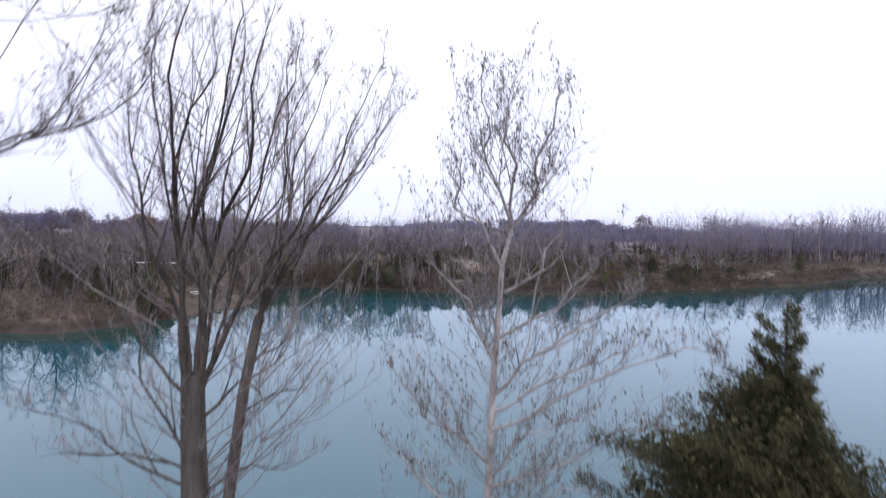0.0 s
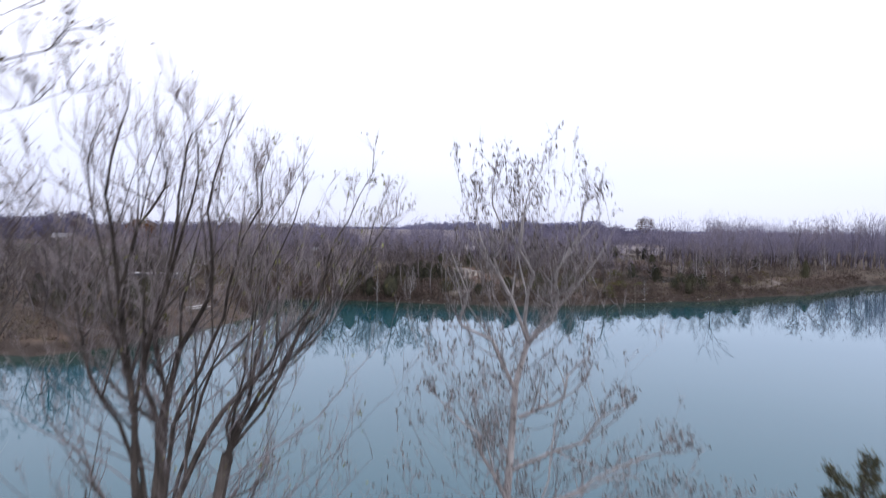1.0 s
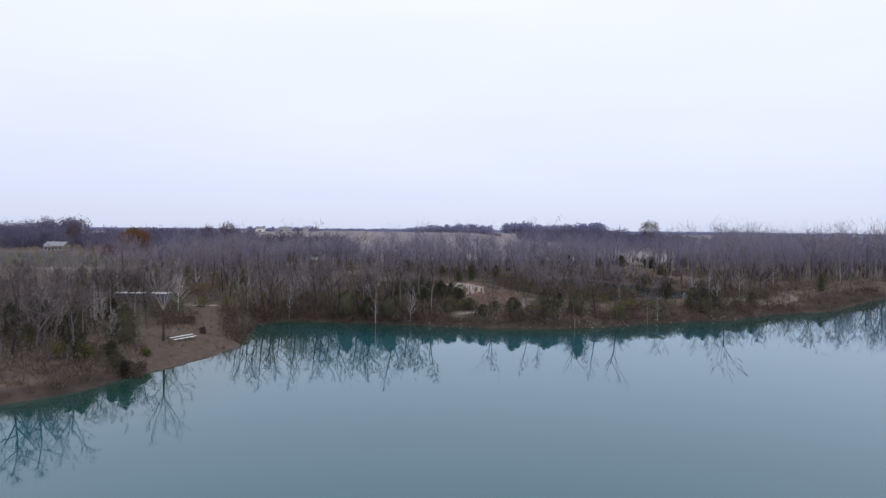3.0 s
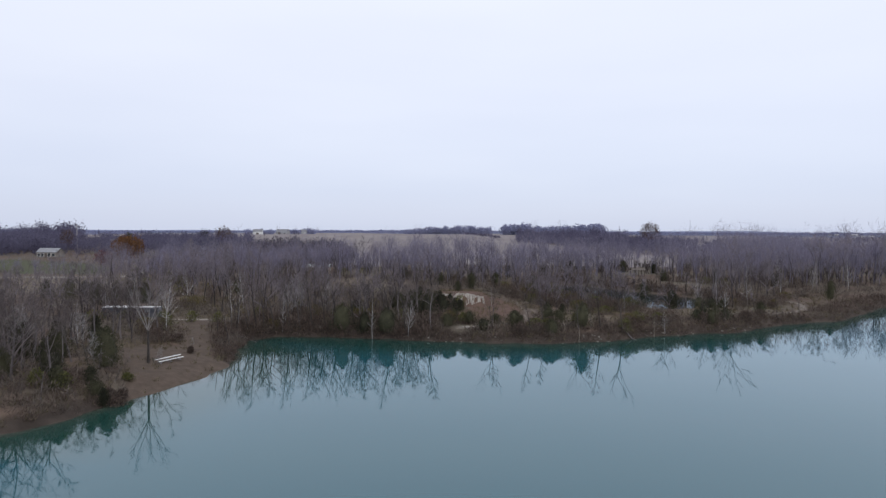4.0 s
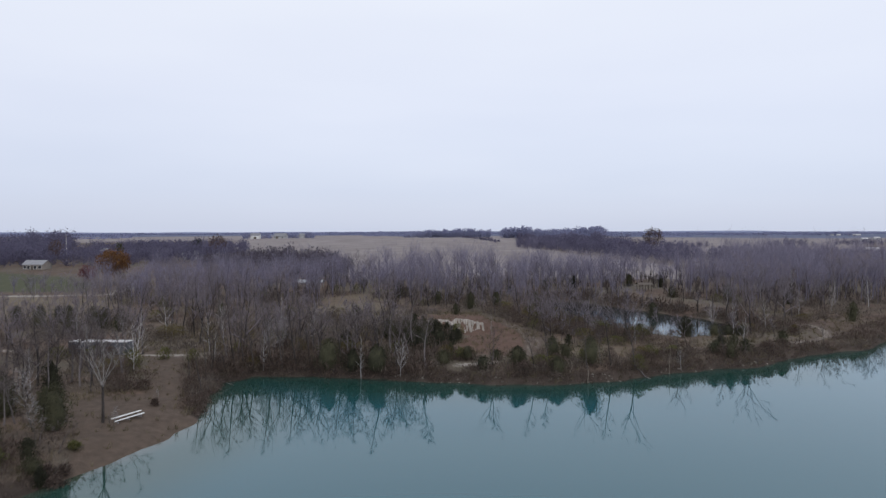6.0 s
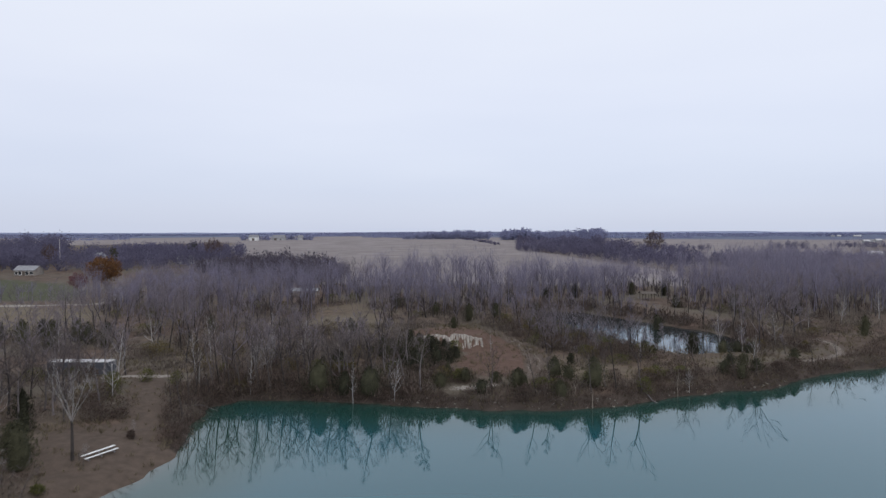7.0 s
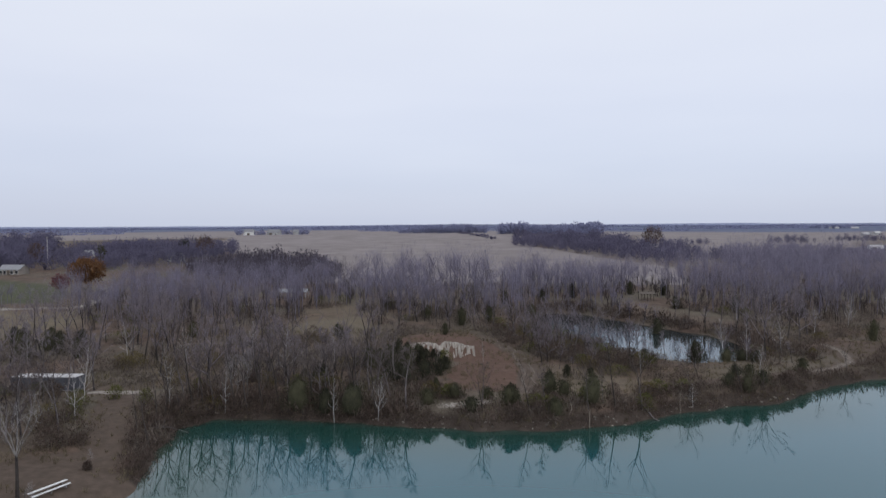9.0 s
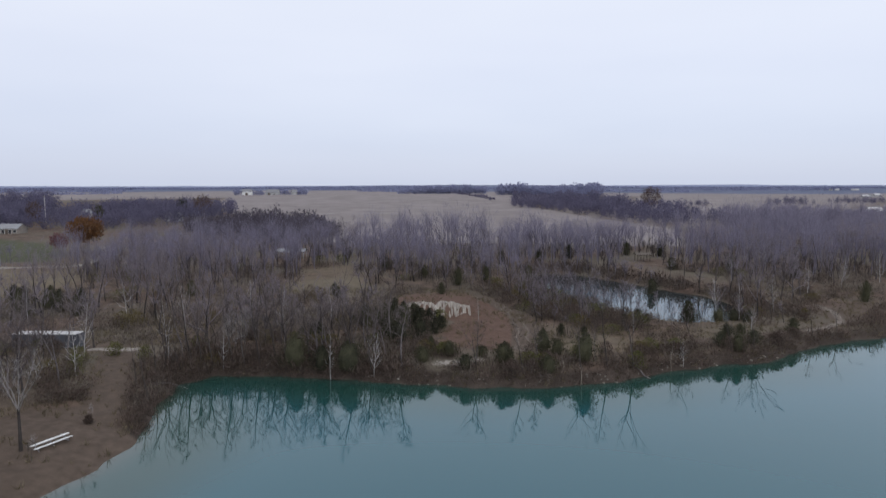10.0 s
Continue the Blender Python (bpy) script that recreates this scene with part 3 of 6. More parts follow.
def joined(a, b):
    return np.vstack([a[0], b[0]]), np.vstack([a[1], b[1] + len(a[0])])


def thing(name, label, category, group="", m=None):
    ob = new(name)
    ob.empty_display_size = 0.3
    if m is not None:
        ob.matrix_basis = m
    return tagged(ob, label, category, group)


def gz(x, y):
    return float(land(np.array([x]), np.array([y]))[0])


class Kinds:
    """Models of one kind: the first placing uses the model, later ones copy it."""

    def __init__(self, makers):
        self.makers, self.made = makers, {}

    def put(self, i, x, y, turn, size):
        i %= len(self.makers)
        m = pose(x, y, gz(x, y), 0, 0, turn)
        if i not in self.made:
            self.made[i] = self.makers[i]()
            self.made[i].matrix_basis = m @ Matrix.Scale(size, 4)
            return self.made[i]
        return copy_thing(self.made[i], m @ Matrix.Scale(size / self.made[i].scale[0], 4))


def tree_maker(arrays, bark, twig, label, group, name="bare_tree"):
    def make():
        t = thing(name, label, "tree", group)
        link_mesh("trunk", *arrays[0], bark, t, True)
        link_mesh("crown", *arrays[1], twig, t)
        return t
    return make


def open_ground(x, y):
    """True where nothing woody grows."""
    o = shore(x, y) < 0.6
    o |= poly_sd(x, y, POND) < 1.0
    for poly, grow_by in ((MOUND, 0.0), (SOIL, 0.5), (BEACH, 0.5), (SAND, 1.0), (CLEARING, -2.0), (CLEARING_EAST, -1.0), (LAWN, 1.0), (MEADOW, 0.0), (FIELD, 2.0), (FIELD_RIGHT, 3.0)):
        o |= poly_sd(x, y, poly) < grow_by
    for line, width in ((ROAD, 1.5), (LANE, 3.6), (TRACK, 2.6), (DRIVE, 5.0)):
        o |= line_dist(x, y, line) < width
    for hx, hy, rx, ry in ((-73, 154.5, 7.5, 3.5), (-57.5, 284, 9, 7), (71.5, 270, 6, 5), (-228, 390, 14, 14)):
        o |= (np.abs(x - hx) < rx) & (np.abs(y - hy) < ry)
    return o


def scatter(x0, x1, y0, y1, step, seed):
    rng = np.random.default_rng(seed)
    X, Y = np.meshgrid(np.arange(x0, x1, step), np.arange(y0, y1, step))
    x = X.ravel() + rng.uniform(-0.48, 0.48, X.size) * step
    y = Y.ravel() + rng.uniform(-0.48, 0.48, X.size) * step
    return x, y, rng


# ---- woods behind the lake ----
wx, wy, wr = scatter(-190, 240, 84, 470, 4.8, 11)
edge = np.interp(wx, [-300, -140, -100, -60, 0, 60, 110, 200, 400], [300, 300, 330, 345, 335, 330, 330, 420, 460])
sd = shore(wx, wy)
patch = 0.5 + 0.5 * wob(wx, wy, 17, 9)
keep = ~open_ground(wx, wy) & (wy < edge) & (sd > 2.0)
keep &= wr.uniform(0, 1, len(wx)) < np.where(sd < 12, np.where((wx < -6) & (wx > -46), 0.5, np.where(wx > 45, 0.07, 0.26)), np.where((wx > -8) & (wy < 172) & (wx < 90), 0.16, np.where(wy > 222, 0.38 + 0.96 * patch, 0.14 + 0.42 * patch)))
keep &= np.abs(wx + 5) < (wy + 10) * 0.76 + 10
keep &= (wx < 72) | ((sd > 20) & (wr.uniform(0, 1, len(wx)) < 0.75))
keep &= (poly_sd(wx, wy, POND) > 3) | (wr.uniform(0, 1, len(wx)) < 0.4)
wx, wy, sd = wx[keep], wy[keep], sd[keep]
wz = land(wx, wy)
wh = np.where(sd < 12, np.where((wx < -6) & (wx > -46), 0.8, 0.55), np.where((wx > -8) & (wy < 172), 0.55, 1.0)) * (0.55 + 0.75 * wr.uniform(0, 1, len(wx)) ** 1.3) * (0.92 + 0.22 * wob(wx, wy, 28, 6)) * (1 + np.where(np.abs(wx - 15) < 60, 0.1, 0.28) * smooth(225, 270, wy)) * (1 + 0.25 * smooth(75, 110, wx) * smooth(270, 225, wy) - 0.12 * smooth(60, 120, wx) * smooth(260, 300, wy))
wh *= 1 - 0.30 * smooth(66, 84, wx) * smooth(232, 210, wy)
back = smooth(222, 262, wy)
wh *= 1 + back * (np.interp(wx, [-190, -120, -70, -30, 60, 110, 240], [0.60, 0.66, 0.74, 0.88, 0.93, 0.98, 1.0]) - 1) + back * 0.18 * (wr.uniform(0, 1, len(wx)) > 0.93)
for poly, step, seed, size in (([(-100, 84), (-62, 82), (-52, 92), (-56, 104), (-60, 112), (-58, 124), (-62, 140), (-66, 149), (-105, 152), (-110, 110)], 6.4, 12, 0.85),
                               ([(14, 168), (34, 161), (50, 168), (44, 184), (34, 204), (24, 226), (16, 214), (18, 190)], 5.4, 13, 0.58),
                               ([(-44, 143.5), (-20, 143), (-8, 141.5), (-10, 150), (-16, 165), (-40, 170), (-52, 160)], 3.8, 14, 0.72),
                               ([(57, 214), (66, 206), (80, 214), (74, 240), (54, 252), (50, 240)], 6.5, 15, 0.6)):
    poly = np.array(poly, float)
    ax, ay, ar = scatter(poly[:, 0].min(), poly[:, 0].max(), poly[:, 1].min(), poly[:, 1].max(), step, seed)
    k = (poly_sd(ax, ay, poly) < 0) & ~open_ground(ax, ay) & (shore(ax, ay) > 1.0)
    wx, wy = np.append(wx, ax[k]), np.append(wy, ay[k])
    wz, wh = np.append(wz, land(ax[k], ay[k])), np.append(wh, size * ar.uniform(0.6, 1.25, k.sum()))
turns = wr.uniform(0, 6.28, len(wx))
STYLES = ["spread", "slender", "spread", "spread", "slender", "candelabra", "spread", "slender"]
near_kinds = [bare_tree_arrays(100 + i, 11.0 + (i % 3), s, 2 if s == "spread" else 1, 5 if s == "spread" else 7, 3 if s == "spread" else 4, 15, 0.0115) for i, s in enumerate(STYLES)]
mid_kinds = [bare_tree_arrays(130 + i, 11.0 + (i % 3), s, 1, 5, 4, 20, 0.0165) for i, s in enumerate(STYLES)]


def veil_tree(seed, h=12.5, n=230, r=0.027):
    """A far leafless tree: slim trunk, upswept limbs and a veil of fine upright twigs."""
    rng = np.random.default_rng(seed)
    g = Geo()
    g.fine = True
    lean = rng.normal(size=2) * 0.3
    g.tube([(0, 0, -0.3), (lean[0], lean[1], h * 0.4), (lean[0] * 1.6, lean[1] * 1.6, h * 0.8)], [0.16, 0.11, 0.03], 3)
    limbs = rng.integers(5, 9)
    a, z0 = rng.uniform(0, 6.28, limbs), h * rng.uniform(0.22, 0.5, limbs)
    out = h * rng.uniform(0.10, 0.36, limbs)
    foot = np.stack([lean[0] * z0 / h, lean[1] * z0 / h, z0], 1)
    tip = np.stack([np.cos(a) * out, np.sin(a) * out, h * rng.uniform(0.55, 1.0, limbs)], 1)
    g.spikes(foot, tip, 0.075)
    g.spikes(foot, tip, 0.06)
    pick = rng.integers(0, limbs, n)
    u = rng.uniform(0.1, 1.0, n)[:, None]
    base = foot[pick] + (tip[pick] - foot[pick]) * u + rng.normal(size=(n, 3)) * (0.055, 0.055, 0.03) * h
    d = rng.normal(size=(n, 3)) * (0.42, 0.42, 0.25) + (0, 0, 1.0)
    g.spikes(base, base + d * (rng.uniform(0.5, 1.7, n) * h / 12)[:, None], r)
    return g.arrays()


low_kinds = [veil_tree(200 + i, 12.5 + 0.5 * (i % 4)) for i in range(12)]
LABELS = ["leafless grey tree with a spreading crown", "tall slender leafless tree with short twigs", "leafless forked tree with upswept limbs", "thin leafless sapling with grey bark"]
woods = Kinds([tree_maker(near_kinds[i], BARK, TWIG_WARM,
                          LABELS[i % 4], "trees of the far bank") for i in range(8)])
order = np.argsort(wy + 0.35 * np.abs(wx))
for j, i in enumerate(order[:150]):
    woods.put(j, wx[i], wy[i], math.degrees(turns[i]), wh[i])
mid = [i for i in order[150:] if wy[i] < 228]
far = [i for i in order[150:] if wy[i] >= 228]
rows = [(wx[i], wy[i], wz[i], turns[i], wh[i], i) for i in mid]
woods_mass = thing("woods", "dense leafless grey-brown woodland behind the shore", "woods")
woods_mass["kind"] = "stuff"
tagged(link_mesh("trunk_mass", *place_stuff([k[0] for k in mid_kinds], rows), BARK, woods_mass), kind="stuff")
tagged(link_mesh("crown_mass", *place_stuff([k[1] for k in mid_kinds], rows), TWIG, woods_mass), kind="stuff")
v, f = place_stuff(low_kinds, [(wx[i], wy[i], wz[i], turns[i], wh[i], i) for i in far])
tagged(link_mesh("far_woods", v, f, TWIG_HAZED), "far leafless woodland at the edge of the field", "woods", kind="stuff")

# saplings and scrub between the far trees
vx, vy, vr = scatter(-120, 190, 232, 345, 3.6, 16)
keep = ~open_ground(vx, vy) & (vr.uniform(0, 1, len(vx)) < 0.48 + 0.3 * wob(vx, vy, 13, 2)) & (poly_sd(vx, vy, FIELD) > -14)
vx, vy = vx[keep], vy[keep]
vz = land(vx, vy)
v, f = place_stuff([veil_tree(230 + i, 4.6, 50, 0.034) for i in range(8)], [(vx[i], vy[i], vz[i], vr.uniform(0, 6.28), vr.uniform(0.5, 1.3), i) for i in range(len(vx))])
tagged(link_mesh("saplings", v, f, TWIG_WARM), "thin leafless saplings and scrub under the far trees", "brush", kind="stuff")

# white-barked trees that stand out on the far bank
def birch_arrays(seed, h=9.0, n=18, rise=0.85, reach=0.30):
    """A straight pale stem with alternate side branches that shorten towards the tip."""
    rng = np.random.default_rng(seed)
    stem, crown = Geo(), Geo()
    crown.fine = True
    k = np.linspace(0, 1, 8)
    sway = rng.normal(size=(8, 2)).cumsum(0) * 0.07 + np.outer(k, rng.normal(size=2) * 0.35)
    pts = np.column_stack([sway, -0.3 + (h + 0.3) * k])
    r = h * 0.0085
    stem.tube(pts, r * (1.15 - 1.0 * k), 6)
    for i in range(n):
        t = 0.22 + 0.74 * (i + rng.uniform(0, 0.7)) / n
        j = min(int(t * 7), 6)
        q = pts[j] + (pts[j + 1] - pts[j]) * (t * 7 - j)
        a = i * 2.4 + rng.uniform(-0.5, 0.5)
        d = unit((math.cos(a), math.sin(a), rise * rng.uniform(0.6, 1.3)))
        length = h * reach * (1.12 - t) * rng.uniform(0.7, 1.2)
        mid, end = q + d * length * 0.5, q + unit(d + (0, 0, 0.35)) * length
        crown.tube([q, mid, end], [r * 0.70 * (1.15 - t), r * 0.50 * (1.15 - t), 0.010], 4)
        m = 5
        u = rng.uniform(0.3, 1.0, m)[:, None]
        base = q + (end - q) * u
        crown.spikes(base, base + (unit(d) + rng.normal(size=(m, 3)) * 0.45 + (0, 0, 0.4)) * length * 0.38, 0.018)
    return stem.arrays(), crown.arrays()


pale_kinds = [birch_arrays(160, 9.0, 20, 0.95, 0.36), birch_arrays(161, 9.5, 16, 0.7, 0.16), birch_arrays(162, 9.0, 18, 0.55, 0.34)]
pales = Kinds([tree_maker(k, PALE_BARK, PALE_TWIG, "white-barked leafless birch on the lake bank", "white birches", "birch_tree") for k in pale_kinds])
BIRCHES = [(-61.4, 144.7, 1.05, 0), (-50.7, 152.1, 0.95, 2), (-51.8, 164.0, 1.05, 0), (-31.9, 160.5, 1.0, 2), (-19.2, 139.4, 0.85, 1), (-12.0, 138.6, 0.8, 0), (-37.5, 142.5, 0.9, 1), (6.9, 173.8, 0.55, 1),
           (39.8, 144.5, 0.5, 0), (58.8, 160.5, 0.7, 0), (73.4, 180.6, 0.9, 2), (63.1, 175.0, 0.9, 2), (65.3, 192, 0.9, 0), (36.3, 161.0, 0.55, 1), (-66, 120, 0.8, 0), (-57, 134, 0.9, 2),
           (-45.8, 140.5, 0.8, 1), (-42, 175, 1.0, 2), (-24, 172, 0.9, 1), (92, 200, 0.9, 2), (108, 212, 1.1, 0), (125, 222, 1.1, 2), (100, 238, 1.0, 0), (118, 252, 1.1, 1), (84, 226, 0.9, 1), (-88, 172, 1.1, 1), (-70, 178, 1.0, 2)]
for i, (x, y, size, kind) in enumerate(BIRCHES):
    pales.put(kind, x, y, 70 * i, size)
dark_kinds = [bare_tree_arrays(170 + i, 10.0, "slender", 1, 8, 4, 12, 0.010) for i in range(2)]
darks = Kinds([tree_maker(k, BARK_NEAR, TWIG_PALE, "slim dark-trunked leafless tree by the beach", "dark saplings", "bare_tree") for k in dark_kinds])
for i, (x, y, size) in enumerate(((-37.5, 143.2, 0.95), (-45.7, 116.7, 0.24), (-45.9, 104.8, 0.30), (-34, 144, 0.9), (-54.6, 102.5, 0.8), (-51, 97, 0.6), (-63, 101, 0.9), (-70, 93, 1.0))):
    darks.put(i, x, y, 50 * i, size)
tall_shore = [bare_tree_arrays(190 + i, 12.0, k, 1, 5 if k == "spread" else 6, 3, 7, 0.011, 0.34, 0.85) for i, k in enumerate(("spread", "slender", "spread", "spread", "slender"))]
waterline = Kinds([tree_maker(k, BARK_DARK, TWIG_SHADE, "tall thin dark-barked tree at the water's edge", "tall trees at the waterline") for k in tall_shore])
WATERLINE = [(-46.2, 141.5, 0.95), (-42.6, 142.6, 1.12), (-41.3, 143.4, 1.0), (-39.2, 143.0, 1.05), (-36.4, 144.0, 1.08), (-34.0, 143.2, 1.05), (-31.6, 143.8, 1.0), (-26.6, 143.2, 1.0), (-20.2, 142.2, 0.85), (-15.5, 141.0, 1.05),
             (-12.6, 140.4, 0.9), (-23.2, 143.6, 0.9), (-29.2, 144.6, 1.0), (4.4, 138.4, 0.75), (11.7, 138.2, 0.7), (21.4, 139.8, 0.8), (25.8, 140.2, 0.85), (30.4, 141.4, 0.98), (40.4, 146.6, 0.6),
             (50.6, 150.2, 0.55), (55.2, 151.4, 0.62), (72.0, 162.5, 0.5), (79, 166, 0.55), (-44.8, 134.0, 0.85), (-43.0, 127.0, 0.75), (-45.2, 138, 1.0), (-8.0, 141, 0.6), (37, 187, 0.6), (38.6, 186, 0.55), (40.5, 184, 0.66), (35, 190.5, 0.58), (32.6, 195.5, 0.6)]
for i, (x, y, size) in enumerate(WATERLINE):
    waterline.put(i, x, y, 67 * i, size)
def forked_tree(x, y):
    """A dark straight trunk that divides into long pale limbs."""
    rng = np.random.default_rng(188)
    t = thing("bare_tree", "leafless tree with a dark trunk and pale forked limbs", "tree", "dark saplings", pose(x, y, gz(x, y)))
    g = Geo()
    g.tube([(0, 0, -0.3), (0.05, 0, 2.2), (0.0, 0.05, 4.8)], [0.21, 0.17, 0.13], 9)
    link_mesh("trunk", *g.arrays(), BARK_DARK, t, True)
    for r, pts in ((0.10, ((0, 0, 4.7), (-0.9, 0.1, 6.4), (-2.1, 0.2, 8.6), (-3.2, 0.2, 11.6))), (0.09, ((0, 0, 4.8), (-0.35, -0.2, 6.8), (-1.3, -0.5, 9.2), (-1.7, -0.6, 11.4))),
                   (0.085, ((0, 0.05, 4.8), (0.2, 0.1, 6.6), (0.1, 0.3, 8.8), (0.4, 0.4, 11.8))), (0.08, ((0.05, 0, 4.6), (0.8, -0.1, 6.2), (1.9, -0.2, 7.6), (2.8, -0.2, 9.4))),
                   (0.06, ((0, 0, 5.0), (0.7, 0.7, 7.4), (1.3, 1.1, 9.4), (1.5, 1.3, 11.2)))):
        wood, spray = Geo(), Geo()
        spray.fine = True
        pts = np.array(pts)
        wood.tube(pts, r * 0.72 * np.array((1.1, 0.8, 0.5, 0.12)), 6)
        for k in range(9):
            u = rng.uniform(0.5, 2.95)
            q = pts[int(u)] + (pts[int(u) + 1] - pts[int(u)]) * (u - int(u))
            d = unit(unit(pts[int(u) + 1] - pts[int(u)]) + rng.normal(size=3) * 0.45)
            grow(rng, wood, spray, q, d, rng.uniform(0.9, 2.0), r * 0.35, 1, 0.3, 4, 3, 5, 0.7, 0.010)
        limb = link_mesh("limb", *wood.arrays(), DULL_BARK, t, True)
        tagged(link_mesh("twig_spray", *spray.arrays(), TWIG_PALE, limb), kind="stuff")


forked_tree(-48.4, 106.9)
big_kinds = [bare_tree_arrays(180 + i, 15.0, "spread", 2, 6, 3, 18, 0.014) for i in range(3)]
bigs = Kinds([tree_maker(k, BARK, TWIG, "tall leafless tree with spreading limbs", "tall field-edge trees", "bare_tree") for k in big_kinds])
for i, (x, y, size) in enumerate(((-38.9, 292, 0.9), (-32, 284, 0.85), (-55, 290, 0.85), (-45, 304, 0.8), (-50.3, 256, 0.55), (-17.5, 372, 0.85), (-125, 322, 0.75), (-104, 224, 0.75),
                                  (-112, 216, 0.7), (-121, 210, 0.75), (-98, 206, 0.6), (88, 300, 0.7), (60, 330, 0.8), (90, 222, 0.9), (92, 231, 1.05), (99, 225, 0.95),
                                  (115, 222, 1.0), (121, 232, 1.1), (128, 228, 1.05), (134, 238, 1.1), (140, 230, 1.1), (147, 242, 1.15))):
    bigs.put(i, x, y, 40 * i, size)


stem_kinds = [bare_tree_arrays(210 + i, 11.0, k, 1, 6 if k == "spread" else 7, 3, 12, 0.014, 0.32, 1.25) for i, k in enumerate(("spread", "candelabra", "spread", "spread"))]
stems = Kinds([tree_maker(k, BARK_DARK, TWIG_WARM, "leafless tree with a dark trunk and upswept limbs in the woods", "dark-trunked trees of the woods") for k in stem_kinds])
STEMS = [(-46.3, 259, 1.05), (-44.5, 198, 0.8), (0, 226, 0.9), (17, 208, 0.75), (-14, 262, 1.0), (-94, 237, 1.0), (-71.5, 183, 0.9), (41, 262, 0.9), (40.4, 177.5, 0.72), (32.4, 181, 0.7),
         (35.5, 186.5, 0.68), (29.5, 187, 0.75), (60, 186.5, 0.45), (92, 212, 0.9), (70, 174.5, 0.5), (98, 270, 1.0)]
tx, ty, tr_ = scatter(-90, 125, 186, 300, 17.5, 19)
fits = ~open_ground(tx, ty) & (np.abs(tx + 5) < ty * 0.66) & (poly_sd(tx, ty, POND) > 2) & (shore(tx, ty) > 14)
STEMS += [(x, y, tr_.uniform(0.65, 1.05)) for x, y in zip(tx[fits], ty[fits])]
for i, (x, y, size) in enumerate(STEMS):
    stems.put(i, x, y, 77 * i, size)


# ---- distant groves and hedgerows ----
def grove(name, label, poly, step, seed, size, material, kinds=None, clump=-2.0):
    poly = np.array(poly, float)
    x, y, rng = scatter(poly[:, 0].min(), poly[:, 0].max(), poly[:, 1].min(), poly[:, 1].max(), step, seed)
    k = (poly_sd(x, y, poly) < 0) & (wob(x, y, step * 3, seed + 1) > clump)
    x, y = x[k], y[k]
    z = land(x, y)
    v, f = place_stuff(kinds or thick_kinds, [(x[i], y[i], z[i] - 0.3, rng.uniform(0, 6.28), size * rng.uniform(0.6, 1.15) * (0.9 + 0.25 * wob(x[i], y[i], step * 4, seed)), i) for i in range(len(x))])
    return tagged(link_mesh(name, v, f, material), label, "woods", kind="stuff")


def far_clump(seed):
    """A far stretch of treetops, seen as a low uneven mass."""
    rng = np.random.default_rng(seed)
    g = Geo()
    n = 22
    u = rng.uniform(-1, 1, n)
    at = np.stack([u * 12, rng.normal(size=n) * 3, rng.uniform(-0.5, 5.5, n) * (1 - 0.5 * u ** 2)], 1)
    g.leaves(at, 5.0, rng, -1.2, 0.36)
    return g.arrays()


def blob_tree(seed, h=11.0, n=150, size=1.5, wide=0.20, droop=-0.9):
    """A far tree in a close stand: twig sprays from the ground to a rounded, uneven top."""
    rng = np.random.default_rng(seed)
    g = Geo()
    d = rng.normal(size=(n, 3))
    d /= np.linalg.norm(d, axis=1)[:, None]
    a = np.arctan2(d[:, 1], d[:, 0])
    q = (1 + 0.16 * np.sin(3 * a + seed) + 0.10 * np.sin(6 * d[:, 2] + 2 * a)) * rng.uniform(0.1, 1.0, n) ** 0.5
    at = np.stack([d[:, 0] * q * h * 0.36, d[:, 1] * q * h * 0.36, h * 0.44 + d[:, 2] * q * h * 0.48], 1)
    g.leaves(at, size, rng, droop, wide)
    g.tube([(0, 0, -0.3), (0.1, 0, h * 0.3), (0, 0.1, h * 0.6)], [0.16, 0.12, 0.04], 3)
    return g.arrays()


low_far = [far_clump(320 + i) for i in range(6)]
thick_kinds = [blob_tree(300 + i, 11.0, 150, 1.45, 0.19) for i in range(8)]
tall_kinds = [blob_tree(360 + i, 21.0, 420, 1.6, 0.22, -0.4) for i in range(6)]
thin_kinds = [blob_tree(340 + i, 11.0, 90, 1.9, 0.32, 0.2) for i in range(6)]
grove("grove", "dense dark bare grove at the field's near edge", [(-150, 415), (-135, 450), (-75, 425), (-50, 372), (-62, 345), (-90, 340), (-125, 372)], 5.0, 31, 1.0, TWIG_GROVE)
grove("hedgerow", "bare trees along the field's far edge", [(68, 650), (100, 566), (134, 425), (190, 470), (170, 620), (150, 790), (86, 800)], 8.5, 32, 1.2, TWIG_DARK_HAZED)
grove("distant_grove", "dark copse on the skyline", [(-70, 1130), (80, 1120), (80, 1165), (-70, 1165)], 7.5, 33, 1.55, HAZED_TREE, thin_kinds)
grove("distant_grove", "dark copse behind the field", [(85, 985), (230, 960), (240, 1030), (85, 1030)], 7.5, 34, 1.6, HAZED_TREE, thin_kinds)
grove("left_woods", "dark bare woods behind the farmhouse", [(-430, 430), (-300, 418), (-262, 470), (-328, 600), (-480, 600)], 9.5, 35, 0.96, TWIG_DARK_HAZED, tall_kinds)
grove("garden_trees", "bare trees round the farmsteads", [(-300, 545), (-316, 400), (-238, 402), (-170, 415), (-150, 500), (-165, 560), (-190, 640), (-330, 760)], 9.0, 36, 1.15, TWIG_DARK_HAZED, None, -0.55)
grove("right_woods", "bare woods and thickets beyond the pond", [(150, 360), (400, 450), (430, 560), (190, 505)], 8.0, 37, 0.80, TWIG_HAZED)
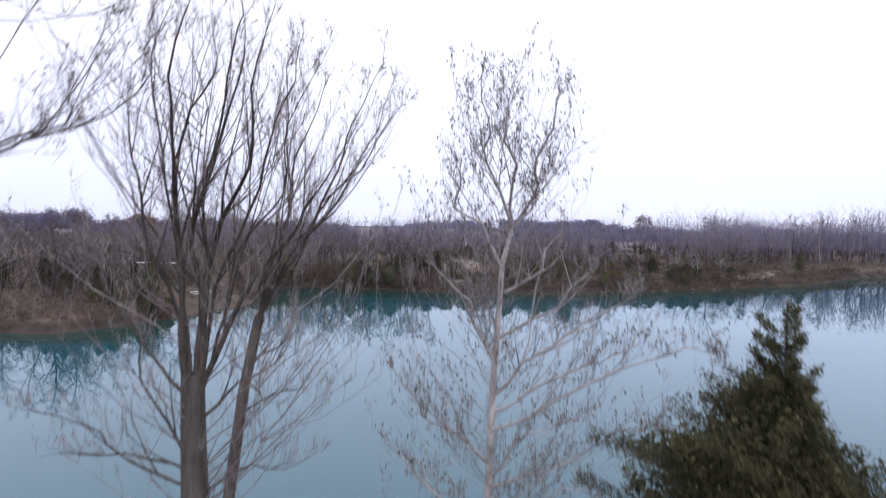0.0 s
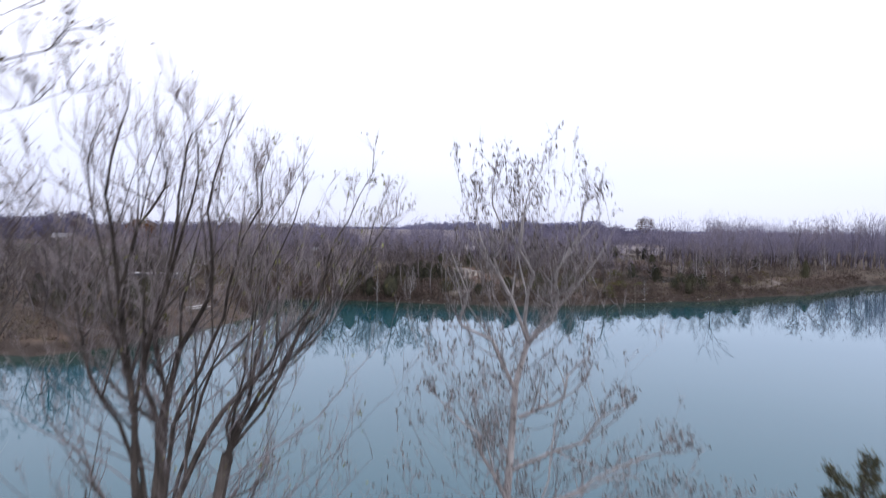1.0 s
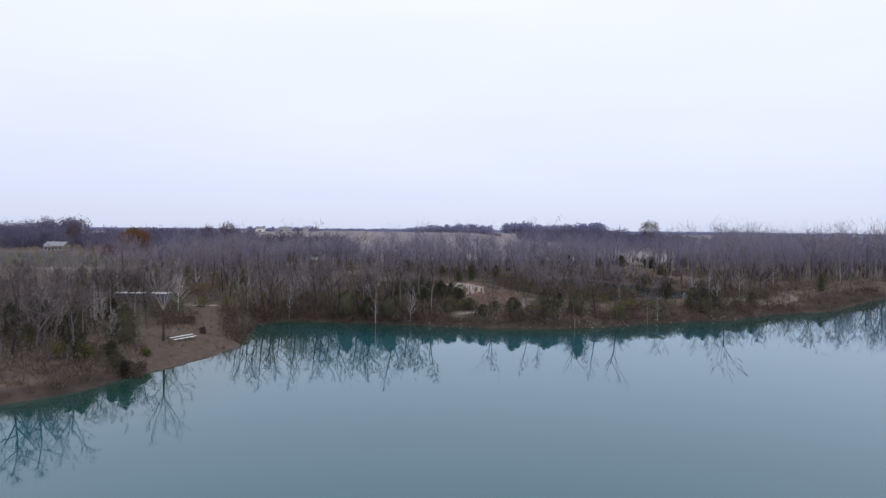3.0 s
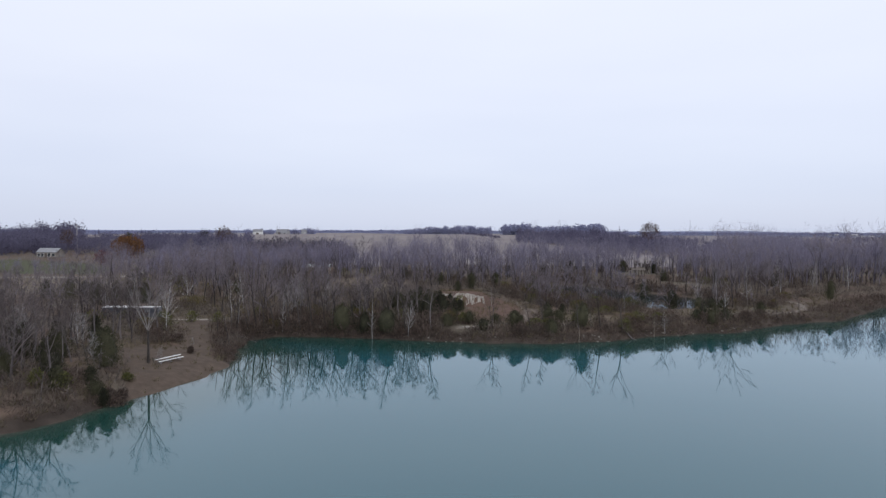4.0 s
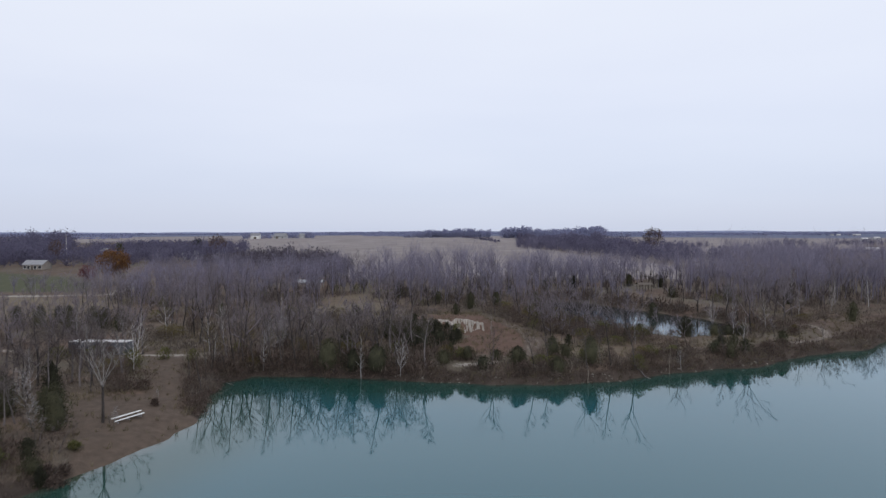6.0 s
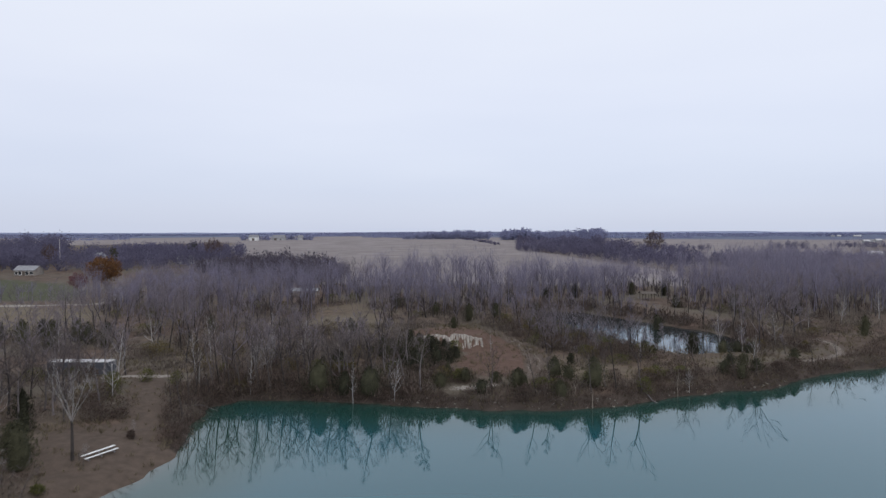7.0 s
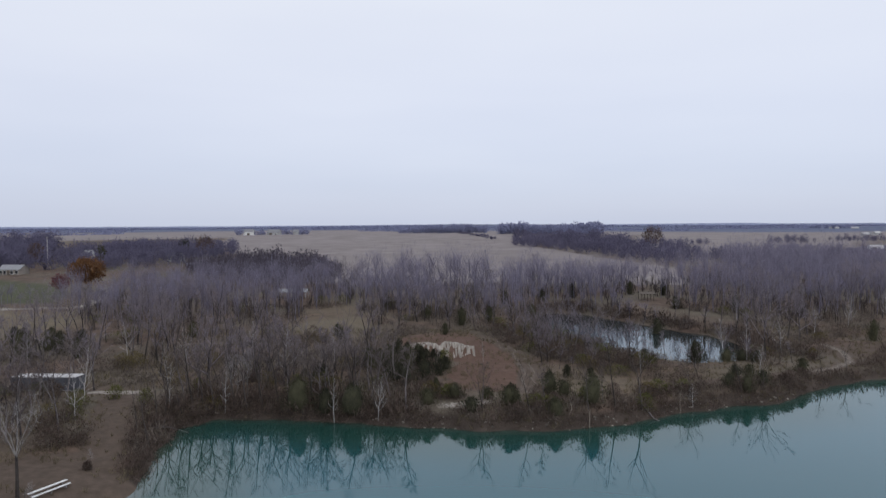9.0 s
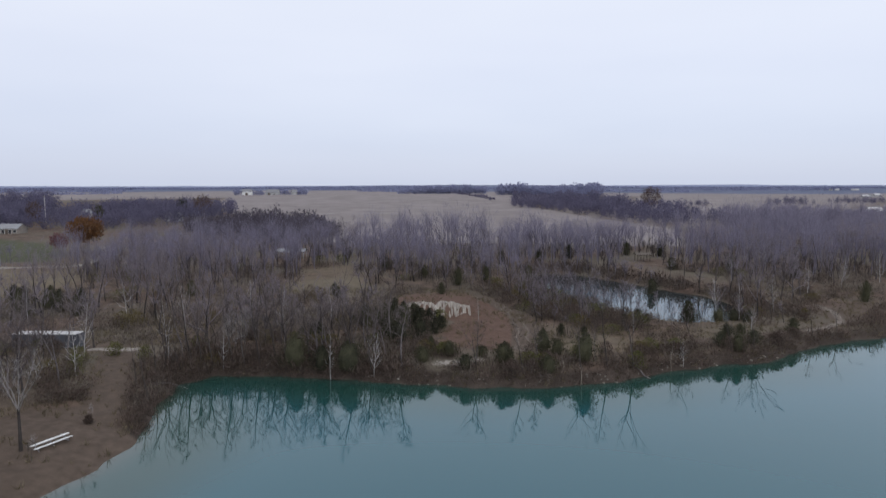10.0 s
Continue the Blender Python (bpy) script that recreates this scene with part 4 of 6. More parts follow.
grove("hedge_line", "scrubby hedge between the distant fields", [(200, 634), (620, 794), (620, 828), (200, 668)], 7.5, 38, 0.75, TWIG_DARK_HAZED, None, 0.1)
grove("hedge_line", "low broken hedge along the ploughed field", [(24, 1080), (32, 1084), (66, 800), (56, 790)], 5.0, 40, 0.38, TWIG_DARK_HAZED, thin_kinds, -0.3)
grove("hedge_line", "scrubby hedge across the distant fields", [(330, 556), (520, 616), (520, 640), (330, 580)], 7.0, 39, 0.6, TWIG_DARK_HAZED, None, 0.1)
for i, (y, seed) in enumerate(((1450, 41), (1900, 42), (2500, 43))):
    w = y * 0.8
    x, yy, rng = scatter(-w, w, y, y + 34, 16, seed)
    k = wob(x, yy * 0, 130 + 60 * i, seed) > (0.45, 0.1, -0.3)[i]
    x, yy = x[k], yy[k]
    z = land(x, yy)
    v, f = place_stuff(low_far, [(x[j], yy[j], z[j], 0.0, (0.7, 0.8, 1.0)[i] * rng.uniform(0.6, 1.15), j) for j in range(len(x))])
    tagged(link_mesh("horizon_woods", v, f, HAZED_TREE), "line of trees along the flat horizon", "woods", kind="stuff")


grove("distant_grove", "farmyard trees far across the field", [(-352, 1150), (-300, 1150), (-300, 1175), (-352, 1175)], 8, 44, 1.2, HAZED_TREE, thin_kinds)
grove("distant_grove", "trees sheltering a far barn", [(-262, 1122), (-222, 1122), (-222, 1142), (-262, 1142)], 7, 45, 1.1, HAZED_TREE, thin_kinds)
grove("distant_grove", "trees round a farm near the horizon", [(1060, 1925), (1210, 1925), (1210, 1950), (1060, 1950)], 11, 46, 1.4, HAZED_TREE, thin_kinds)
# the low line of land at the edge of sight, blue haze painted on
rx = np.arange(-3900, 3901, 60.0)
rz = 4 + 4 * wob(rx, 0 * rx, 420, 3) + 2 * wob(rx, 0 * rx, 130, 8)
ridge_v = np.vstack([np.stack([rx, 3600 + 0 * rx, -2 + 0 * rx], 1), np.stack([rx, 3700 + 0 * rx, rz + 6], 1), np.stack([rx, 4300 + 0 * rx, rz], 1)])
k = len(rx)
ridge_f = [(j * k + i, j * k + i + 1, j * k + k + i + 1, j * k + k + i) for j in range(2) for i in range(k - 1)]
tagged(link_mesh("backdrop", ridge_v, ridge_f, HAZE_BLUE, smooth_shade=True), "low wooded land along the horizon with blue haze in its colour", "horizon", kind="structure")


# ---- dry brush on the banks and the woodland floor ----
def brush_arrays(seed, n=26, h=1.7, w=1.3, r=0.02):
    rng = np.random.default_rng(seed)
    g = Geo()
    a, q = rng.uniform(0, 6.28, n), rng.uniform(0, 1, n) ** 0.7 * w
    base = np.stack([q * np.cos(a) * 0.6, q * np.sin(a) * 0.6, np.full(n, -0.1)], 1)
    tip = base + np.stack([np.cos(a) * q * 0.6 + rng.normal(size=n) * 0.3, np.sin(a) * q * 0.6 + rng.normal(size=n) * 0.3, h * rng.uniform(0.45, 1.1, n)], 1)
    g.spikes(base, tip, r)
    mid = base + (tip - base) * rng.uniform(0.3, 0.7, n)[:, None]
    g.spikes(mid, mid + rng.normal(size=(n, 3)) * 0.35 + (0, 0, 0.3), r * 0.8)
    return g.arrays()


def thicket_arrays(seed, n=38, stems=6):
    """A low rounded thicket: a few stems and many upright twig sprays."""
    rng = np.random.default_rng(seed)
    g = Geo()
    a, q = rng.uniform(0, 6.28, n), rng.uniform(0, 1, n) ** 0.6 * 1.35
    h = rng.uniform(1.0, 2.1)
    at = np.stack([q * np.cos(a), q * np.sin(a), rng.uniform(0.0, 0.85, n) * h * np.sqrt(np.maximum(0.05, 1 - (q / 1.5) ** 2))], 1)
    g.leaves(at, 0.75, rng, droop=-1.5, wide=0.075)
    b = rng.normal(size=(stems, 3)) * (0.5, 0.5, 0)
    g.spikes(b, b + rng.normal(size=(stems, 3)) * (0.45, 0.45, 0.3) + (0, 0, h * 1.1), 0.022)
    return g.arrays()


bx, by, br = scatter(-130, 150, 80, 262, 1.75, 51)
bsd = shore(bx, by)
keep = ~open_ground(bx, by) & (bsd > 0.6) & (np.abs(bx + 5) < (by + 5) * 0.74 + 6)
thin = (bx > -5) & (bx < 80) & (bsd > 3) & (by < 175)
keep &= br.uniform(0, 1, len(bx)) < np.where(bx < -46, 0.5, 1.0) * np.where(bsd < 7, np.where(bx > 0, 0.6, 1.0), np.where(thin, 0.05, 0.85)) * np.where(by > 185, 0.6, 1.0) * (0.65 + 0.35 * wob(bx, by, 6, 4))
bx, by, bsd = bx[keep], by[keep], bsd[keep]
bz = land(bx, by)
rows = [(bx[i], by[i], bz[i], br.uniform(0, 6.28), br.uniform(0.5, 1.3), i) for i in range(len(bx))]
v, f = place_stuff([thicket_arrays(470 + i) for i in range(8)], rows)
tagged(link_mesh("undergrowth", v, f, UNDER), "grey-brown undergrowth of the bare woods", "brush", kind="stuff")
ex, ey, er = scatter(-75, 125, 78, 215, 0.9, 52)
esd = shore(ex, ey)
keep = (esd > -0.25) & (esd < np.where(ex > 2, 6.0, 9.5)) & (line_dist(ex, ey, ROAD) > 1.8) & (line_dist(ex, ey, LANE) > 2.5)
keep &= (poly_sd(ex, ey, BEACH) > 0.0) & ((ey > 115) | (ex < -46))
keep &= er.uniform(0, 1, len(ex)) < np.where(ex > 2, 0.85, np.where(ex < -46, 0.5, 0.97)) * (0.75 + 0.25 * wob(ex, ey, 3, 2))
ex, ey, esd = ex[keep], ey[keep], esd[keep]
ez = land(ex, ey)
bank_kinds = [brush_arrays(430 + i, n=15, h=1.2 + 0.3 * (i % 3), w=1.0, r=0.022) for i in range(4)] + [thicket_arrays(480 + i, 26, 6) for i in range(4)]
v, f = place_stuff(bank_kinds, [(ex[i], ey[i], ez[i], er.uniform(0, 6.28), er.uniform(0.55, 1.3) * ((1.4 if ey[i] > 131 else 0.7) if -46 < ex[i] < -5 else 0.9) * min(1.0, 0.66 + 0.2 * esd[i]), i) for i in range(len(ex))])
tagged(link_mesh("brush", v, f, BRUSH), "red-brown leafless brush along the water's edge", "brush", kind="stuff")


# low dark brush overhanging the waterline
lx, ly, lr = scatter(-46, 84, 116, 172, 0.6, 54)
lsd = shore(lx, ly)
keep = (lsd > -0.3) & (lsd < 2.6) & (poly_sd(lx, ly, BEACH) > 0.5) & (lr.uniform(0, 1, len(lx)) < np.where(lx < -4, 0.75, 0.62) * (0.7 + 0.3 * wob(lx, ly, 3, 9)))
lx, ly = lx[keep], ly[keep]
lz = land(lx, ly)
v, f = place_stuff([thicket_arrays(490 + i, 26, 4) for i in range(6)], [(lx[i], ly[i], lz[i] - 0.1, lr.uniform(0, 6.28), lr.uniform(0.4, 0.8) * (1.0 if lx[i] < -4 else 0.7), i) for i in range(len(lx))])
tagged(link_mesh("waterline_brush", v, f, BRUSH), "low dark brush overhanging the waterline", "brush", kind="stuff")


# dark brush round the pond
px_, py_, pr_ = scatter(14, 90, 165, 268, 1.3, 53)
psd = poly_sd(px_, py_, POND)
keep = (psd > 0.6) & (psd < 6.5) & (shore(px_, py_) > 3) & ((py_ > 176) | (px_ < 45))
keep &= pr_.uniform(0, 1, len(px_)) < np.where(px_ + 0.5 * py_ > 150, 0.9, 0.2) * (0.6 + 0.4 * wob(px_, py_, 5, 3))
px_, py_ = px_[keep], py_[keep]
pz_ = land(px_, py_)
v, f = place_stuff(bank_kinds, [(px_[i], py_[i], pz_[i], pr_.uniform(0, 6.28), pr_.uniform(0.8, 1.5) * (1.3 if px_[i] + 0.5 * py_[i] > 150 else 0.5), i) for i in range(len(px_))])
tagged(link_mesh("pond_brush", v, f, BRUSH), "dark leafless brush round the pond", "brush", kind="stuff")


# dry grass on the banks and in the clearings
def tuft_arrays(seed, n=16):
    rng = np.random.default_rng(seed)
    g = Geo()
    g.fine = True
    base = rng.normal(size=(n, 3)) * 0.2
    base[:, 2] = -0.03
    tip = base + rng.normal(size=(n, 3)) * 0.2 + (0, 0, 0.5)
    g.spikes(base, tip, 0.026)
    return g.arrays()


tx, ty, trng = scatter(-70, 112, 80, 215, 0.85, 61)
tsd = shore(tx, ty)
keep = (tsd > 0.3) & (poly_sd(tx, ty, POND) > 0.5) & (np.abs(tx + 5) < ty * 0.72) & (line_dist(tx, ty, ROAD) > 0.7)
bare = (poly_sd(tx, ty, BEACH) < 0) | (poly_sd(tx, ty, SOIL) < 0) | (line_dist(tx, ty, LANE) < 2.5) | (poly_sd(tx, ty, SAND) < 0)
keep &= trng.uniform(0, 1, len(tx)) < np.where(bare, np.where(tx > 70, 0.5, np.where(poly_sd(tx, ty, BEACH) > -3.5, 0.4, 0.05)), np.where(tsd < 6, 0.85, 0.6)) * (0.5 + 0.5 * wob(tx, ty, 4, 8))
tx, ty = tx[keep], ty[keep]
tz = land(tx, ty)
v, f = place_stuff([tuft_arrays(450 + i) for i in range(6)], [(tx[i], ty[i], tz[i], trng.uniform(0, 6.28), trng.uniform(0.6, 1.5), i) for i in range(len(tx))])
tagged(link_mesh("dry_grass", v, f, GRASS), "tufts of dry tan grass on the banks", "grass", kind="stuff")


# ---- cedars and leafy shrubs ----
def cedar_arrays(seed, h, w, n=420, leaf=0.30, bushy=False, dense=True):
    rng = np.random.default_rng(seed)
    tr, cr = Geo(), Geo()
    tr.tube([(0, 0, -0.2), (0.03, 0, h * 0.5), (0, 0, h * 0.9)], [0.02 * h, 0.014 * h, 0.003 * h], 5)
    t = rng.uniform(0.02, 1, n) ** 0.85
    a = rng.uniform(0, 6.28, n)
    prof = np.interp(t, [0, 0.1, 0.35, 0.7, 0.9, 1.0], [0.6, 0.9, 1.0, 0.85, 0.6, 0.15] if bushy else [0.6, 0.92, 1.0, 0.74, 0.42, 0.06])
    lump = 1 + 0.22 * np.sin(a * 3 + t * 9 + seed) + 0.20 * np.sin(a * 5 - t * 17 + seed)
    q = w / 2 * prof * lump * rng.uniform(0.45, 1.18, n)
    at = np.stack([q * np.cos(a), q * np.sin(a), t * h * (1 + 0.06 * np.sin(a * 4 + seed))], 1)
    core = np.linspace(0.03, 0.93, 7)
    if dense:
        cr.tube([(0.04 * w * math.sin(5 * c + seed), 0.04 * w * math.cos(7 * c), c * h) for c in core], w * 0.27 * np.interp(core, [0, 0.1, 0.35, 0.7, 0.9, 1.0], [0.6, 0.9, 1.0, 0.8, 0.5, 0.1]), 8)
    for k in range(2):
        cr.leaves(at + rng.normal(size=at.shape) * 0.07 * (1 + h * 0.1), leaf, rng, droop=-1.2)
    return tr.arrays(), cr.arrays()


CEDARS = [(22.4, 141.9, 4.4, 3.7), (16.3, 147.2, 3.6, 3.2), (15.7, 137.6, 2.5, 2.6), (8.7, 140.5, 3.0, 2.8), (3.8, 218.8, 5.0, 3.8), (56.8, 214, 4.8, 4.4),
          (50.6, 171.5, 4.2, 2.6), (0.2, 145, 2.2, 2.2), (-25.4, 142.8, 4.6, 4.6), (-16.3, 141, 4.2, 4.8), (2.7, 139, 2.0, 2.6), (49.1, 151.8, 2.2, 2.2)]
CEDARS += [(51.8, 150.5, 2.6, 2.2), (56, 153.5, 2.4, 2.2), (68.2, 162.8, 2.6, 2.2), (-52.5, 103.2, 5.4, 4.2), (102.4, 193.3, 5, 3.2), (-9.0, 153.8, 3.6, 3.8)]
CEDARS += [(-19.7, 249.7, 5, 4), (-28.7, 204.8, 3, 2.6), (-5, 157, 3.4, 3.0), (-55.5, 96, 3.2, 2.4), (-49.6, 93.5, 2.2, 1.6), (-62, 108, 5, 3.8)]
CEDARS += [(-2.5, 162, 2.6, 2.2), (-11.5, 160, 3.2, 3.0), (-1.0, 197, 2.8, 2.0), (5.5, 144, 1.8, 1.8), (18.5, 145.5, 2.4, 2.6), (-24, 155, 3.4, 3.0)]
CEDARS += [(-70, 104, 5.2, 3.8), (-66, 114, 4.4, 3.2), (-75, 118, 5, 4), (57.5, 172, 2.6, 2.6), (61, 173, 2.2, 2.6), (40, 171, 2.6, 2.2), (75, 250, 4, 4), (90, 240, 5, 3.4)]
CEDARS = [(x, y, h * 1.08, w * 1.3) if -30 < x < 80 and y < 175 else (x, y, h, w) for x, y, h, w in CEDARS]
CEDARS += [(-20.8, 141.4, 3.8, 4.0), (-4.4, 142.6, 2.4, 3.2), (9.4, 143.1, 2.8, 3.0), (53.1, 158.3, 2.6, 2.8), (55.8, 158.4, 2.5, 2.8), (51.3, 172.1, 4.0, 3.4)]
CEDARS += [(-95, 181, 5.4, 4.4), (-88, 184, 5.0, 4.0), (-82, 180, 4.4, 3.6), (-103, 183, 5.6, 4.6), (-91, 176, 4.2, 3.6)]
CEDARS += [(-46.2, 89.9, 2.0, 1.0), (-52.8, 91.2, 2.4, 1.4)]
CEDARS += [(-48, 91.5, 1.6, 2.2), (-27, 199, 3.0, 2.2), (20, 262, 4.5, 3.2), (34, 268, 4.5, 3.4), (46, 275, 5, 3.6), (70, 285, 5, 3.4), (82, 283, 4.6, 3.2), (105, 230, 4.4, 3)]
CEDARS += [(-58, 98, 4.6, 2.8), (-61, 94, 4.0, 2.6), (-66, 106, 5.4, 3.2), (-56.5, 108, 3.6, 2.4), (-71, 112, 4.8, 3), (-64, 122, 4.2, 2.8), (-80, 108, 5.4, 3.4), (-60, 116, 3.2, 2.4), (-52, 90.5, 2.6, 2.0)]
CEDARS += [(-13, 171, 4.0, 3.0), (-11, 173, 4.6, 3.0), (-9, 170.5, 4.3, 3.2), (-7, 172.5, 3.8, 2.6), (-5.2, 170.5, 3.2, 2.4), (-2.0, 172, 2.4, 2.0), (-14.5, 168, 3.6, 3.0), (-10, 167, 3.4, 3.0)]
CEDARS += [(-100, 190, 5, 4.2), (-106, 196, 4.5, 4), (-93, 188, 4.4, 4), (-88, 193, 4, 4), (-112, 188, 5, 4.4), (-97, 196, 4, 3.6), (12, 224, 4.5, 3.4), (-6, 232, 4, 3.2), (26, 238, 4.4, 3.4), (-66, 205, 4, 3.4)]
CEDARS += [(-12, 164.5, 4.6, 3.0), (-8.5, 166, 4.8, 3.0), (-6, 167, 4.4, 2.8), (-3.6, 168.5, 3.6, 2.4), (-15.5, 165, 4.2, 3.0), (-1.2, 166.5, 2.4, 2.0), (-17, 171, 3.8, 3.2)]
cq = np.random.default_rng(67)
cx_, cy_ = cq.uniform(-40, 80, 400), cq.uniform(136, 178, 400)
fits = ~open_ground(cx_, cy_) & (shore(cx_, cy_) > 4) & (line_dist(cx_, cy_, ROAD) > 2.5) & (poly_sd(cx_, cy_, SOIL) > 3)
CEDARS += [(x, y, cq.uniform(1.4, 2.8), cq.uniform(1.2, 2.0)) for x, y in list(zip(cx_[fits], cy_[fits]))[:16]]
for i, (x, y, h, w) in enumerate(CEDARS):
    t = thing("cedar_tree", "dark green bushy cedar in dry grass" if h > 3 else "small rounded dark green cedar bush", "tree", "cedars of the far bank", pose(x, y, gz(x, y), 0, 0, 30 * i))
    tr, cr = cedar_arrays(500 + i, h, w, int(380 + 110 * h), 0.13 + 0.018 * h, h < 2.6)
    link_mesh("trunk", *tr, BARK, t)
    link_mesh("crown", *cr, CEDAR, t)

# half-leafed olive and tan shrubs
SHRUBS = [(-50.5, 143, 2.4, 2.2, 0), (-57, 146, 2.2, 2.6, 0), (-44, 149, 2.6, 2.6, 0), (-4, 146.5, 2.4, 3.2, 1), (13, 141, 1.8, 3.2, 0), (31, 141.5, 2.6, 3.0, 0), (-55, 91, 2.0, 2.0, 0)]
SHRUBS += [(-53.2, 123.6, 1.3, 3.4, 2), (-51.2, 124.2, 1.3, 2.8, 2), (-55.4, 125.2, 1.8, 3.6, 2), (-52.5, 127, 2.0, 3.4, 2), (-57.6, 135, 3.2, 2.4, 0), (-58.6, 129.5, 2.4, 4, 2), (-60.6, 141, 2.8, 3.4, 0), (-61, 134, 2.6, 3.8, 1)]
SHRUBS += [(-47.2, 98.2, 0.8, 1.3, 0), (-46.4, 91.6, 1.3, 1.2, 2), (-45.4, 92.9, 1.1, 1.3, 2), (-52.3, 92.4, 2.0, 2.2, 2), (-45.8, 116.2, 0.9, 0.9, 2), (-44.9, 90.6, 1.2, 1.8, 2), (-51.6, 90.6, 2.0, 2.2, 0)]
SHRUBS += [(-33, 152, 3, 3.2, 1), (-27, 150, 3, 3, 0), (-38, 160, 3.4, 3, 1), (43, 151, 2.4, 2.8, 2), (27, 146, 2.0, 2.4, 2), (-34, 144.5, 3.0, 3.4, 2), (-29, 144, 3.2, 3.6, 2)]
SHRUBS += [(-38.5, 144.6, 2.6, 3.2, 2), (-21, 143.5, 2.8, 3.0, 2), (-54, 122, 2.4, 4, 2), (-57, 127, 2.4, 4.2, 2), (-58, 133, 2.6, 4, 2), (-45, 133, 2.4, 3.0, 2), (-44.6, 126, 2.2, 2.4, 2)]
SHRUBS += [(-46, 141, 2.8, 3, 2), (40, 165, 3, 5, 2), (34, 170, 3, 5, 2), (27, 172, 3, 5, 2), (20, 178, 3.2, 5, 2), (16.5, 186, 3.2, 5, 2), (14, 196, 3.4, 5, 2), (22, 190, 3, 5, 2)]
SHRUBS += [(9, 210, 3.4, 5, 2), (-60, 90, 2.4, 3.4, 2), (-66, 99, 3, 4, 2), (-43, 262, 3.0, 5, 0), (-36, 266, 2.8, 5, 0), (-68, 146, 3, 4, 2), (-77, 146, 2.6, 4, 0), (-84, 147, 3, 4, 2), (-72.5, 150.4, 1.8, 3.0, 0), (-76.5, 150.2, 2.0, 3.2, 2), (-80, 150.4, 2.2, 3.4, 2), (-69, 149.6, 1.6, 2.4, 2)]
bank_row = np.array([(8, 216), (13, 201), (18, 187), (22, 175), (26, 166), (33, 163), (42, 170), (38, 184), (31, 196), (26, 214), (16, 222)])
nx, ny, nr = scatter(8, 42, 163, 222, 4.0, 68)
fits = (poly_sd(nx, ny, bank_row) < 0) & (poly_sd(nx, ny, POND) > 1.5) & (line_dist(nx, ny, TRACK) > 2.6)
SHRUBS += [(x, y, nr.uniform(1.8, 3.0), nr.uniform(3.0, 4.6), (2, 1, 2, 2, 0, 2)[k % 6]) for k, (x, y) in enumerate(zip(nx[fits], ny[fits]))]
sr = np.random.default_rng(66)
qx, qy = sr.uniform(-105, 110, 900), sr.uniform(150, 255, 900)
fits = ~open_ground(qx, qy) & (shore(qx, qy) > 8) & (np.abs(qx + 5) < qy * 0.66) & (wob(qx, qy, 9, 5) > 0.1)
SHRUBS += [(x, y, sr.uniform(1.8, 3.4), sr.uniform(3.0, 5.5), (2, 2, 2, 0, 1)[k % 5]) for k, (x, y) in enumerate(list(zip(qx[fits], qy[fits]))[:90])]
qx, qy = sr.uniform(-42, 84, 1400), sr.uniform(134, 182, 1400)
qs = shore(qx, qy)
fits = ~open_ground(qx, qy) & (qs > 1.8) & (qs < 16) & (line_dist(qx, qy, ROAD) > 2.6) & (poly_sd(qx, qy, SOIL) > 2) & (wob(qx, qy, 4, 11) > 0.0) & ~((qx > 14) & (qx < 76) & (qs > 6.5))
SHRUBS += [(x, y, sr.uniform(1.2, 2.4), sr.uniform(2.0, 3.6), (2, 2, 1, 2, 0, 2)[k % 6]) for k, (x, y) in enumerate(list(zip(qx[fits], qy[fits]))[:52])]
along = np.array([(72.5, 196), (72.5, 203), (71, 210.5), (67, 216.5), (62.5, 224), (59.5, 231), (55, 239), (50.5, 245), (46, 252), (40, 256), (68.5, 185), (63, 177)])
SHRUBS += [(x + sr.uniform(-0.8, 1.6), y + sr.uniform(-1.5, 1.5), sr.uniform(1.8, 3.4), sr.uniform(3.2, 5.4), 3) for x, y in along]
SHRUBS += [(80.5, 179, 2.6, 5.2, 2), (76.5, 178, 2.2, 4.6, 2), (84.5, 185, 2.4, 4.6, 2), (40, 152.5, 2.6, 3.2, 2), (52.2, 150.8, 1.8, 3.0, 2), (63, 157.5, 1.8, 3.0, 2), (67, 160.5, 1.6, 2.6, 2)]
for i, (x, y, h, w, tone) in enumerate(SHRUBS):
    t = thing("shrub", ("olive half-leafed shrub among bare brush", "ochre half-leafed shrub among bare brush", "brown twiggy shrub with a rounded crown", "dark leafless shrub at the pond's edge")[tone], "shrub", "shrubs of the far bank", pose(x, y, gz(x, y), 0, 0, 37 * i))
    _, cr = cedar_arrays(600 + i, h, w, 300, 0.2, True, False)
    stems, twigs = Geo(), brush_arrays(650 + i, 60, h * 0.95, w * 0.62, 0.016)
    stems.tube([(0, 0, -0.2), (0.1, 0.05, h * 0.3), (0.2, 0.1, h * 0.6)], [0.06, 0.045, 0.02], 5)
    stems.tube([(0, 0, -0.2), (-0.15, 0.1, h * 0.3), (-0.4, 0.2, h * 0.6)], [0.05, 0.04, 0.02], 5)
    link_mesh("twiggy_body", *joined(stems.arrays(), twigs), UNDER, t)
    link_mesh("foliage", *cr, (LEAF_OLIVE, LEAF_OCHRE, BRUSH, TWIG_SHADE)[tone], t)


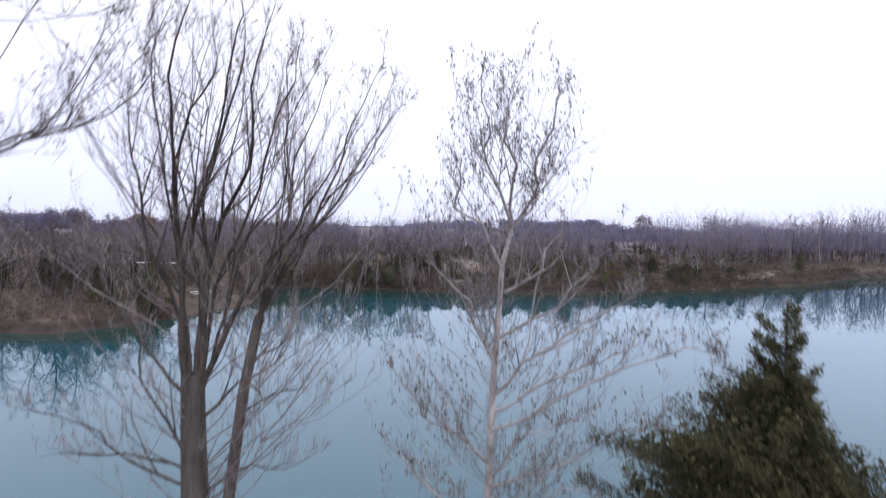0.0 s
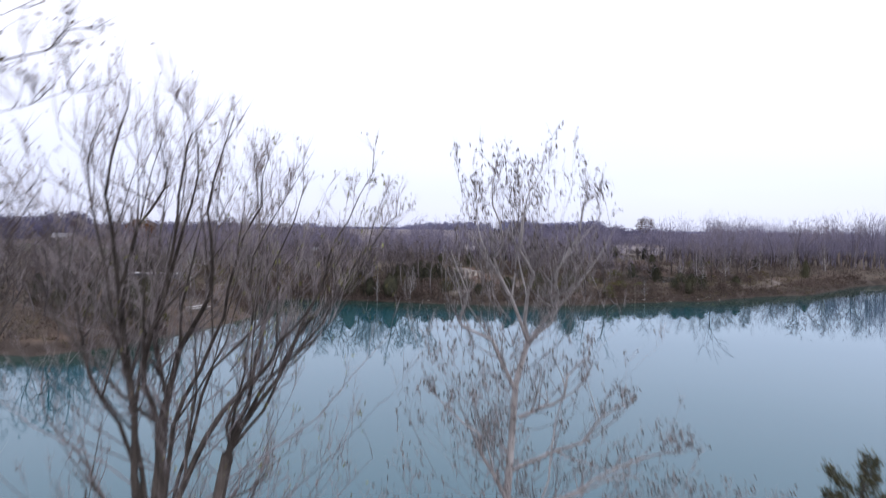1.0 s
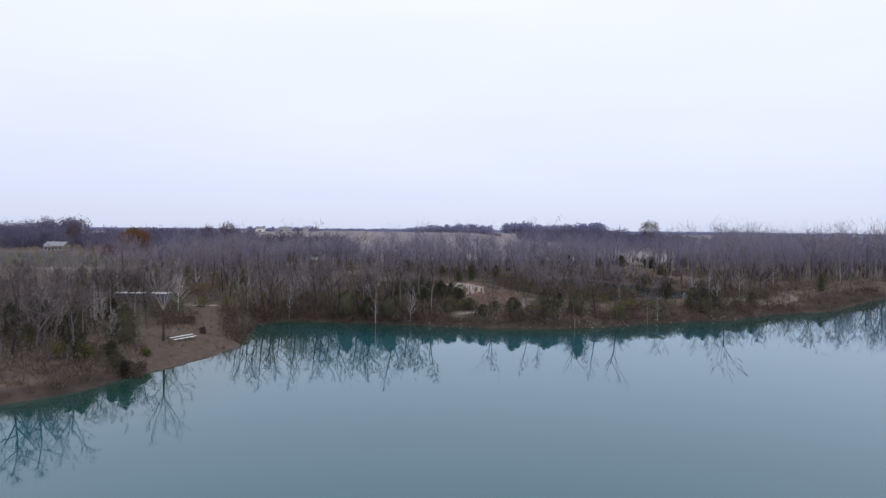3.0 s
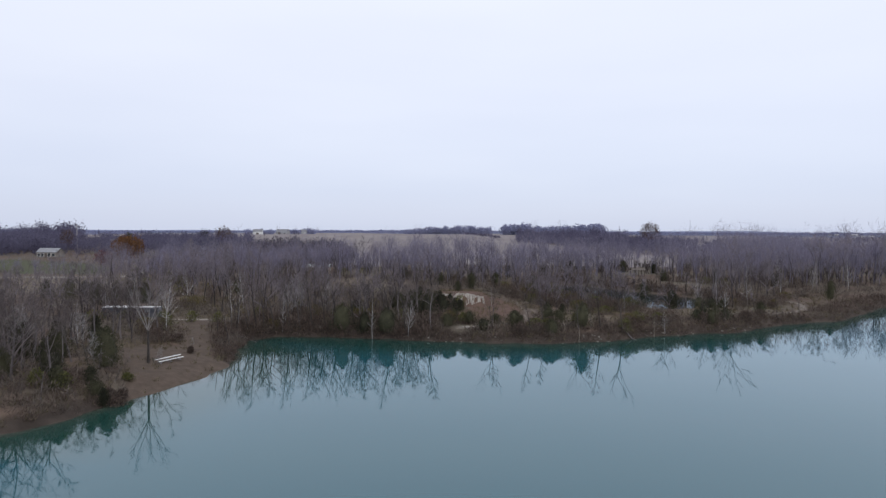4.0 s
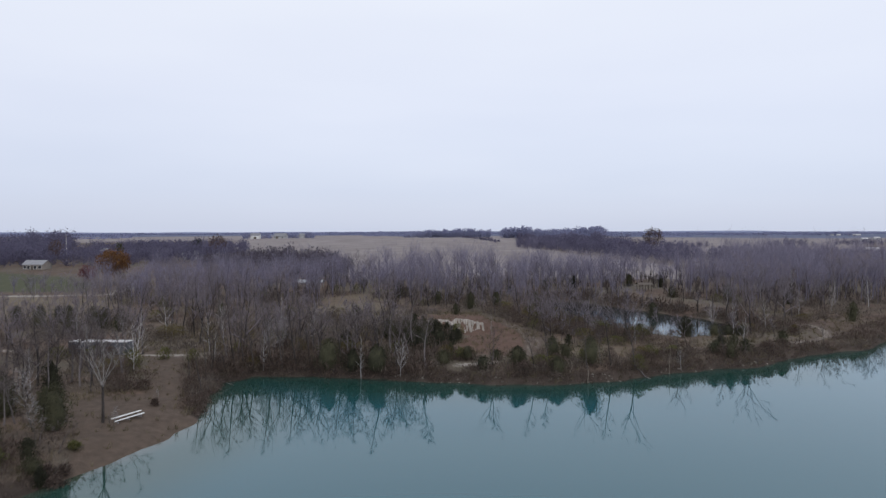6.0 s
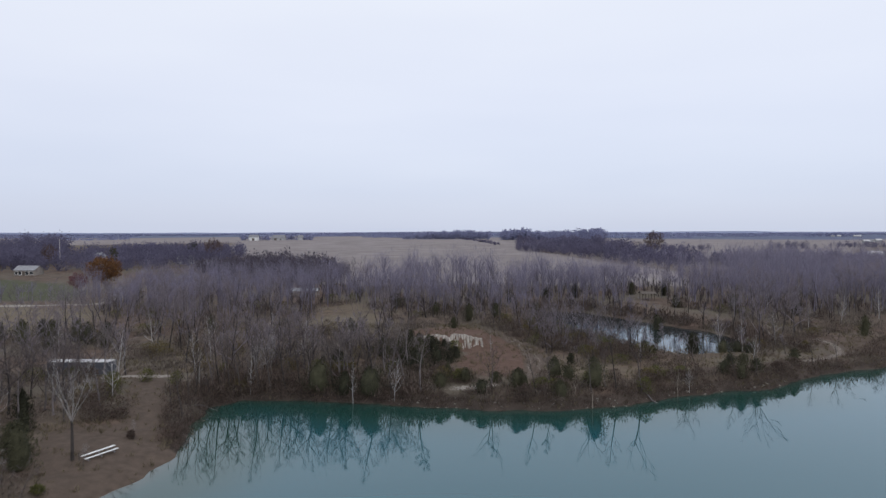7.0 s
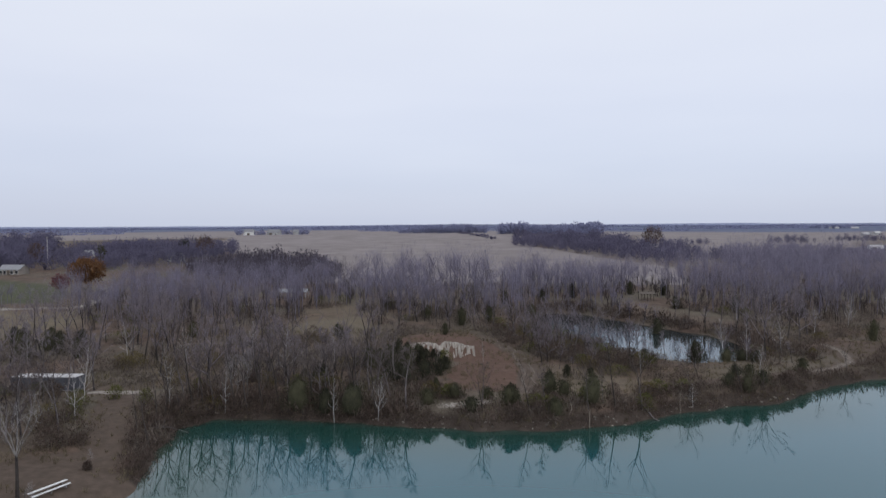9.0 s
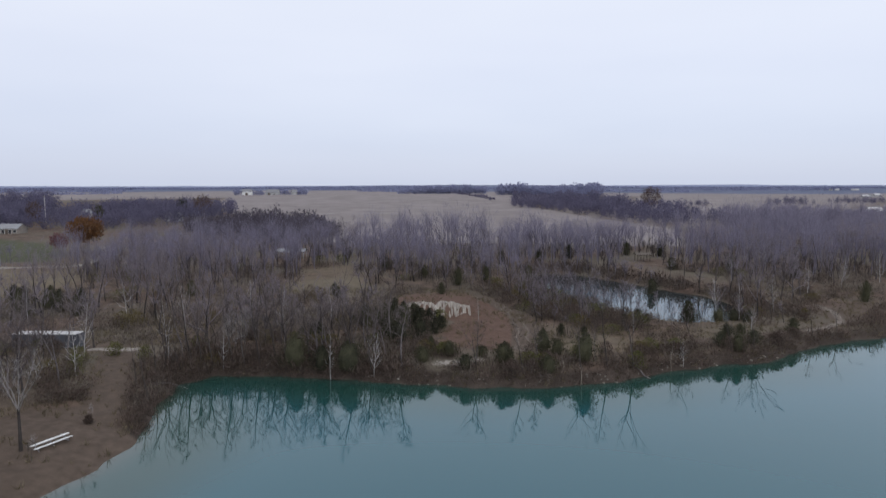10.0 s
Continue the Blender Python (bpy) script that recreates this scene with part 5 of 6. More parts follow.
# ---- the trees on the near bank ----
class NearTree:
    """A tree of the near bank: trunk, limbs one by one, each with its spray of twigs. Heights are above the water."""

    def __init__(self, label, x, y, bark, twig_mat, radii, stem, seed, every=0.3, length=1.1, n_child=3, n_twig=4, p_up=0.3, twig_r=0.005, spread=0.8, stout=0.8, taper=0.95, low=1.0, bow=(0.6, 0.65)):
        self.rng, self.bark, self.twig_mat, self.ends = np.random.default_rng(seed), bark, twig_mat, []
        self.base, self.stout, self.taper, self.low, self.bow = gz(x, y), stout, taper, low, bow
        self.every, self.length, self.n_child, self.n_twig, self.p_up, self.twig_r, self.spread = every, length, n_child, n_twig, p_up, twig_r, spread
        self.thing = thing("bare_tree", label, "tree", "trees of the near bank", pose(x, y, self.base))
        path = [(stem[0][0] - x, 0.0, -0.3)] + [(px - x, 0.0, pz - self.base) for px, pz in stem]
        g = Geo()
        g.tube(path, np.linspace(radii[0], radii[1], len(path)), 12)
        link_mesh("trunk", *g.arrays(), bark, self.thing, True)

    def limb(self, r0, *pts):
        rng = self.rng
        lean = [min(1.0, max(0.0, (z - 13.5) / 4.0)) for _, _, z in pts]
        path = np.array([(x, y - self.bow[0] * k, z - self.bow[1] * k - self.base) for (x, y, z), k in zip(pts, lean)])
        fine = []
        for a, b in zip(path, path[1:]):
            for t in (0, 0.34, 0.67):
                fine.append(a + (b - a) * t + rng.normal(size=3) * 0.014 * (1 if t else 0))
        fine = np.array(fine + [path[-1]])
        u = np.linspace(0, 1, len(fine))[:, None]
        sway = rng.uniform(0, 6.28, 6)
        fine += 0.11 * np.minimum(1, 4 * u) * np.hstack([np.sin(9 * u + sway[0]) + 0.6 * np.sin(17 * u + sway[1]), np.sin(8 * u + sway[2]), 0.3 * np.sin(11 * u + sway[3])])
        radii = r0 * self.stout * (1 - self.taper * np.linspace(0, 1, len(fine)) ** 0.85)
        wood, spray = Geo(), Geo()
        wood.tube(fine, radii, 7)
        span = np.linalg.norm(np.diff(fine, axis=0), axis=1).sum()
        for t in (0.25, 0.42, 0.6):
            t += rng.uniform(-0.07, 0.07)
            j = int(t * (len(fine) - 1))
            dd = unit(fine[j + 1] - fine[j])
            nd = unit(dd + rng.normal(size=3) * 0.36 + (0, 0, self.p_up * 0.4))
            grow(rng, wood, spray, fine[j], nd, span * 0.62 * (1 - t), radii[j] * 0.6, 1, self.p_up, 6, 3, self.n_twig, self.length * 0.35, self.twig_r * 1.2, self.ends, 0.75)
        for i in range(max(2, int(span / self.every * (self.low if pts[0][2] < 11 else 1.0)))):
            t = rng.uniform(0.12, 1.0)
            f = t * (len(fine) - 1)
            j = min(int(f), len(fine) - 2)
            q, dd = fine[j] + (fine[j + 1] - fine[j]) * (f - j), unit(fine[j + 1] - fine[j])
            nd = unit(dd * 0.9 + rng.normal(size=3) * 0.5 + (0, 0, self.p_up))
            grow(rng, spray, spray, q, nd, self.length * rng.uniform(0.4, 1.1) * (1.0 if pts[0][2] > 11 else 1.2) * (1.12 - 0.86 * t), min(0.014, max(0.006, radii[j] * 0.4)), 1, self.p_up, 4, self.n_child, self.n_twig,
                 self.length * 0.30, self.twig_r, self.ends, self.spread)
        limb = link_mesh("limb", *wood.arrays(), self.bark, self.thing, True)
        tagged(link_mesh("twig_spray", *spray.arrays(), self.twig_mat, limb), kind="stuff")

    def fill(self, count, reach, z0, z1, length, r=0.012, stem_x=0.0):
        """Fine branches all through the crown: each leaves the trunk low and sweeps up to its end. reach: heights, then the crown's west, east and south widths."""
        rng = self.rng
        wood, spray = Geo(), Geo()
        for i in range(count):
            z = z0 + (z1 - z0) * ((i + rng.uniform(0, 1)) / count)
            west, east, south = (np.interp(z, reach[0], reach[k]) for k in (1, 2, 3))
            side = rng.uniform(-1, 1)
            end = np.array((stem_x + (east if side > 0 else west) * side, -south * rng.uniform(-0.35 + 0.8 * (z - z0) / (z1 - z0), 1.0), z - self.base))
            drop = (0.9 + 0.75 * abs(end[0] - stem_x)) * rng.uniform(0.8, 1.2)
            foot = np.array((stem_x * 0.6, 0.0, max(end[2] - drop, z0 - self.base - 1.0)))
            mid = foot + (end - foot) * 0.55 + rng.normal(size=3) * 0.10 - (0, 0, 0.10 * drop)
            pts = np.array([foot, (foot + mid) / 2 + rng.normal(size=3) * 0.05, mid, (mid + end) / 2 + rng.normal(size=3) * 0.06, end])
            wood.tube(pts, r * np.array((1.0, 0.85, 0.65, 0.45, 0.2)), 5)
            for t in np.linspace(0.35, 1.0, 5):
                f = min(t, 0.99) * 4
                j = int(f)
                q, dd = pts[j] + (pts[j + 1] - pts[j]) * (f - j), unit(pts[j + 1] - pts[j])
                grow(rng, spray, spray, q, unit(dd * 0.7 + rng.normal(size=3) * 0.4 + (0, 0, 0.7)), length * rng.uniform(0.5, 1.1), r * 0.42, 1, self.p_up, 3, 2, self.n_twig, length * 0.38, self.twig_r, self.ends, self.spread)
        branches = tagged(link_mesh("branchwork", *wood.arrays(), self.twig_mat, self.thing, True), kind="stuff")
        tagged(link_mesh("twig_spray", *spray.arrays(), self.twig_mat, branches), kind="stuff")

    def leaves(self, share, size, material, droop, wide=0.33):
        tips = np.vstack(self.ends)
        tips = tips[self.rng.uniform(0, 1, len(tips)) < share]
        g = Geo()
        g.leaves(tips, size, self.rng, droop, wide)
        tagged(link_mesh("foliage", *g.arrays(), material, self.thing), "a few dry leaves still hanging", kind="stuff")


fork_tree = NearTree("dark leafless tree forking into upright limbs on the bank", -10.64, 11.0, BARK_NEAR, TWIG_NEAR, (0.35, 0.25), [(-10.60, 3.72), (-10.62, 7.77), (-10.66, 9.04), (-10.68, 10.44)],
                     701, every=0.30, length=1.05, spread=0.8, p_up=0.40, n_child=2, n_twig=5, twig_r=0.0042, stout=0.78, bow=(0.3, 0.3))
fork_tree.limb(0.103, (-0.14, 0.00, 10.06), (-0.17, -0.50, 12.02), (0.03, -1.15, 13.86), (0.34, -1.87, 15.63), (0.84, -2.64, 17.08), (1.27, -3.45, 18.02))
fork_tree.limb(0.097, (0.03, 0.00, 10.18), (0.27, -0.48, 12.39), (0.57, -1.10, 13.62), (1.09, -1.79, 15.41), (1.69, -2.53, 16.48), (2.19, -3.31, 17.59))
fork_tree.limb(0.103, (0.15, 0.00, 10.18), (0.45, -0.47, 12.63), (1.03, -1.08, 13.86), (1.57, -1.76, 14.97), (2.09, -2.48, 16.38), (2.69, -3.25, 17.61))
fork_tree.limb(0.092, (0.22, 0.00, 10.31), (1.00, -0.44, 11.77), (2.13, -1.02, 13.15), (2.58, -1.66, 14.08), (3.33, -2.35, 14.71), (4.17, -3.07, 15.86))
fork_tree.limb(0.059, (-0.21, 0.00, 9.99), (-0.97, 0.09, 10.80), (-1.47, 0.22, 11.29), (-1.99, 0.35, 12.30), (-2.40, 0.50, 13.47))
fork_tree.limb(0.054, (-0.21, 0.00, 8.66), (-0.74, -0.27, 9.88), (-1.01, -0.61, 11.19), (-1.12, -1.00, 11.97))
fork_tree.limb(0.054, (0.22, 0.00, 9.49), (1.05, 0.16, 10.21), (1.77, 0.37, 10.87), (2.63, 0.60, 11.75))
fork_tree.limb(0.065, (-0.14, 0.00, 10.18), (-0.34, -0.48, 12.39), (-0.49, -1.10, 13.86), (-0.54, -1.79, 15.08), (-0.33, -2.53, 15.95), (-0.17, -3.31, 16.70))
fork_tree.limb(0.049, (-0.14, 0.00, 8.28), (-1.15, -0.32, 8.75), (-2.28, -0.74, 8.90), (-2.71, -1.20, 8.91))
fork_tree.limb(0.049, (-0.14, 0.00, 7.90), (-1.66, -0.54, 8.97), (-2.35, -1.23, 9.88), (-2.87, -2.00, 10.24))
fork_tree.limb(0.043, (0.17, 0.00, 7.77), (1.19, 0.13, 8.42), (2.04, 0.31, 8.17), (2.59, 0.50, 8.62))
fork_tree.limb(0.070, (-0.10, 0.00, 10.18), (-0.13, -0.45, 12.14), (0.13, -1.03, 14.09), (0.67, -1.68, 16.10), (1.23, -2.37, 16.94), (1.57, -3.09, 17.76))
fork_tree.limb(0.065, (0.03, 0.00, 10.18), (0.44, -0.60, 12.89), (0.92, -1.39, 14.66), (1.44, -2.26, 16.22), (1.86, -3.19, 17.23), (2.30, -4.17, 17.67))
fork_tree.limb(0.065, (0.15, 0.00, 10.18), (0.72, -0.53, 12.39), (1.37, -1.21, 14.09), (2.27, -1.97, 15.50), (2.90, -2.79, 16.42), (3.20, -3.64, 17.09))
fork_tree.limb(0.054, (-0.14, 0.00, 10.18), (-0.23, -0.44, 12.63), (-0.17, -1.02, 14.68), (-0.09, -1.66, 16.33), (0.35, -2.35, 17.37), (0.76, -3.07, 17.97))
fork_tree.limb(0.054, (0.22, 0.00, 10.18), (0.89, -0.50, 11.90), (1.58, -1.14, 13.51), (2.24, -1.85, 14.41), (2.76, -2.62, 15.62), (3.69, -3.42, 17.16))
fork_tree.fill(54, ((8, 11, 14, 16, 18.2), (3.8, 4.4, 4.2, 3.0, 1.6), (2.6, 3.4, 4.0, 4.0, 3.0), (1.2, 1.8, 3.0, 3.8, 3.8)), 8.0, 17.6, 0.9, 0.016, 0.3)
fork_tree.leaves(0.07, 0.06, LEAF_DRY, 1.5, 0.2)
thin_tree = NearTree("thin leaning leafless tree with a few olive leaves", -9.55, 10.8, BARK_NEAR, TWIG_NEAR, (0.15, 0.105), [(-9.94, 4.48), (-9.80, 7.86), (-9.50, 10.11), (-9.17, 11.76)],
                     702, every=0.28, length=0.95, spread=0.8, n_child=2, twig_r=0.0042, stout=0.7, bow=(-0.4, 0.35))
thin_tree.limb(0.072, (0.36, 0.00, 11.71), (0.88, -0.32, 13.25), (1.23, -0.74, 14.45), (1.57, -1.20, 15.69), (2.01, -1.70, 17.28))
thin_tree.limb(0.066, (0.40, 0.00, 11.80), (1.26, -0.36, 13.25), (1.84, -0.83, 14.21), (2.39, -1.35, 15.33), (2.81, -1.90, 16.25), (3.09, -2.49, 17.38))
thin_tree.limb(0.054, (0.40, 0.00, 11.78), (1.19, -0.31, 13.12), (1.81, -0.71, 14.04), (2.59, -1.15, 14.89), (3.10, -1.63, 15.85), (3.48, -2.13, 16.95))
thin_tree.limb(0.048, (0.25, 0.00, 10.73), (0.89, 0.17, 11.20), (1.47, 0.40, 12.00))
thin_tree.limb(0.054, (0.33, 0.00, 11.36), (0.67, -0.45, 12.40), (1.00, -1.02, 13.51), (1.11, -1.67, 14.74), (1.40, -2.35, 15.63))
thin_tree.limb(0.048, (0.36, 0.00, 11.71), (0.78, -0.30, 13.12), (1.09, -0.68, 14.69), (1.23, -1.11, 16.17), (1.31, -1.57, 17.09), (1.60, -2.06, 17.61))
thin_tree.limb(0.048, (0.40, 0.00, 11.78), (1.24, -0.29, 13.00), (2.17, -0.67, 14.45), (2.81, -1.10, 15.36), (3.26, -1.55, 16.20), (3.63, -2.03, 16.54))
thin_tree.limb(0.042, (-0.01, 0.00, 9.61), (0.89, 0.13, 10.07), (1.36, 0.31, 10.28), (1.71, 0.50, 10.76))
thin_tree.fill(26, ((9, 12, 15, 17.8), (1.6, 1.8, 1.5, 0.8), (2.2, 3.0, 3.2, 2.4), (1.0, 1.6, 2.4, 2.4)), 10.0, 17.0, 0.8, 0.014, 0.7)
thin_tree.leaves(0.20, 0.065, LEAF_MIX, 1.2, 0.24)
sycamore = NearTree("pale-limbed leafless sycamore with hanging dry leaves", -4.06, 11.6, PALE_NEAR, TWIG_PALE, (0.11, 0.05),
                    [(-4.20, 3.24), (-4.09, 7.46), (-4.03, 9.88), (-3.92, 11.74), (-3.85, 12.93), (-3.62, 13.80)], 703, every=0.22, length=0.8, spread=0.8, p_up=0.38, n_child=2, n_twig=4, twig_r=0.0042, stout=1.22, taper=0.88, low=1.4, bow=(0.2, 0.7))
sycamore.limb(0.036, (0.44, 0.00, 13.76), (0.26, -0.54, 15.40), (0.16, -1.23, 16.30), (0.22, -2.00, 17.56))
sycamore.limb(0.034, (0.44, 0.00, 13.76), (-0.10, -0.54, 15.40), (-0.39, -1.23, 16.55), (-0.40, -2.00, 17.50))
sycamore.limb(0.038, (0.44, 0.00, 13.76), (0.87, -0.45, 14.89), (0.98, -1.04, 15.96), (1.04, -1.70, 16.93), (1.17, -2.40, 17.33))
sycamore.limb(0.036, (0.20, 0.00, 12.80), (-0.35, -0.30, 13.86), (-0.75, -0.70, 14.37), (-0.94, -1.13, 15.09), (-1.13, -1.60, 16.00))
sycamore.limb(0.04, (0.06, 0.00, 10.68), (-0.27, -0.19, 11.37), (-0.61, -0.44, 11.99), (-0.94, -0.71, 12.59), (-1.50, -1.00, 13.01))
sycamore.limb(0.036, (0.29, 0.00, 12.27), (0.81, -0.42, 12.70), (1.22, -0.86, 13.24), (1.30, -1.20, 14.00))
sycamore.limb(0.034, (0.11, 0.00, 11.21), (1.45, -0.48, 12.00), (1.83, -1.11, 12.75), (1.95, -1.80, 13.04))
sycamore.limb(0.04, (0.03, 0.00, 9.88), (0.73, -0.53, 10.78), (1.50, -1.22, 11.53), (2.29, -1.98, 12.24), (2.62, -2.80, 12.66))
sycamore.limb(0.036, (0.00, 0.00, 9.08), (1.11, -0.57, 9.77), (2.46, -1.31, 10.70), (3.63, -2.12, 11.45), (3.95, -3.00, 11.28))
sycamore.limb(0.034, (-0.02, 0.00, 8.28), (-0.93, -0.40, 9.20), (-1.69, -0.92, 9.86), (-2.27, -1.50, 10.98))
sycamore.limb(0.036, (-0.02, 0.00, 7.75), (1.10, -0.64, 8.39), (2.66, -1.48, 9.53), (3.75, -2.40, 10.04))
sycamore.limb(0.03, (-0.02, 0.00, 7.49), (0.60, -0.54, 7.45), (1.50, -1.23, 8.24), (2.05, -2.00, 8.31))
sycamore.limb(0.03, (-0.05, 0.00, 7.22), (-0.93, -0.16, 7.55), (-1.84, -0.37, 8.16), (-2.21, -0.60, 9.01))
sycamore.limb(0.03, (0.44, 0.00, 13.76), (0.82, -0.38, 14.64), (1.00, -0.80, 15.11), (1.12, -1.10, 15.80))
sycamore.limb(0.034, (0.02, 0.00, 9.48), (0.88, -0.38, 9.97), (1.82, -0.87, 10.85), (2.67, -1.42, 11.20), (3.09, -2.00, 11.54))
sycamore.limb(0.03, (-0.02, 0.00, 7.89), (0.36, -0.43, 8.70), (1.05, -0.98, 9.38), (1.91, -1.60, 10.05))
sycamore.fill(112, ((6.5, 9, 11, 13, 15, 17, 17.9), (2.7, 2.9, 2.9, 2.3, 1.5, 0.9, 0.6), (3.2, 3.8, 4.2, 3.4, 1.5, 0.8, 0.6), (2.0, 2.2, 2.4, 2.2, 2.2, 2.3, 2.4)), 6.8, 17.0, 0.75, 0.0085, 0.15)
sycamore.leaves(0.48, 0.09, LEAF_GREY, 2.6, 0.15)
side_tree = NearTree("leafless tree with long sideways limbs and dry leaves", -13.2, 3.7, BARK_NEAR, TWIG_SHADE, (0.24, 0.12), [(-13.2, 8.0), (-13.1, 12.5), (-12.3, 15.0)],
                     704, every=0.24, length=0.8, n_child=2, n_twig=4, spread=1.0, twig_r=0.0035, stout=0.5, bow=(0.0, 0.0))
side_tree.limb(0.05, (0.1, 0, 12.5), (2.2, -0.1, 14.0), (3.6, -0.2, 14.45), (4.2, -0.3, 14.7), (4.8, -0.3, 15.3), (5.0, -0.3, 15.9))
side_tree.limb(0.045, (0.4, 0, 13.3), (3.1, 0.1, 14.5), (3.6, 0.2, 14.8), (4.1, 0.2, 15.3), (4.5, 0.2, 16.0))
side_tree.limb(0.07, (0.9, 0, 14.9), (2.7, 0.3, 16.25), (3.8, 0.4, 17.0), (4.9, 0.5, 17.5))
side_tree.limb(0.045, (1.0, 0, 15.0), (2.6, 0.1, 15.9), (3.6, 0.2, 16.2), (4.4, 0.2, 16.6))
side_tree.limb(0.045, (0.9, 0, 14.9), (2.5, 0.3, 16.0), (3.9, 0.3, 16.6), (5.1, 0.3, 17.0))
side_tree.limb(0.04, (1.0, 0, 15.0), (2.4, 0.5, 16.6), (3.6, 0.6, 17.4), (4.7, 0.6, 17.8))
side_tree.leaves(0.35, 0.05, LEAF_DRY, 0.8, 0.24)


# the big cedar on the near bank
def near_cedar(x, y, top):
    rng = np.random.default_rng(77)
    base = gz(x, y)
    h = top - base
    t = thing("cedar_tree", "tall dark green cedar with ragged tiers", "tree", "trees of the near bank", pose(x, y, base))
    stem, wood, leaf = Geo(), Geo(), Geo()
    stem.tube([(0, 0, -0.3), (0.05, 0, h * 0.4), (-0.05, 0, h * 0.75), (0, 0, h)], [0.20, 0.14, 0.06, 0.012], 9)
    at = []
    down_at = [0.0, 0.3, 0.75, 1.2, 1.35, 1.45, 1.8, 2.05, 2.35, 2.6, 2.75, 2.95, 3.2, 3.6, 4.5, 6.5]
    west = [0.05, 0.45, 0.65, 0.5, 0.7, 1.75, 2.0, 2.75, 2.95, 3.15, 3.2, 3.3, 3.45, 3.8, 4.0, 3.4]
    east = [0.05, 0.22, 0.35, 0.62, 0.72, 0.6, 0.16, 0.3, 0.58, 0.4, 1.2, 1.95, 1.5, 1.7, 2.3, 2.6]
    n = 560
    for i in range(n):
        down = 0.05 + 6.3 * (i / n) ** 0.72
        a = i * 2.39996 + rng.uniform(-0.3, 0.3)
        if down < (1.35 if math.cos(a) < 0 else 1.75) or math.sin(down * 7.0 + 3 * a) > 0.80:
            continue
        side = np.interp(down, down_at, west if math.cos(a) < 0 else east)
        deep = 0.5 * (np.interp(down, down_at, west) + np.interp(down, down_at, east)) * 0.75
        edge_r = side * deep / math.hypot(deep * math.cos(a), side * math.sin(a))
        reach = edge_r * rng.uniform(0.55, 1.08) * (1 + 0.16 * math.sin(down * 5 + a * 2))
        s = np.array((0.0, 0.0, h - down - 0.32 * reach))
        e = np.array((math.cos(a) * reach, math.sin(a) * reach, h - down + 0.06 * rng.normal()))
        wood.spikes([s], [e], 0.010 + 0.006 * reach)
        k = int(44 + 84 * reach)
        u = 1 - 0.75 * rng.uniform(0, 1, k)[:, None] ** 1.5
        at.append(s + (e - s) * u + rng.normal(size=(k, 3)) * (0.045 + 0.05 * min(reach, 2.0)) * (1.15 - u * 0.5) + (0, 0, 0.04))
    # the open leader: single branches that curve up to a tufted tip
    tips = [(-0.58, 0.05, 0.27), (-0.68, -0.1, 0.62), (-0.62, 0.2, 0.98), (-0.80, -0.1, 1.40), (-0.45, 0.3, 1.15), (0.20, 0.0, 0.10), (0.27, 0.1, 0.42), (0.29, -0.1, 0.72), (0.22, 0.2, 1.12), (0.62, -0.05, 1.33),
            (0.05, -0.45, 0.60), (-0.1, 0.5, 0.85), (-0.1, -0.6, 1.10), (0.1, 0.6, 1.35), (0.0, -0.75, 1.45), (0.30, -0.5, 1.6), (-0.5, -0.5, 1.5), (0.40, 0.3, 1.65), (-0.9, -0.3, 1.6), (-0.35, 0.0, 0.72), (-0.25, 0.1, 1.3)]
    for px, py, down in tips:
        out = math.hypot(px, py)
        foot, tip = np.array((0.0, 0.0, h - down - 0.22 - 0.38 * out)), np.array((px, py, h - down))
        elbow = foot + (tip - foot) * 0.6 + (0, 0, -0.09 - 0.10 * out)
        wood.tube([foot, elbow, tip], [0.016, 0.011, 0.004], 5)
        k = int(70 + 150 * out)
        u = rng.uniform(0.25, 1.0, k)[:, None] ** 0.8
        on = (1 - u) ** 2 * foot + 2 * u * (1 - u) * elbow + u ** 2 * tip
        at.append(on + rng.normal(size=(k, 3)) * 0.062 * (1.25 - 0.75 * u) + (0, 0, 0.03))
    k = 420
    u = rng.uniform(0, 1, k)[:, None]
    at.append(np.hstack([0 * u, 0 * u, h - 1.9 * u]) + rng.normal(size=(k, 3)) * (0.03 + 0.10 * u))
    at = np.vstack(at)
    for size in (0.085, 0.06, 0.05):
        leaf.leaves(at + rng.normal(size=at.shape) * 0.035, size, rng, -1.0, 0.17)
    low = at[at[:, 2] < h - 1.7][::2]
    leaf.leaves(low * (0.72, 0.72, 1.0) + rng.normal(size=low.shape) * 0.10, 0.13, rng, -0.8, 0.30)
    leaf.leaves(low * (0.45, 0.45, 1.0) + rng.normal(size=low.shape) * 0.12, 0.17, rng, -0.8, 0.34)
    link_mesh("trunk", *stem.arrays(), BARK_NEAR, t, True)
    tagged(link_mesh("branchwork", *wood.arrays(), BARK_NEAR, t), kind="stuff")
    link_mesh("foliage", *leaf.arrays(), CEDAR_NEAR, t)


near_cedar(1.6, 9.5, 12.35)


# ---- things people left on the far bank ----
def block(name, parent, size, at, material, turn=0.0, bevel=0.015, label=""):
    """A box with softened edges as one part; at is its centre."""
    bm = bmesh.new()
    bmesh.ops.create_cube(bm, size=1.0)
    bmesh.ops.scale(bm, vec=size, verts=bm.verts)
    if bevel:
        bmesh.ops.bevel(bm, geom=list(bm.edges), offset=min(bevel, min(size) * 0.3), segments=1, affect="EDGES")
    bmesh.ops.transform(bm, matrix=pose(*at, 0, 0, turn), verts=bm.verts)
    me = bpy.data.meshes.new(name)
    bm.to_mesh(me)
    bm.free()
    me.materials.append(material)
    ob = new(name, me)
    ob.parent = parent
    if label:
        tagged(ob, label)
    return ob


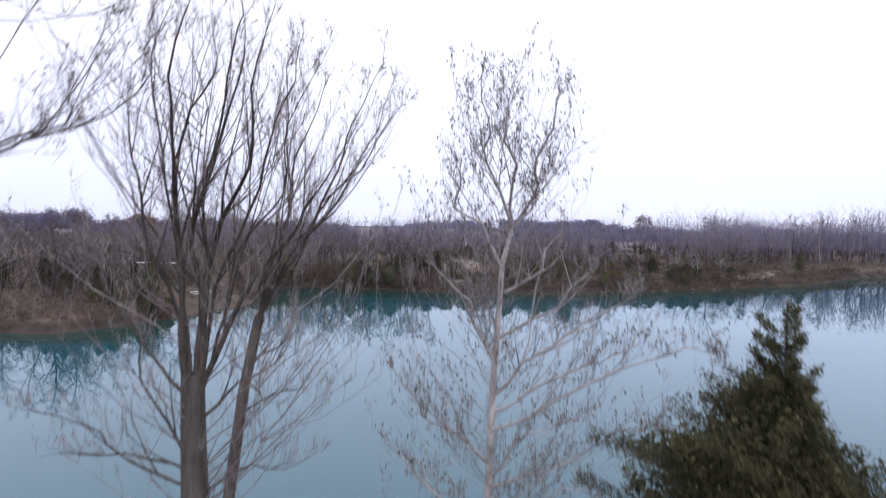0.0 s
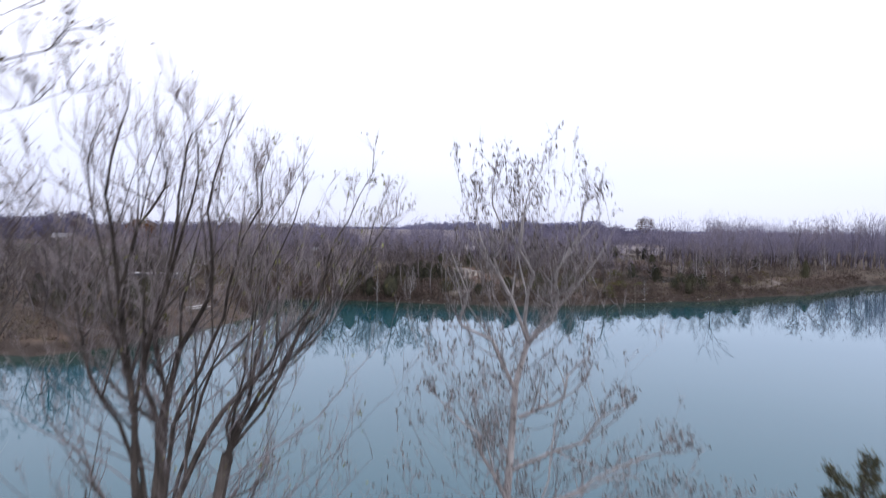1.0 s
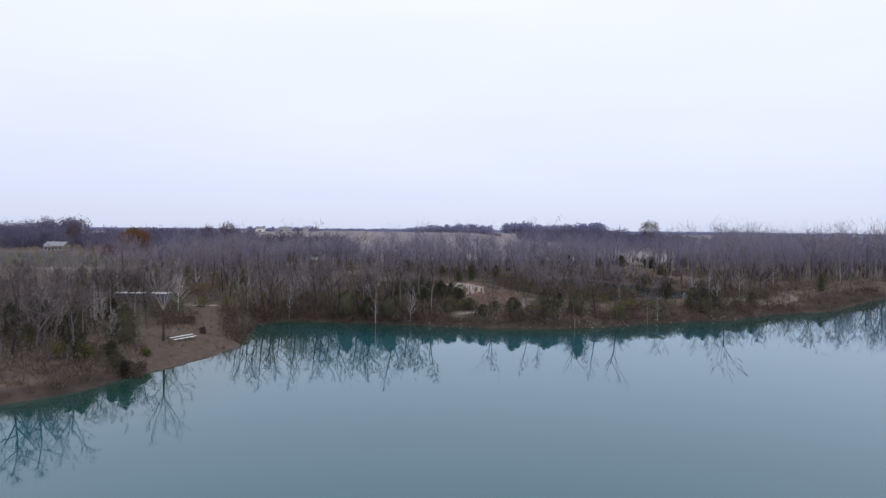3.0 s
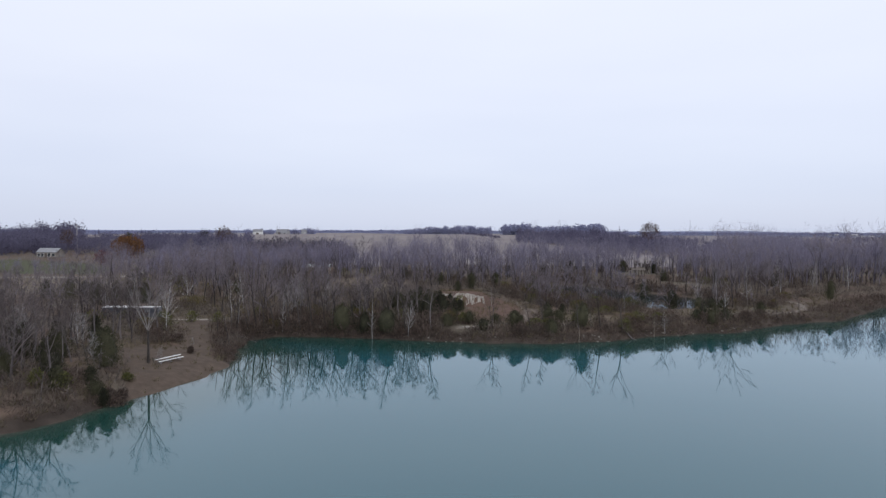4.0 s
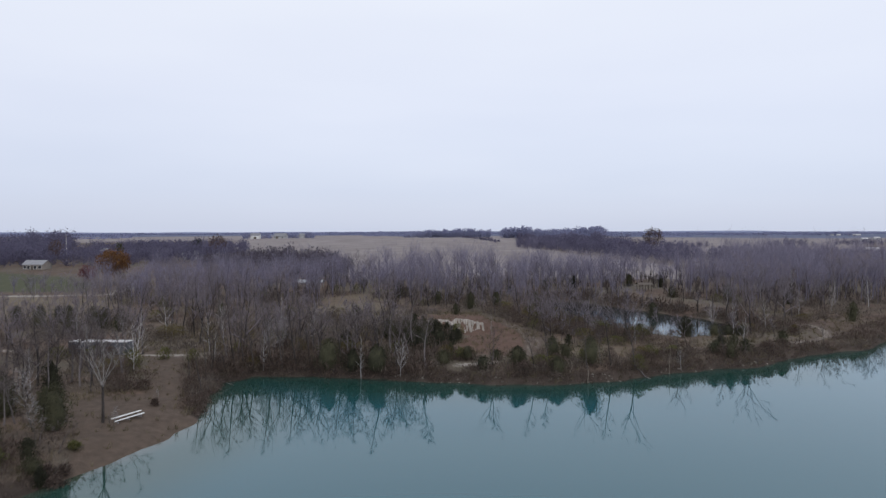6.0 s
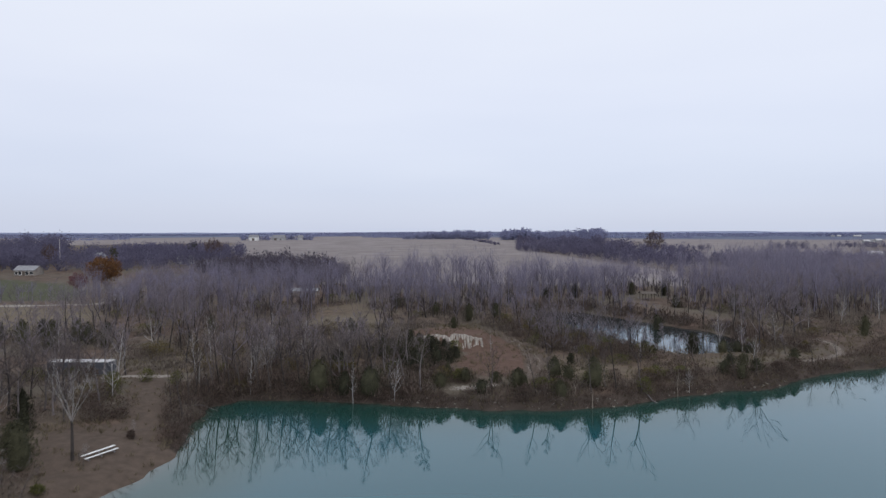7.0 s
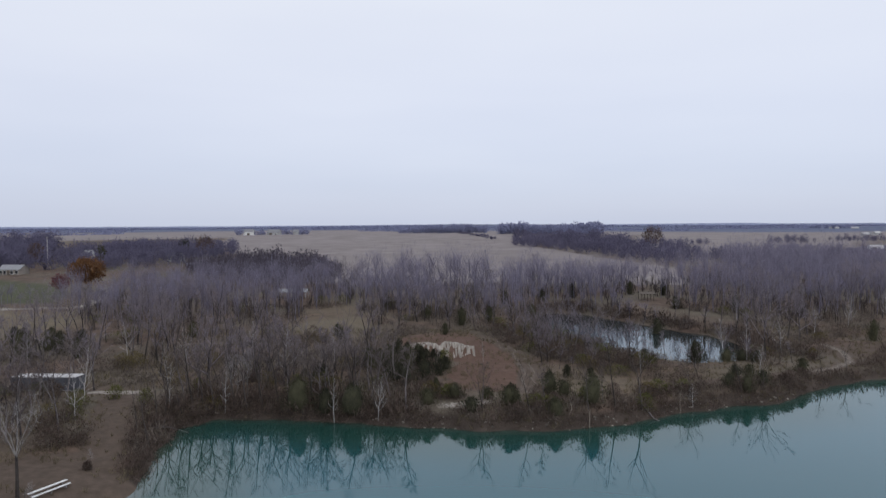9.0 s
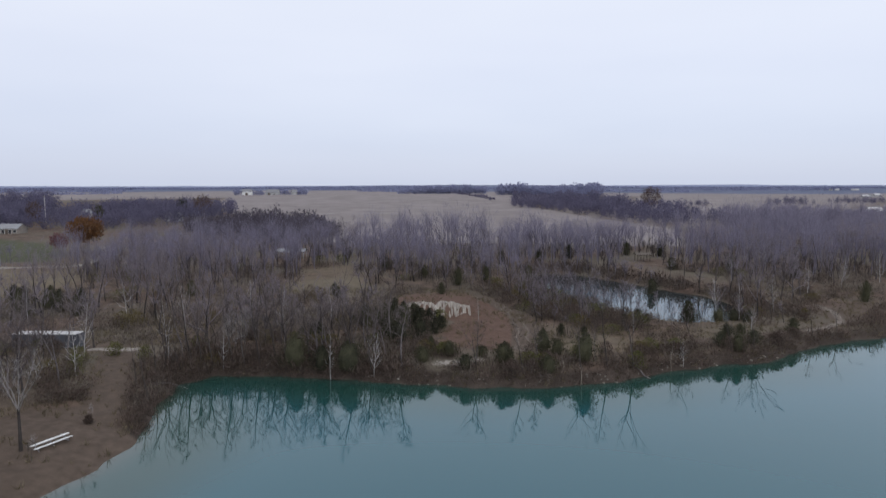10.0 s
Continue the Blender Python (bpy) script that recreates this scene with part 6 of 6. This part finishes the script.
# two-tier white bench on the beach
bench = thing("bench", "two-tier white plank bench on the beach", "bench", m=pose(-46.2, 109.1, gz(-46.2, 109.1), 0, 0, 64))
for yy, zz, ww in ((0.30, 0.66, 0.34), (-0.32, 0.40, 0.30)):
    block("plank", bench, (4.5, ww, 0.07), (0, yy, zz), WHITE_PAINT)
for xx in (-1.75, 0.0, 1.75):
    frame_part = block("support", bench, (0.06, 0.9, 0.06), (xx, 0.0, 0.05), GREY_METAL)
    for yy, zz in ((0.30, 0.62), (-0.32, 0.36)):
        block("post", frame_part, (0.05, 0.05, zz), (xx, yy, zz / 2 - 0.02), GREY_METAL)


# shipping container beside the road
def corrugated(name, parent, x0, x1, y, z0, z1, deep, pitch, material):
    """A ribbed steel wall facing along y."""
    n = int((x1 - x0) / pitch)
    xs, ys = [], []
    for i in range(n):
        a = x0 + i * pitch
        xs += [a, a + pitch * 0.35, a + pitch * 0.5, a + pitch * 0.85]
        ys += [y, y, y + deep, y + deep]
    xs.append(x1), ys.append(y)
    k = len(xs)
    v = [(a, b, z0) for a, b in zip(xs, ys)] + [(a, b, z1) for a, b in zip(xs, ys)]
    f = [(i, i + 1, k + i + 1, k + i) for i in range(k - 1)]
    return link_mesh(name, v, f, material, parent)


box = thing("shipping_container", "faded blue-grey shipping container with a pale roof", "container", m=pose(-73.2, 154.4, gz(-73.2, 154.4) - 0.02, 0, 0, -2))
corrugated("side_panel", box, -6.02, 6.02, -1.20, 0.14, 2.46, 0.04, 0.28, BLUE_STEEL)
corrugated("side_panel", box, -6.02, 6.02, 1.16, 0.14, 2.46, 0.04, 0.28, BLUE_STEEL)
block("floor_frame", box, (12.1, 2.3, 0.16), (0, 0, 0.10), GREY_METAL)
block("roof", box, (12.1, 2.40, 0.06), (0, 0, 2.54), ROOF_PALE, label="pale weathered metal roof")
for sx in (-1, 1):
    for sy in (-1, 1):
        block("corner_post", box, (0.16, 0.16, 2.56), (6.02 * sx, 1.14 * sy, 1.30), BLUE_STEEL)
    block("end_panel", box, (0.06, 2.16, 2.34), (6.02 * sx, 0, 1.30), BLUE_STEEL)
for sy in (-1, 1):
    block("top_rail", box, (11.9, 0.10, 0.12), (0, 1.16 * sy, 2.46), ROOF_PALE)
for k in (-0.55, 0.55):
    rod = block("lock_rod", box, (0.03, 0.03, 2.2), (6.08, k, 1.30), GREY_METAL)
    block("handle", rod, (0.03, 0.30, 0.04), (6.11, k, 1.1), GREY_METAL)


# eroded pale bank above the bare soil, washed into ribs
def clay_material():
    m = mat("pale_clay", (0.085, 0.066, 0.052), (0.42, 0.385, 0.335), 1.2, fine=7, bump=0.6)
    n, l = m.node_tree.nodes, m.node_tree.links
    mp = n.new("ShaderNodeMapping")
    mp.inputs["Scale"].default_value = (3.2, 0.22, 0.3)
    l.new(n["Texture Coordinate"].outputs["Object"], mp.inputs["Vector"])
    l.new(mp.outputs[0], n["Noise Texture"].inputs["Vector"])
    return m


ux, uy = np.arange(-11.6, 5.4, 0.12), np.arange(174.6, 185.4, 0.3)
UX, UY = np.meshgrid(ux, uy)
foot = 175.6 + 1.6 * smooth(-1, 6, UX) + 1.0 * smooth(-8, -11.5, UX) + 0.5 * wob(UX, 0 * UX, 0.9, 4)
head = 183.0 - 2.6 * smooth(0.0, 5.2, UX) - 2.4 * smooth(-7.5, -10.5, UX) - 2.2 * np.exp(-((UX + 2.3) / 0.9) ** 2) + 0.9 * wob(UX, 0 * UX, 1.1, 7) + 0.4 * wob(UX, 0 * UX, 0.45, 2)
part_way = np.clip((UY - foot) / (head - foot), 0, 1)
rib = (0.25 + 0.75 * np.abs(wob(UX, 0 * UX, 1.7, 5))) * np.abs(np.sin(UX * 4.1 + 1.9 * np.sin(UX * 0.83) + 0.2 * UY)) ** 0.7 + 0.45 * wob(UX, UY * 0.2, 0.31, 3)
UZ = land(UX, UY) - 0.25 + 0.7 * rib * np.sin(np.pi * np.clip(part_way, 0.02, 0.98)) ** 0.6 + 0.35 * smooth(0.55, 0.9, part_way)
ui = np.arange(UX.size).reshape(UX.shape)
uq = np.stack([ui[:-1, :-1], ui[:-1, 1:], ui[1:, 1:], ui[1:, :-1]], -1).reshape(-1, 4)
worn = wob(UX, UY * 0.6, 0.8, 11) + 0.5 * wob(UX, UY, 0.37, 6) > 0.75 + 0.5 * smooth(-6, -2, UX) * smooth(5, 1, UX)
inside_face = (part_way > 0.01) & (part_way < 0.99) & ~worn
clay = link_mesh("clay_bank", np.stack([UX, UY, UZ], -1).reshape(-1, 3), uq[inside_face.ravel()[uq].any(1)], clay_material(), smooth_shade=True)
tagged(clay, "pale eroded clay bank washed into upright ribs", "bank")

# pale stones at the water's edge
rs = np.random.default_rng(84)
sx_, sy_ = rs.uniform(-14, 62, 2400), rs.uniform(133, 156, 2400)
ok = (shore(sx_, sy_) > -0.25) & (shore(sx_, sy_) < 1.6)
sx_, sy_ = sx_[ok], sy_[ok]
sz_ = land(sx_, sy_)
cube = np.array([(a, b, c) for a in (-1, 1) for b in (-1, 1) for c in (-1, 1)], float)
cube_f = np.array([(0, 1, 3), (0, 3, 2), (4, 6, 7), (4, 7, 5), (0, 4, 5), (0, 5, 1), (2, 3, 7), (2, 7, 6), (0, 2, 6), (0, 6, 4), (1, 5, 7), (1, 7, 3)])
rock_kinds = [((cube * rs.uniform(0.6, 1.0, (8, 3))) * (0.22, 0.17, 0.13), cube_f) for _ in range(6)]
v, f = place_stuff(rock_kinds, [(sx_[i], sy_[i], sz_[i] + 0.04, rs.uniform(0, 6.28), 0.25 + 0.9 * rs.uniform(0, 1) ** 3, i) for i in range(len(sx_))])
tagged(link_mesh("shore_stones", v, f, STONE), "small pale stones scattered along the waterline", "stones", kind="stuff")


# fallen and leaning dead trunks
def dead_trunk(name, label, pts, r, material, stubs, seed):
    rng = np.random.default_rng(seed)
    t = thing(name, label, "dead tree", "dead trunks")
    g = Geo()
    pts = np.array([(x, y, gz(x, y) + h) for x, y, h in pts])
    g.tube(pts, np.linspace(r, r * 0.45, len(pts)), 8)
    link_mesh("trunk", *g.arrays(), material, t, True)
    for k in range(stubs):
        u = rng.uniform(0.3, 0.95) * (len(pts) - 1)
        j = min(int(u), len(pts) - 2)
        q = pts[j] + (pts[j + 1] - pts[j]) * (u - j)
        e = q + rng.normal(size=3) * 0.5 + (0, 0, 0.7)
        b = Geo()
        b.tube([q, (q + e) / 2 + rng.normal(size=3) * 0.08, e], [r * 0.4, r * 0.25, 0.01], 5)
        link_mesh("branch_stub", *b.arrays(), material, t, True)


dead_trunk("fallen_log", "pale fallen tree trunk lying down the bank", [(10.2, 142.6, 0.3), (12.6, 139.4, 0.2), (14.4, 136.8, 0.15), (15.7, 135.3, 0.1)], 0.10, BARK, 4, 91)
dead_trunk("fallen_log", "grey fallen trunk reaching into the water", [(30.6, 142, 0.5), (31.8, 140, 0.3), (33.4, 138.2, 0.4)], 0.15, BARK, 3, 92)
dead_trunk("dead_snag", "pale broken snag leaning at the waterline", [(20.6, 136.0, -0.2), (20.7, 136.0, 1.6), (20.6, 135.9, 2.6)], 0.07, SNAG, 2, 93)
dead_trunk("dead_snag", "white forked dead stem on the bank", [(37.4, 143.4, -0.2), (37.2, 143.2, 2.0), (37.4, 143.2, 4.0)], 0.07, SNAG, 6, 94)
dead_trunk("dead_snag", "bent pale snag over the bank", [(17.9, 137.8, -0.1), (18.2, 137.5, 1.2), (18.0, 137.2, 2.4)], 0.08, SNAG, 3, 95)
dead_trunk("fallen_log", "bleached branch hanging over the water", [(-44.5, 132, 0.8), (-42.6, 133.4, 1.4), (-40.4, 134.8, 0.7)], 0.05, BARK, 4, 96)
dead_trunk("dead_snag", "pale leaning stem by the lane", [(-46.0, 130, -0.2), (-46.4, 130.4, 3.4), (-46.9, 130.6, 6.4)], 0.06, BARK, 3, 97)


# ---- houses, sheds and barns ----
def gable_house(name, label, category, x, y, w, d, wall_h, roof_h, wall_mat, roof_mat, turn=0.0, openings=(), over=0.4, sink=0.2):
    """Walls, two roof slopes and openings; the eaves run along the width, which faces south."""
    t = thing(name, label, category, m=pose(x, y, gz(x, y), 0, 0, turn))
    g = Geo()
    c = [(-w / 2, -d / 2), (w / 2, -d / 2), (w / 2, d / 2), (-w / 2, d / 2)]
    v = [(a, b, -sink) for a, b in c] + [(a, b, wall_h) for a, b in c] + [(-w / 2, 0, wall_h + roof_h), (w / 2, 0, wall_h + roof_h)]
    g.add(v, [(0, 1, 5), (0, 5, 4), (1, 2, 6), (1, 6, 5), (2, 3, 7), (2, 7, 6), (3, 0, 4), (3, 4, 7), (4, 8, 7), (5, 6, 9)])
    wall = link_mesh("wall", *g.arrays(), wall_mat, t)
    slope = math.degrees(math.atan2(roof_h, d / 2))
    run = math.hypot(roof_h, d / 2) + over
    for side in (-1, 1):
        bm = bmesh.new()
        bmesh.ops.create_cube(bm, size=1.0)
        bmesh.ops.scale(bm, vec=(w + 2 * over, run, 0.16), verts=bm.verts)
        mid_y = side * (d / 4 + over / 2 * math.cos(radians(slope)))
        mid_z = wall_h + roof_h / 2 - over / 2 * math.sin(radians(slope)) + 0.1
        bmesh.ops.transform(bm, matrix=pose(0, mid_y, mid_z, -side * slope), verts=bm.verts)
        me = bpy.data.meshes.new("roof_slope")
        bm.to_mesh(me)
        bm.free()
        me.materials.append(roof_mat)
        r = new("roof_slope", me)
        r.parent = t
    for kind, ox, oz, ow, oh in openings:
        fr = block("door" if kind == "door" else "window", wall, (ow + 0.2, 0.10, oh + 0.2), (ox, -d / 2 - 0.03, oz), WHITE_PAINT if kind == "window" else WOOD_DARK, bevel=0)
        if kind == "window":
            fr.parent = t
            block("pane", fr, (ow, 0.04, oh), (ox, -d / 2 - 0.09, oz), GLASS_DARK, bevel=0)
        else:
            fr.parent = t
    return t


gable_house("farmhouse", "low tan farmhouse with a grey roof on a lawn", "house", -230, 388, 11.5, 8, 2.9, 2.2, WALL_TAN, ROOF_MID, -3,
            (("window", -4.3, 1.5, 1.4, 1.5), ("window", -2.2, 1.4, 1.4, 1.9), ("door", -0.2, 1.1, 1.1, 2.1), ("window", 1.6, 1.4, 1.5, 1.9), ("window", 4.2, 1.5, 1.6, 1.5)))
gable_house("white_house", "white gabled house behind an autumn tree", "house", -250, 500, 6, 8, 4.0, 3.0, WALL_WHITE, ROOF_GREY, 78, (("window", -2, 3.8, 1, 1.5), ("window", 2, 3.8, 1, 1.5), ("window", 0, 1.5, 1.6, 1.4)))
gable_house("barn", "grey shed with a white front among trees", "shed", -176, 470, 9, 7, 3.2, 2.2, WALL_WHITE, ROOF_GREY, 4, (("door", 0, 1.4, 2.6, 2.6),))
gable_house("barn", "white gabled shed at the wood's edge", "shed", -145, 425, 6, 8, 3.0, 2.4, WALL_WHITE, ROOF_GREY, 84, (("window", 0, 1.7, 1.2, 1.2),))
gable_house("trailer_home", "long white trailer half hidden by bare trees", "house", -106, 398, 12, 4.5, 3.4, 0.9, WALL_WHITE, ROOF_GREY, 3, (("window", -3.6, 2.0, 1.2, 1), ("door", 0.4, 1.4, 1, 2.2), ("window", 3.4, 2.0, 1.2, 1)))
gable_house("farm_barn", "white barn far across the field", "barn", -322, 1140, 15, 12, 6, 4, WHITE_PAINT, ROOF_GREY, 5, (("door", 0, 2, 4, 4),))
gable_house("farm_barn", "dark-roofed farm building on the far field", "barn", -272, 1110, 20, 12, 4.5, 5, WALL_WHITE, ROOF_GREY, -8, (("door", -4, 2, 4, 4), ("window", 5, 2, 2, 2)))
gable_house("farm_barn", "small white barn beside the far copse", "barn", -236, 1105, 8, 8, 5, 3.5, WALL_WHITE, ROOF_GREY, 20)
gable_house("farm_barn", "long white barn beyond the distant woods", "barn", 352, 568, 10, 6, 2.6, 1.8, WHITE_PAINT, ROOF_PALE, -6, (("door", -2, 1.6, 3, 3),))
for bx_, by_, bw_ in ((583, 937, 8), (641, 999, 8), (612, 972, 5), (1128, 1900, 10), (1186, 1910, 20), (1098, 1880, 7)):
    gable_house("farm_barn", "distant white farm building near the horizon", "barn", bx_, by_, bw_, 6, 3, 2, WALL_WHITE, ROOF_PALE if bw_ > 7 else ROOF_GREY, -5)


def shelter(x, y, w, d, h, label, post_mat, roof_mat):
    t = thing("picnic_shelter", label, "shelter", m=pose(x, y, gz(x, y)))
    for sx in (-1, 0, 1):
        for sy in (-1, 1):
            block("post", t, (0.18, 0.18, h), (sx * (w / 2 - 0.3), sy * (d / 2 - 0.3), h / 2 - 0.05), post_mat)
    for side in (-1, 1):
        bm = bmesh.new()
        bmesh.ops.create_cube(bm, size=1.0)
        bmesh.ops.scale(bm, vec=(w + 0.6, d / 2 + 0.5, 0.12), verts=bm.verts)
        bmesh.ops.transform(bm, matrix=pose(0, side * (d / 4 + 0.1), h + 0.42, -side * 17), verts=bm.verts)
        me = bpy.data.meshes.new("roof_slope")
        bm.to_mesh(me)
        bm.free()
        me.materials.append(roof_mat)
        r = new("roof_slope", me)
        r.parent = t


shelter(-57.5, 283, 11, 6, 2.6, "open picnic shelter with a grey roof", WALL_WHITE, ROOF_MID)
shelter(71.5, 270, 5, 4, 2.4, "small open shelter of weathered dark wood by the pond", WOOD_DARK, WOOD_DARK)

# utility pole behind the farmhouse
pole = thing("utility_pole", "tall pale wooden utility pole", "pole", m=pose(-256, 462, gz(-256, 462)))
g = Geo()
g.tube([(0, 0, -0.5), (0.05, 0, 9), (0, 0, 18)], [0.24, 0.20, 0.15], 10)
link_mesh("shaft", *g.arrays(), PALE_BARK, pole, True)
arm = block("cross_arm", pole, (2.6, 0.14, 0.16), (0, 0, 17.2), WOOD_DARK)
for k in (-1.1, -0.4, 0.4, 1.1):
    block("insulator", arm, (0.10, 0.10, 0.18), (k, 0, 17.38), GREY_METAL)

# brown marker post on the beach
for x, y, h in ((-47.6, 107.0, 0.9), (-48.2, 108.0, 0.6)):
    p = thing("beach_post", "short dark wooden post by the bench", "post", "beach posts", pose(x, y, gz(x, y)))
    block("post", p, (0.14, 0.14, h), (0, 0, h / 2 - 0.05), WOOD_DARK)


# trees that still hold their leaves
def leafy_tree(x, y, h, w, crown_h, material, label, seed, n=900, leaf=0.55):
    rng = np.random.default_rng(seed)
    t = thing("leafy_tree", label, "tree", m=pose(x, y, gz(x, y)))
    tr, cr = bare_tree_arrays(seed, h * 0.95, "spread", 1, 7, 4, 4, 0.03)
    link_mesh("trunk", *tr, BARK, t, True)
    link_mesh("branchwork", *cr, TWIG_DARK_HAZED, t)
    d = rng.normal(size=(n, 3))
    d /= np.linalg.norm(d, axis=1)[:, None]
    a = np.arctan2(d[:, 1], d[:, 0])
    lump = 1 + 0.14 * np.sin(3 * a + 4 * d[:, 2] + seed) + 0.12 * np.sin(5 * a - 7 * d[:, 2])
    q = lump * rng.uniform(0.35, 1.0, n) ** 0.5
    at = np.stack([d[:, 0] * q * w / 2, d[:, 1] * q * w / 2, h - crown_h / 2 + d[:, 2] * q * crown_h / 2], 1)
    g = Geo()
    for _ in range(3):
        g.leaves(at + rng.normal(size=at.shape) * 0.35, leaf, rng, 0.2)
    link_mesh("foliage", *g.arrays(), material, t)


leafy_tree(-143, 299, 14.6, 13, 9.5, ORANGE, "rust-orange autumn tree still in leaf", 801, 1900, 0.6)
leafy_tree(-154.5, 300, 8.0, 7.0, 6, CRIMSON, "small crimson autumn tree by the lawn", 802, 520, 0.45)
leafy_tree(168, 560, 20, 15, 15, RUSSET, "large russet-brown tree above the hedgerow", 803, 900, 0.7)
leafy_tree(-250, 440, 15, 9, 11, RUSSET, "russet tree beside the dark woods", 804, 500, 0.6)
leafy_tree(-168, 500, 16, 13, 12, RUSSET, "broad brown tree by the white shed", 805, 600, 0.7)
leafy_tree(-190, 520, 14, 8, 12, CEDAR, "dark evergreen tree near the farmsteads", 806, 500, 0.6)
leafy_tree(-205, 430, 13, 6, 11, CEDAR, "dark evergreen behind the lawn", 807, 400, 0.6)
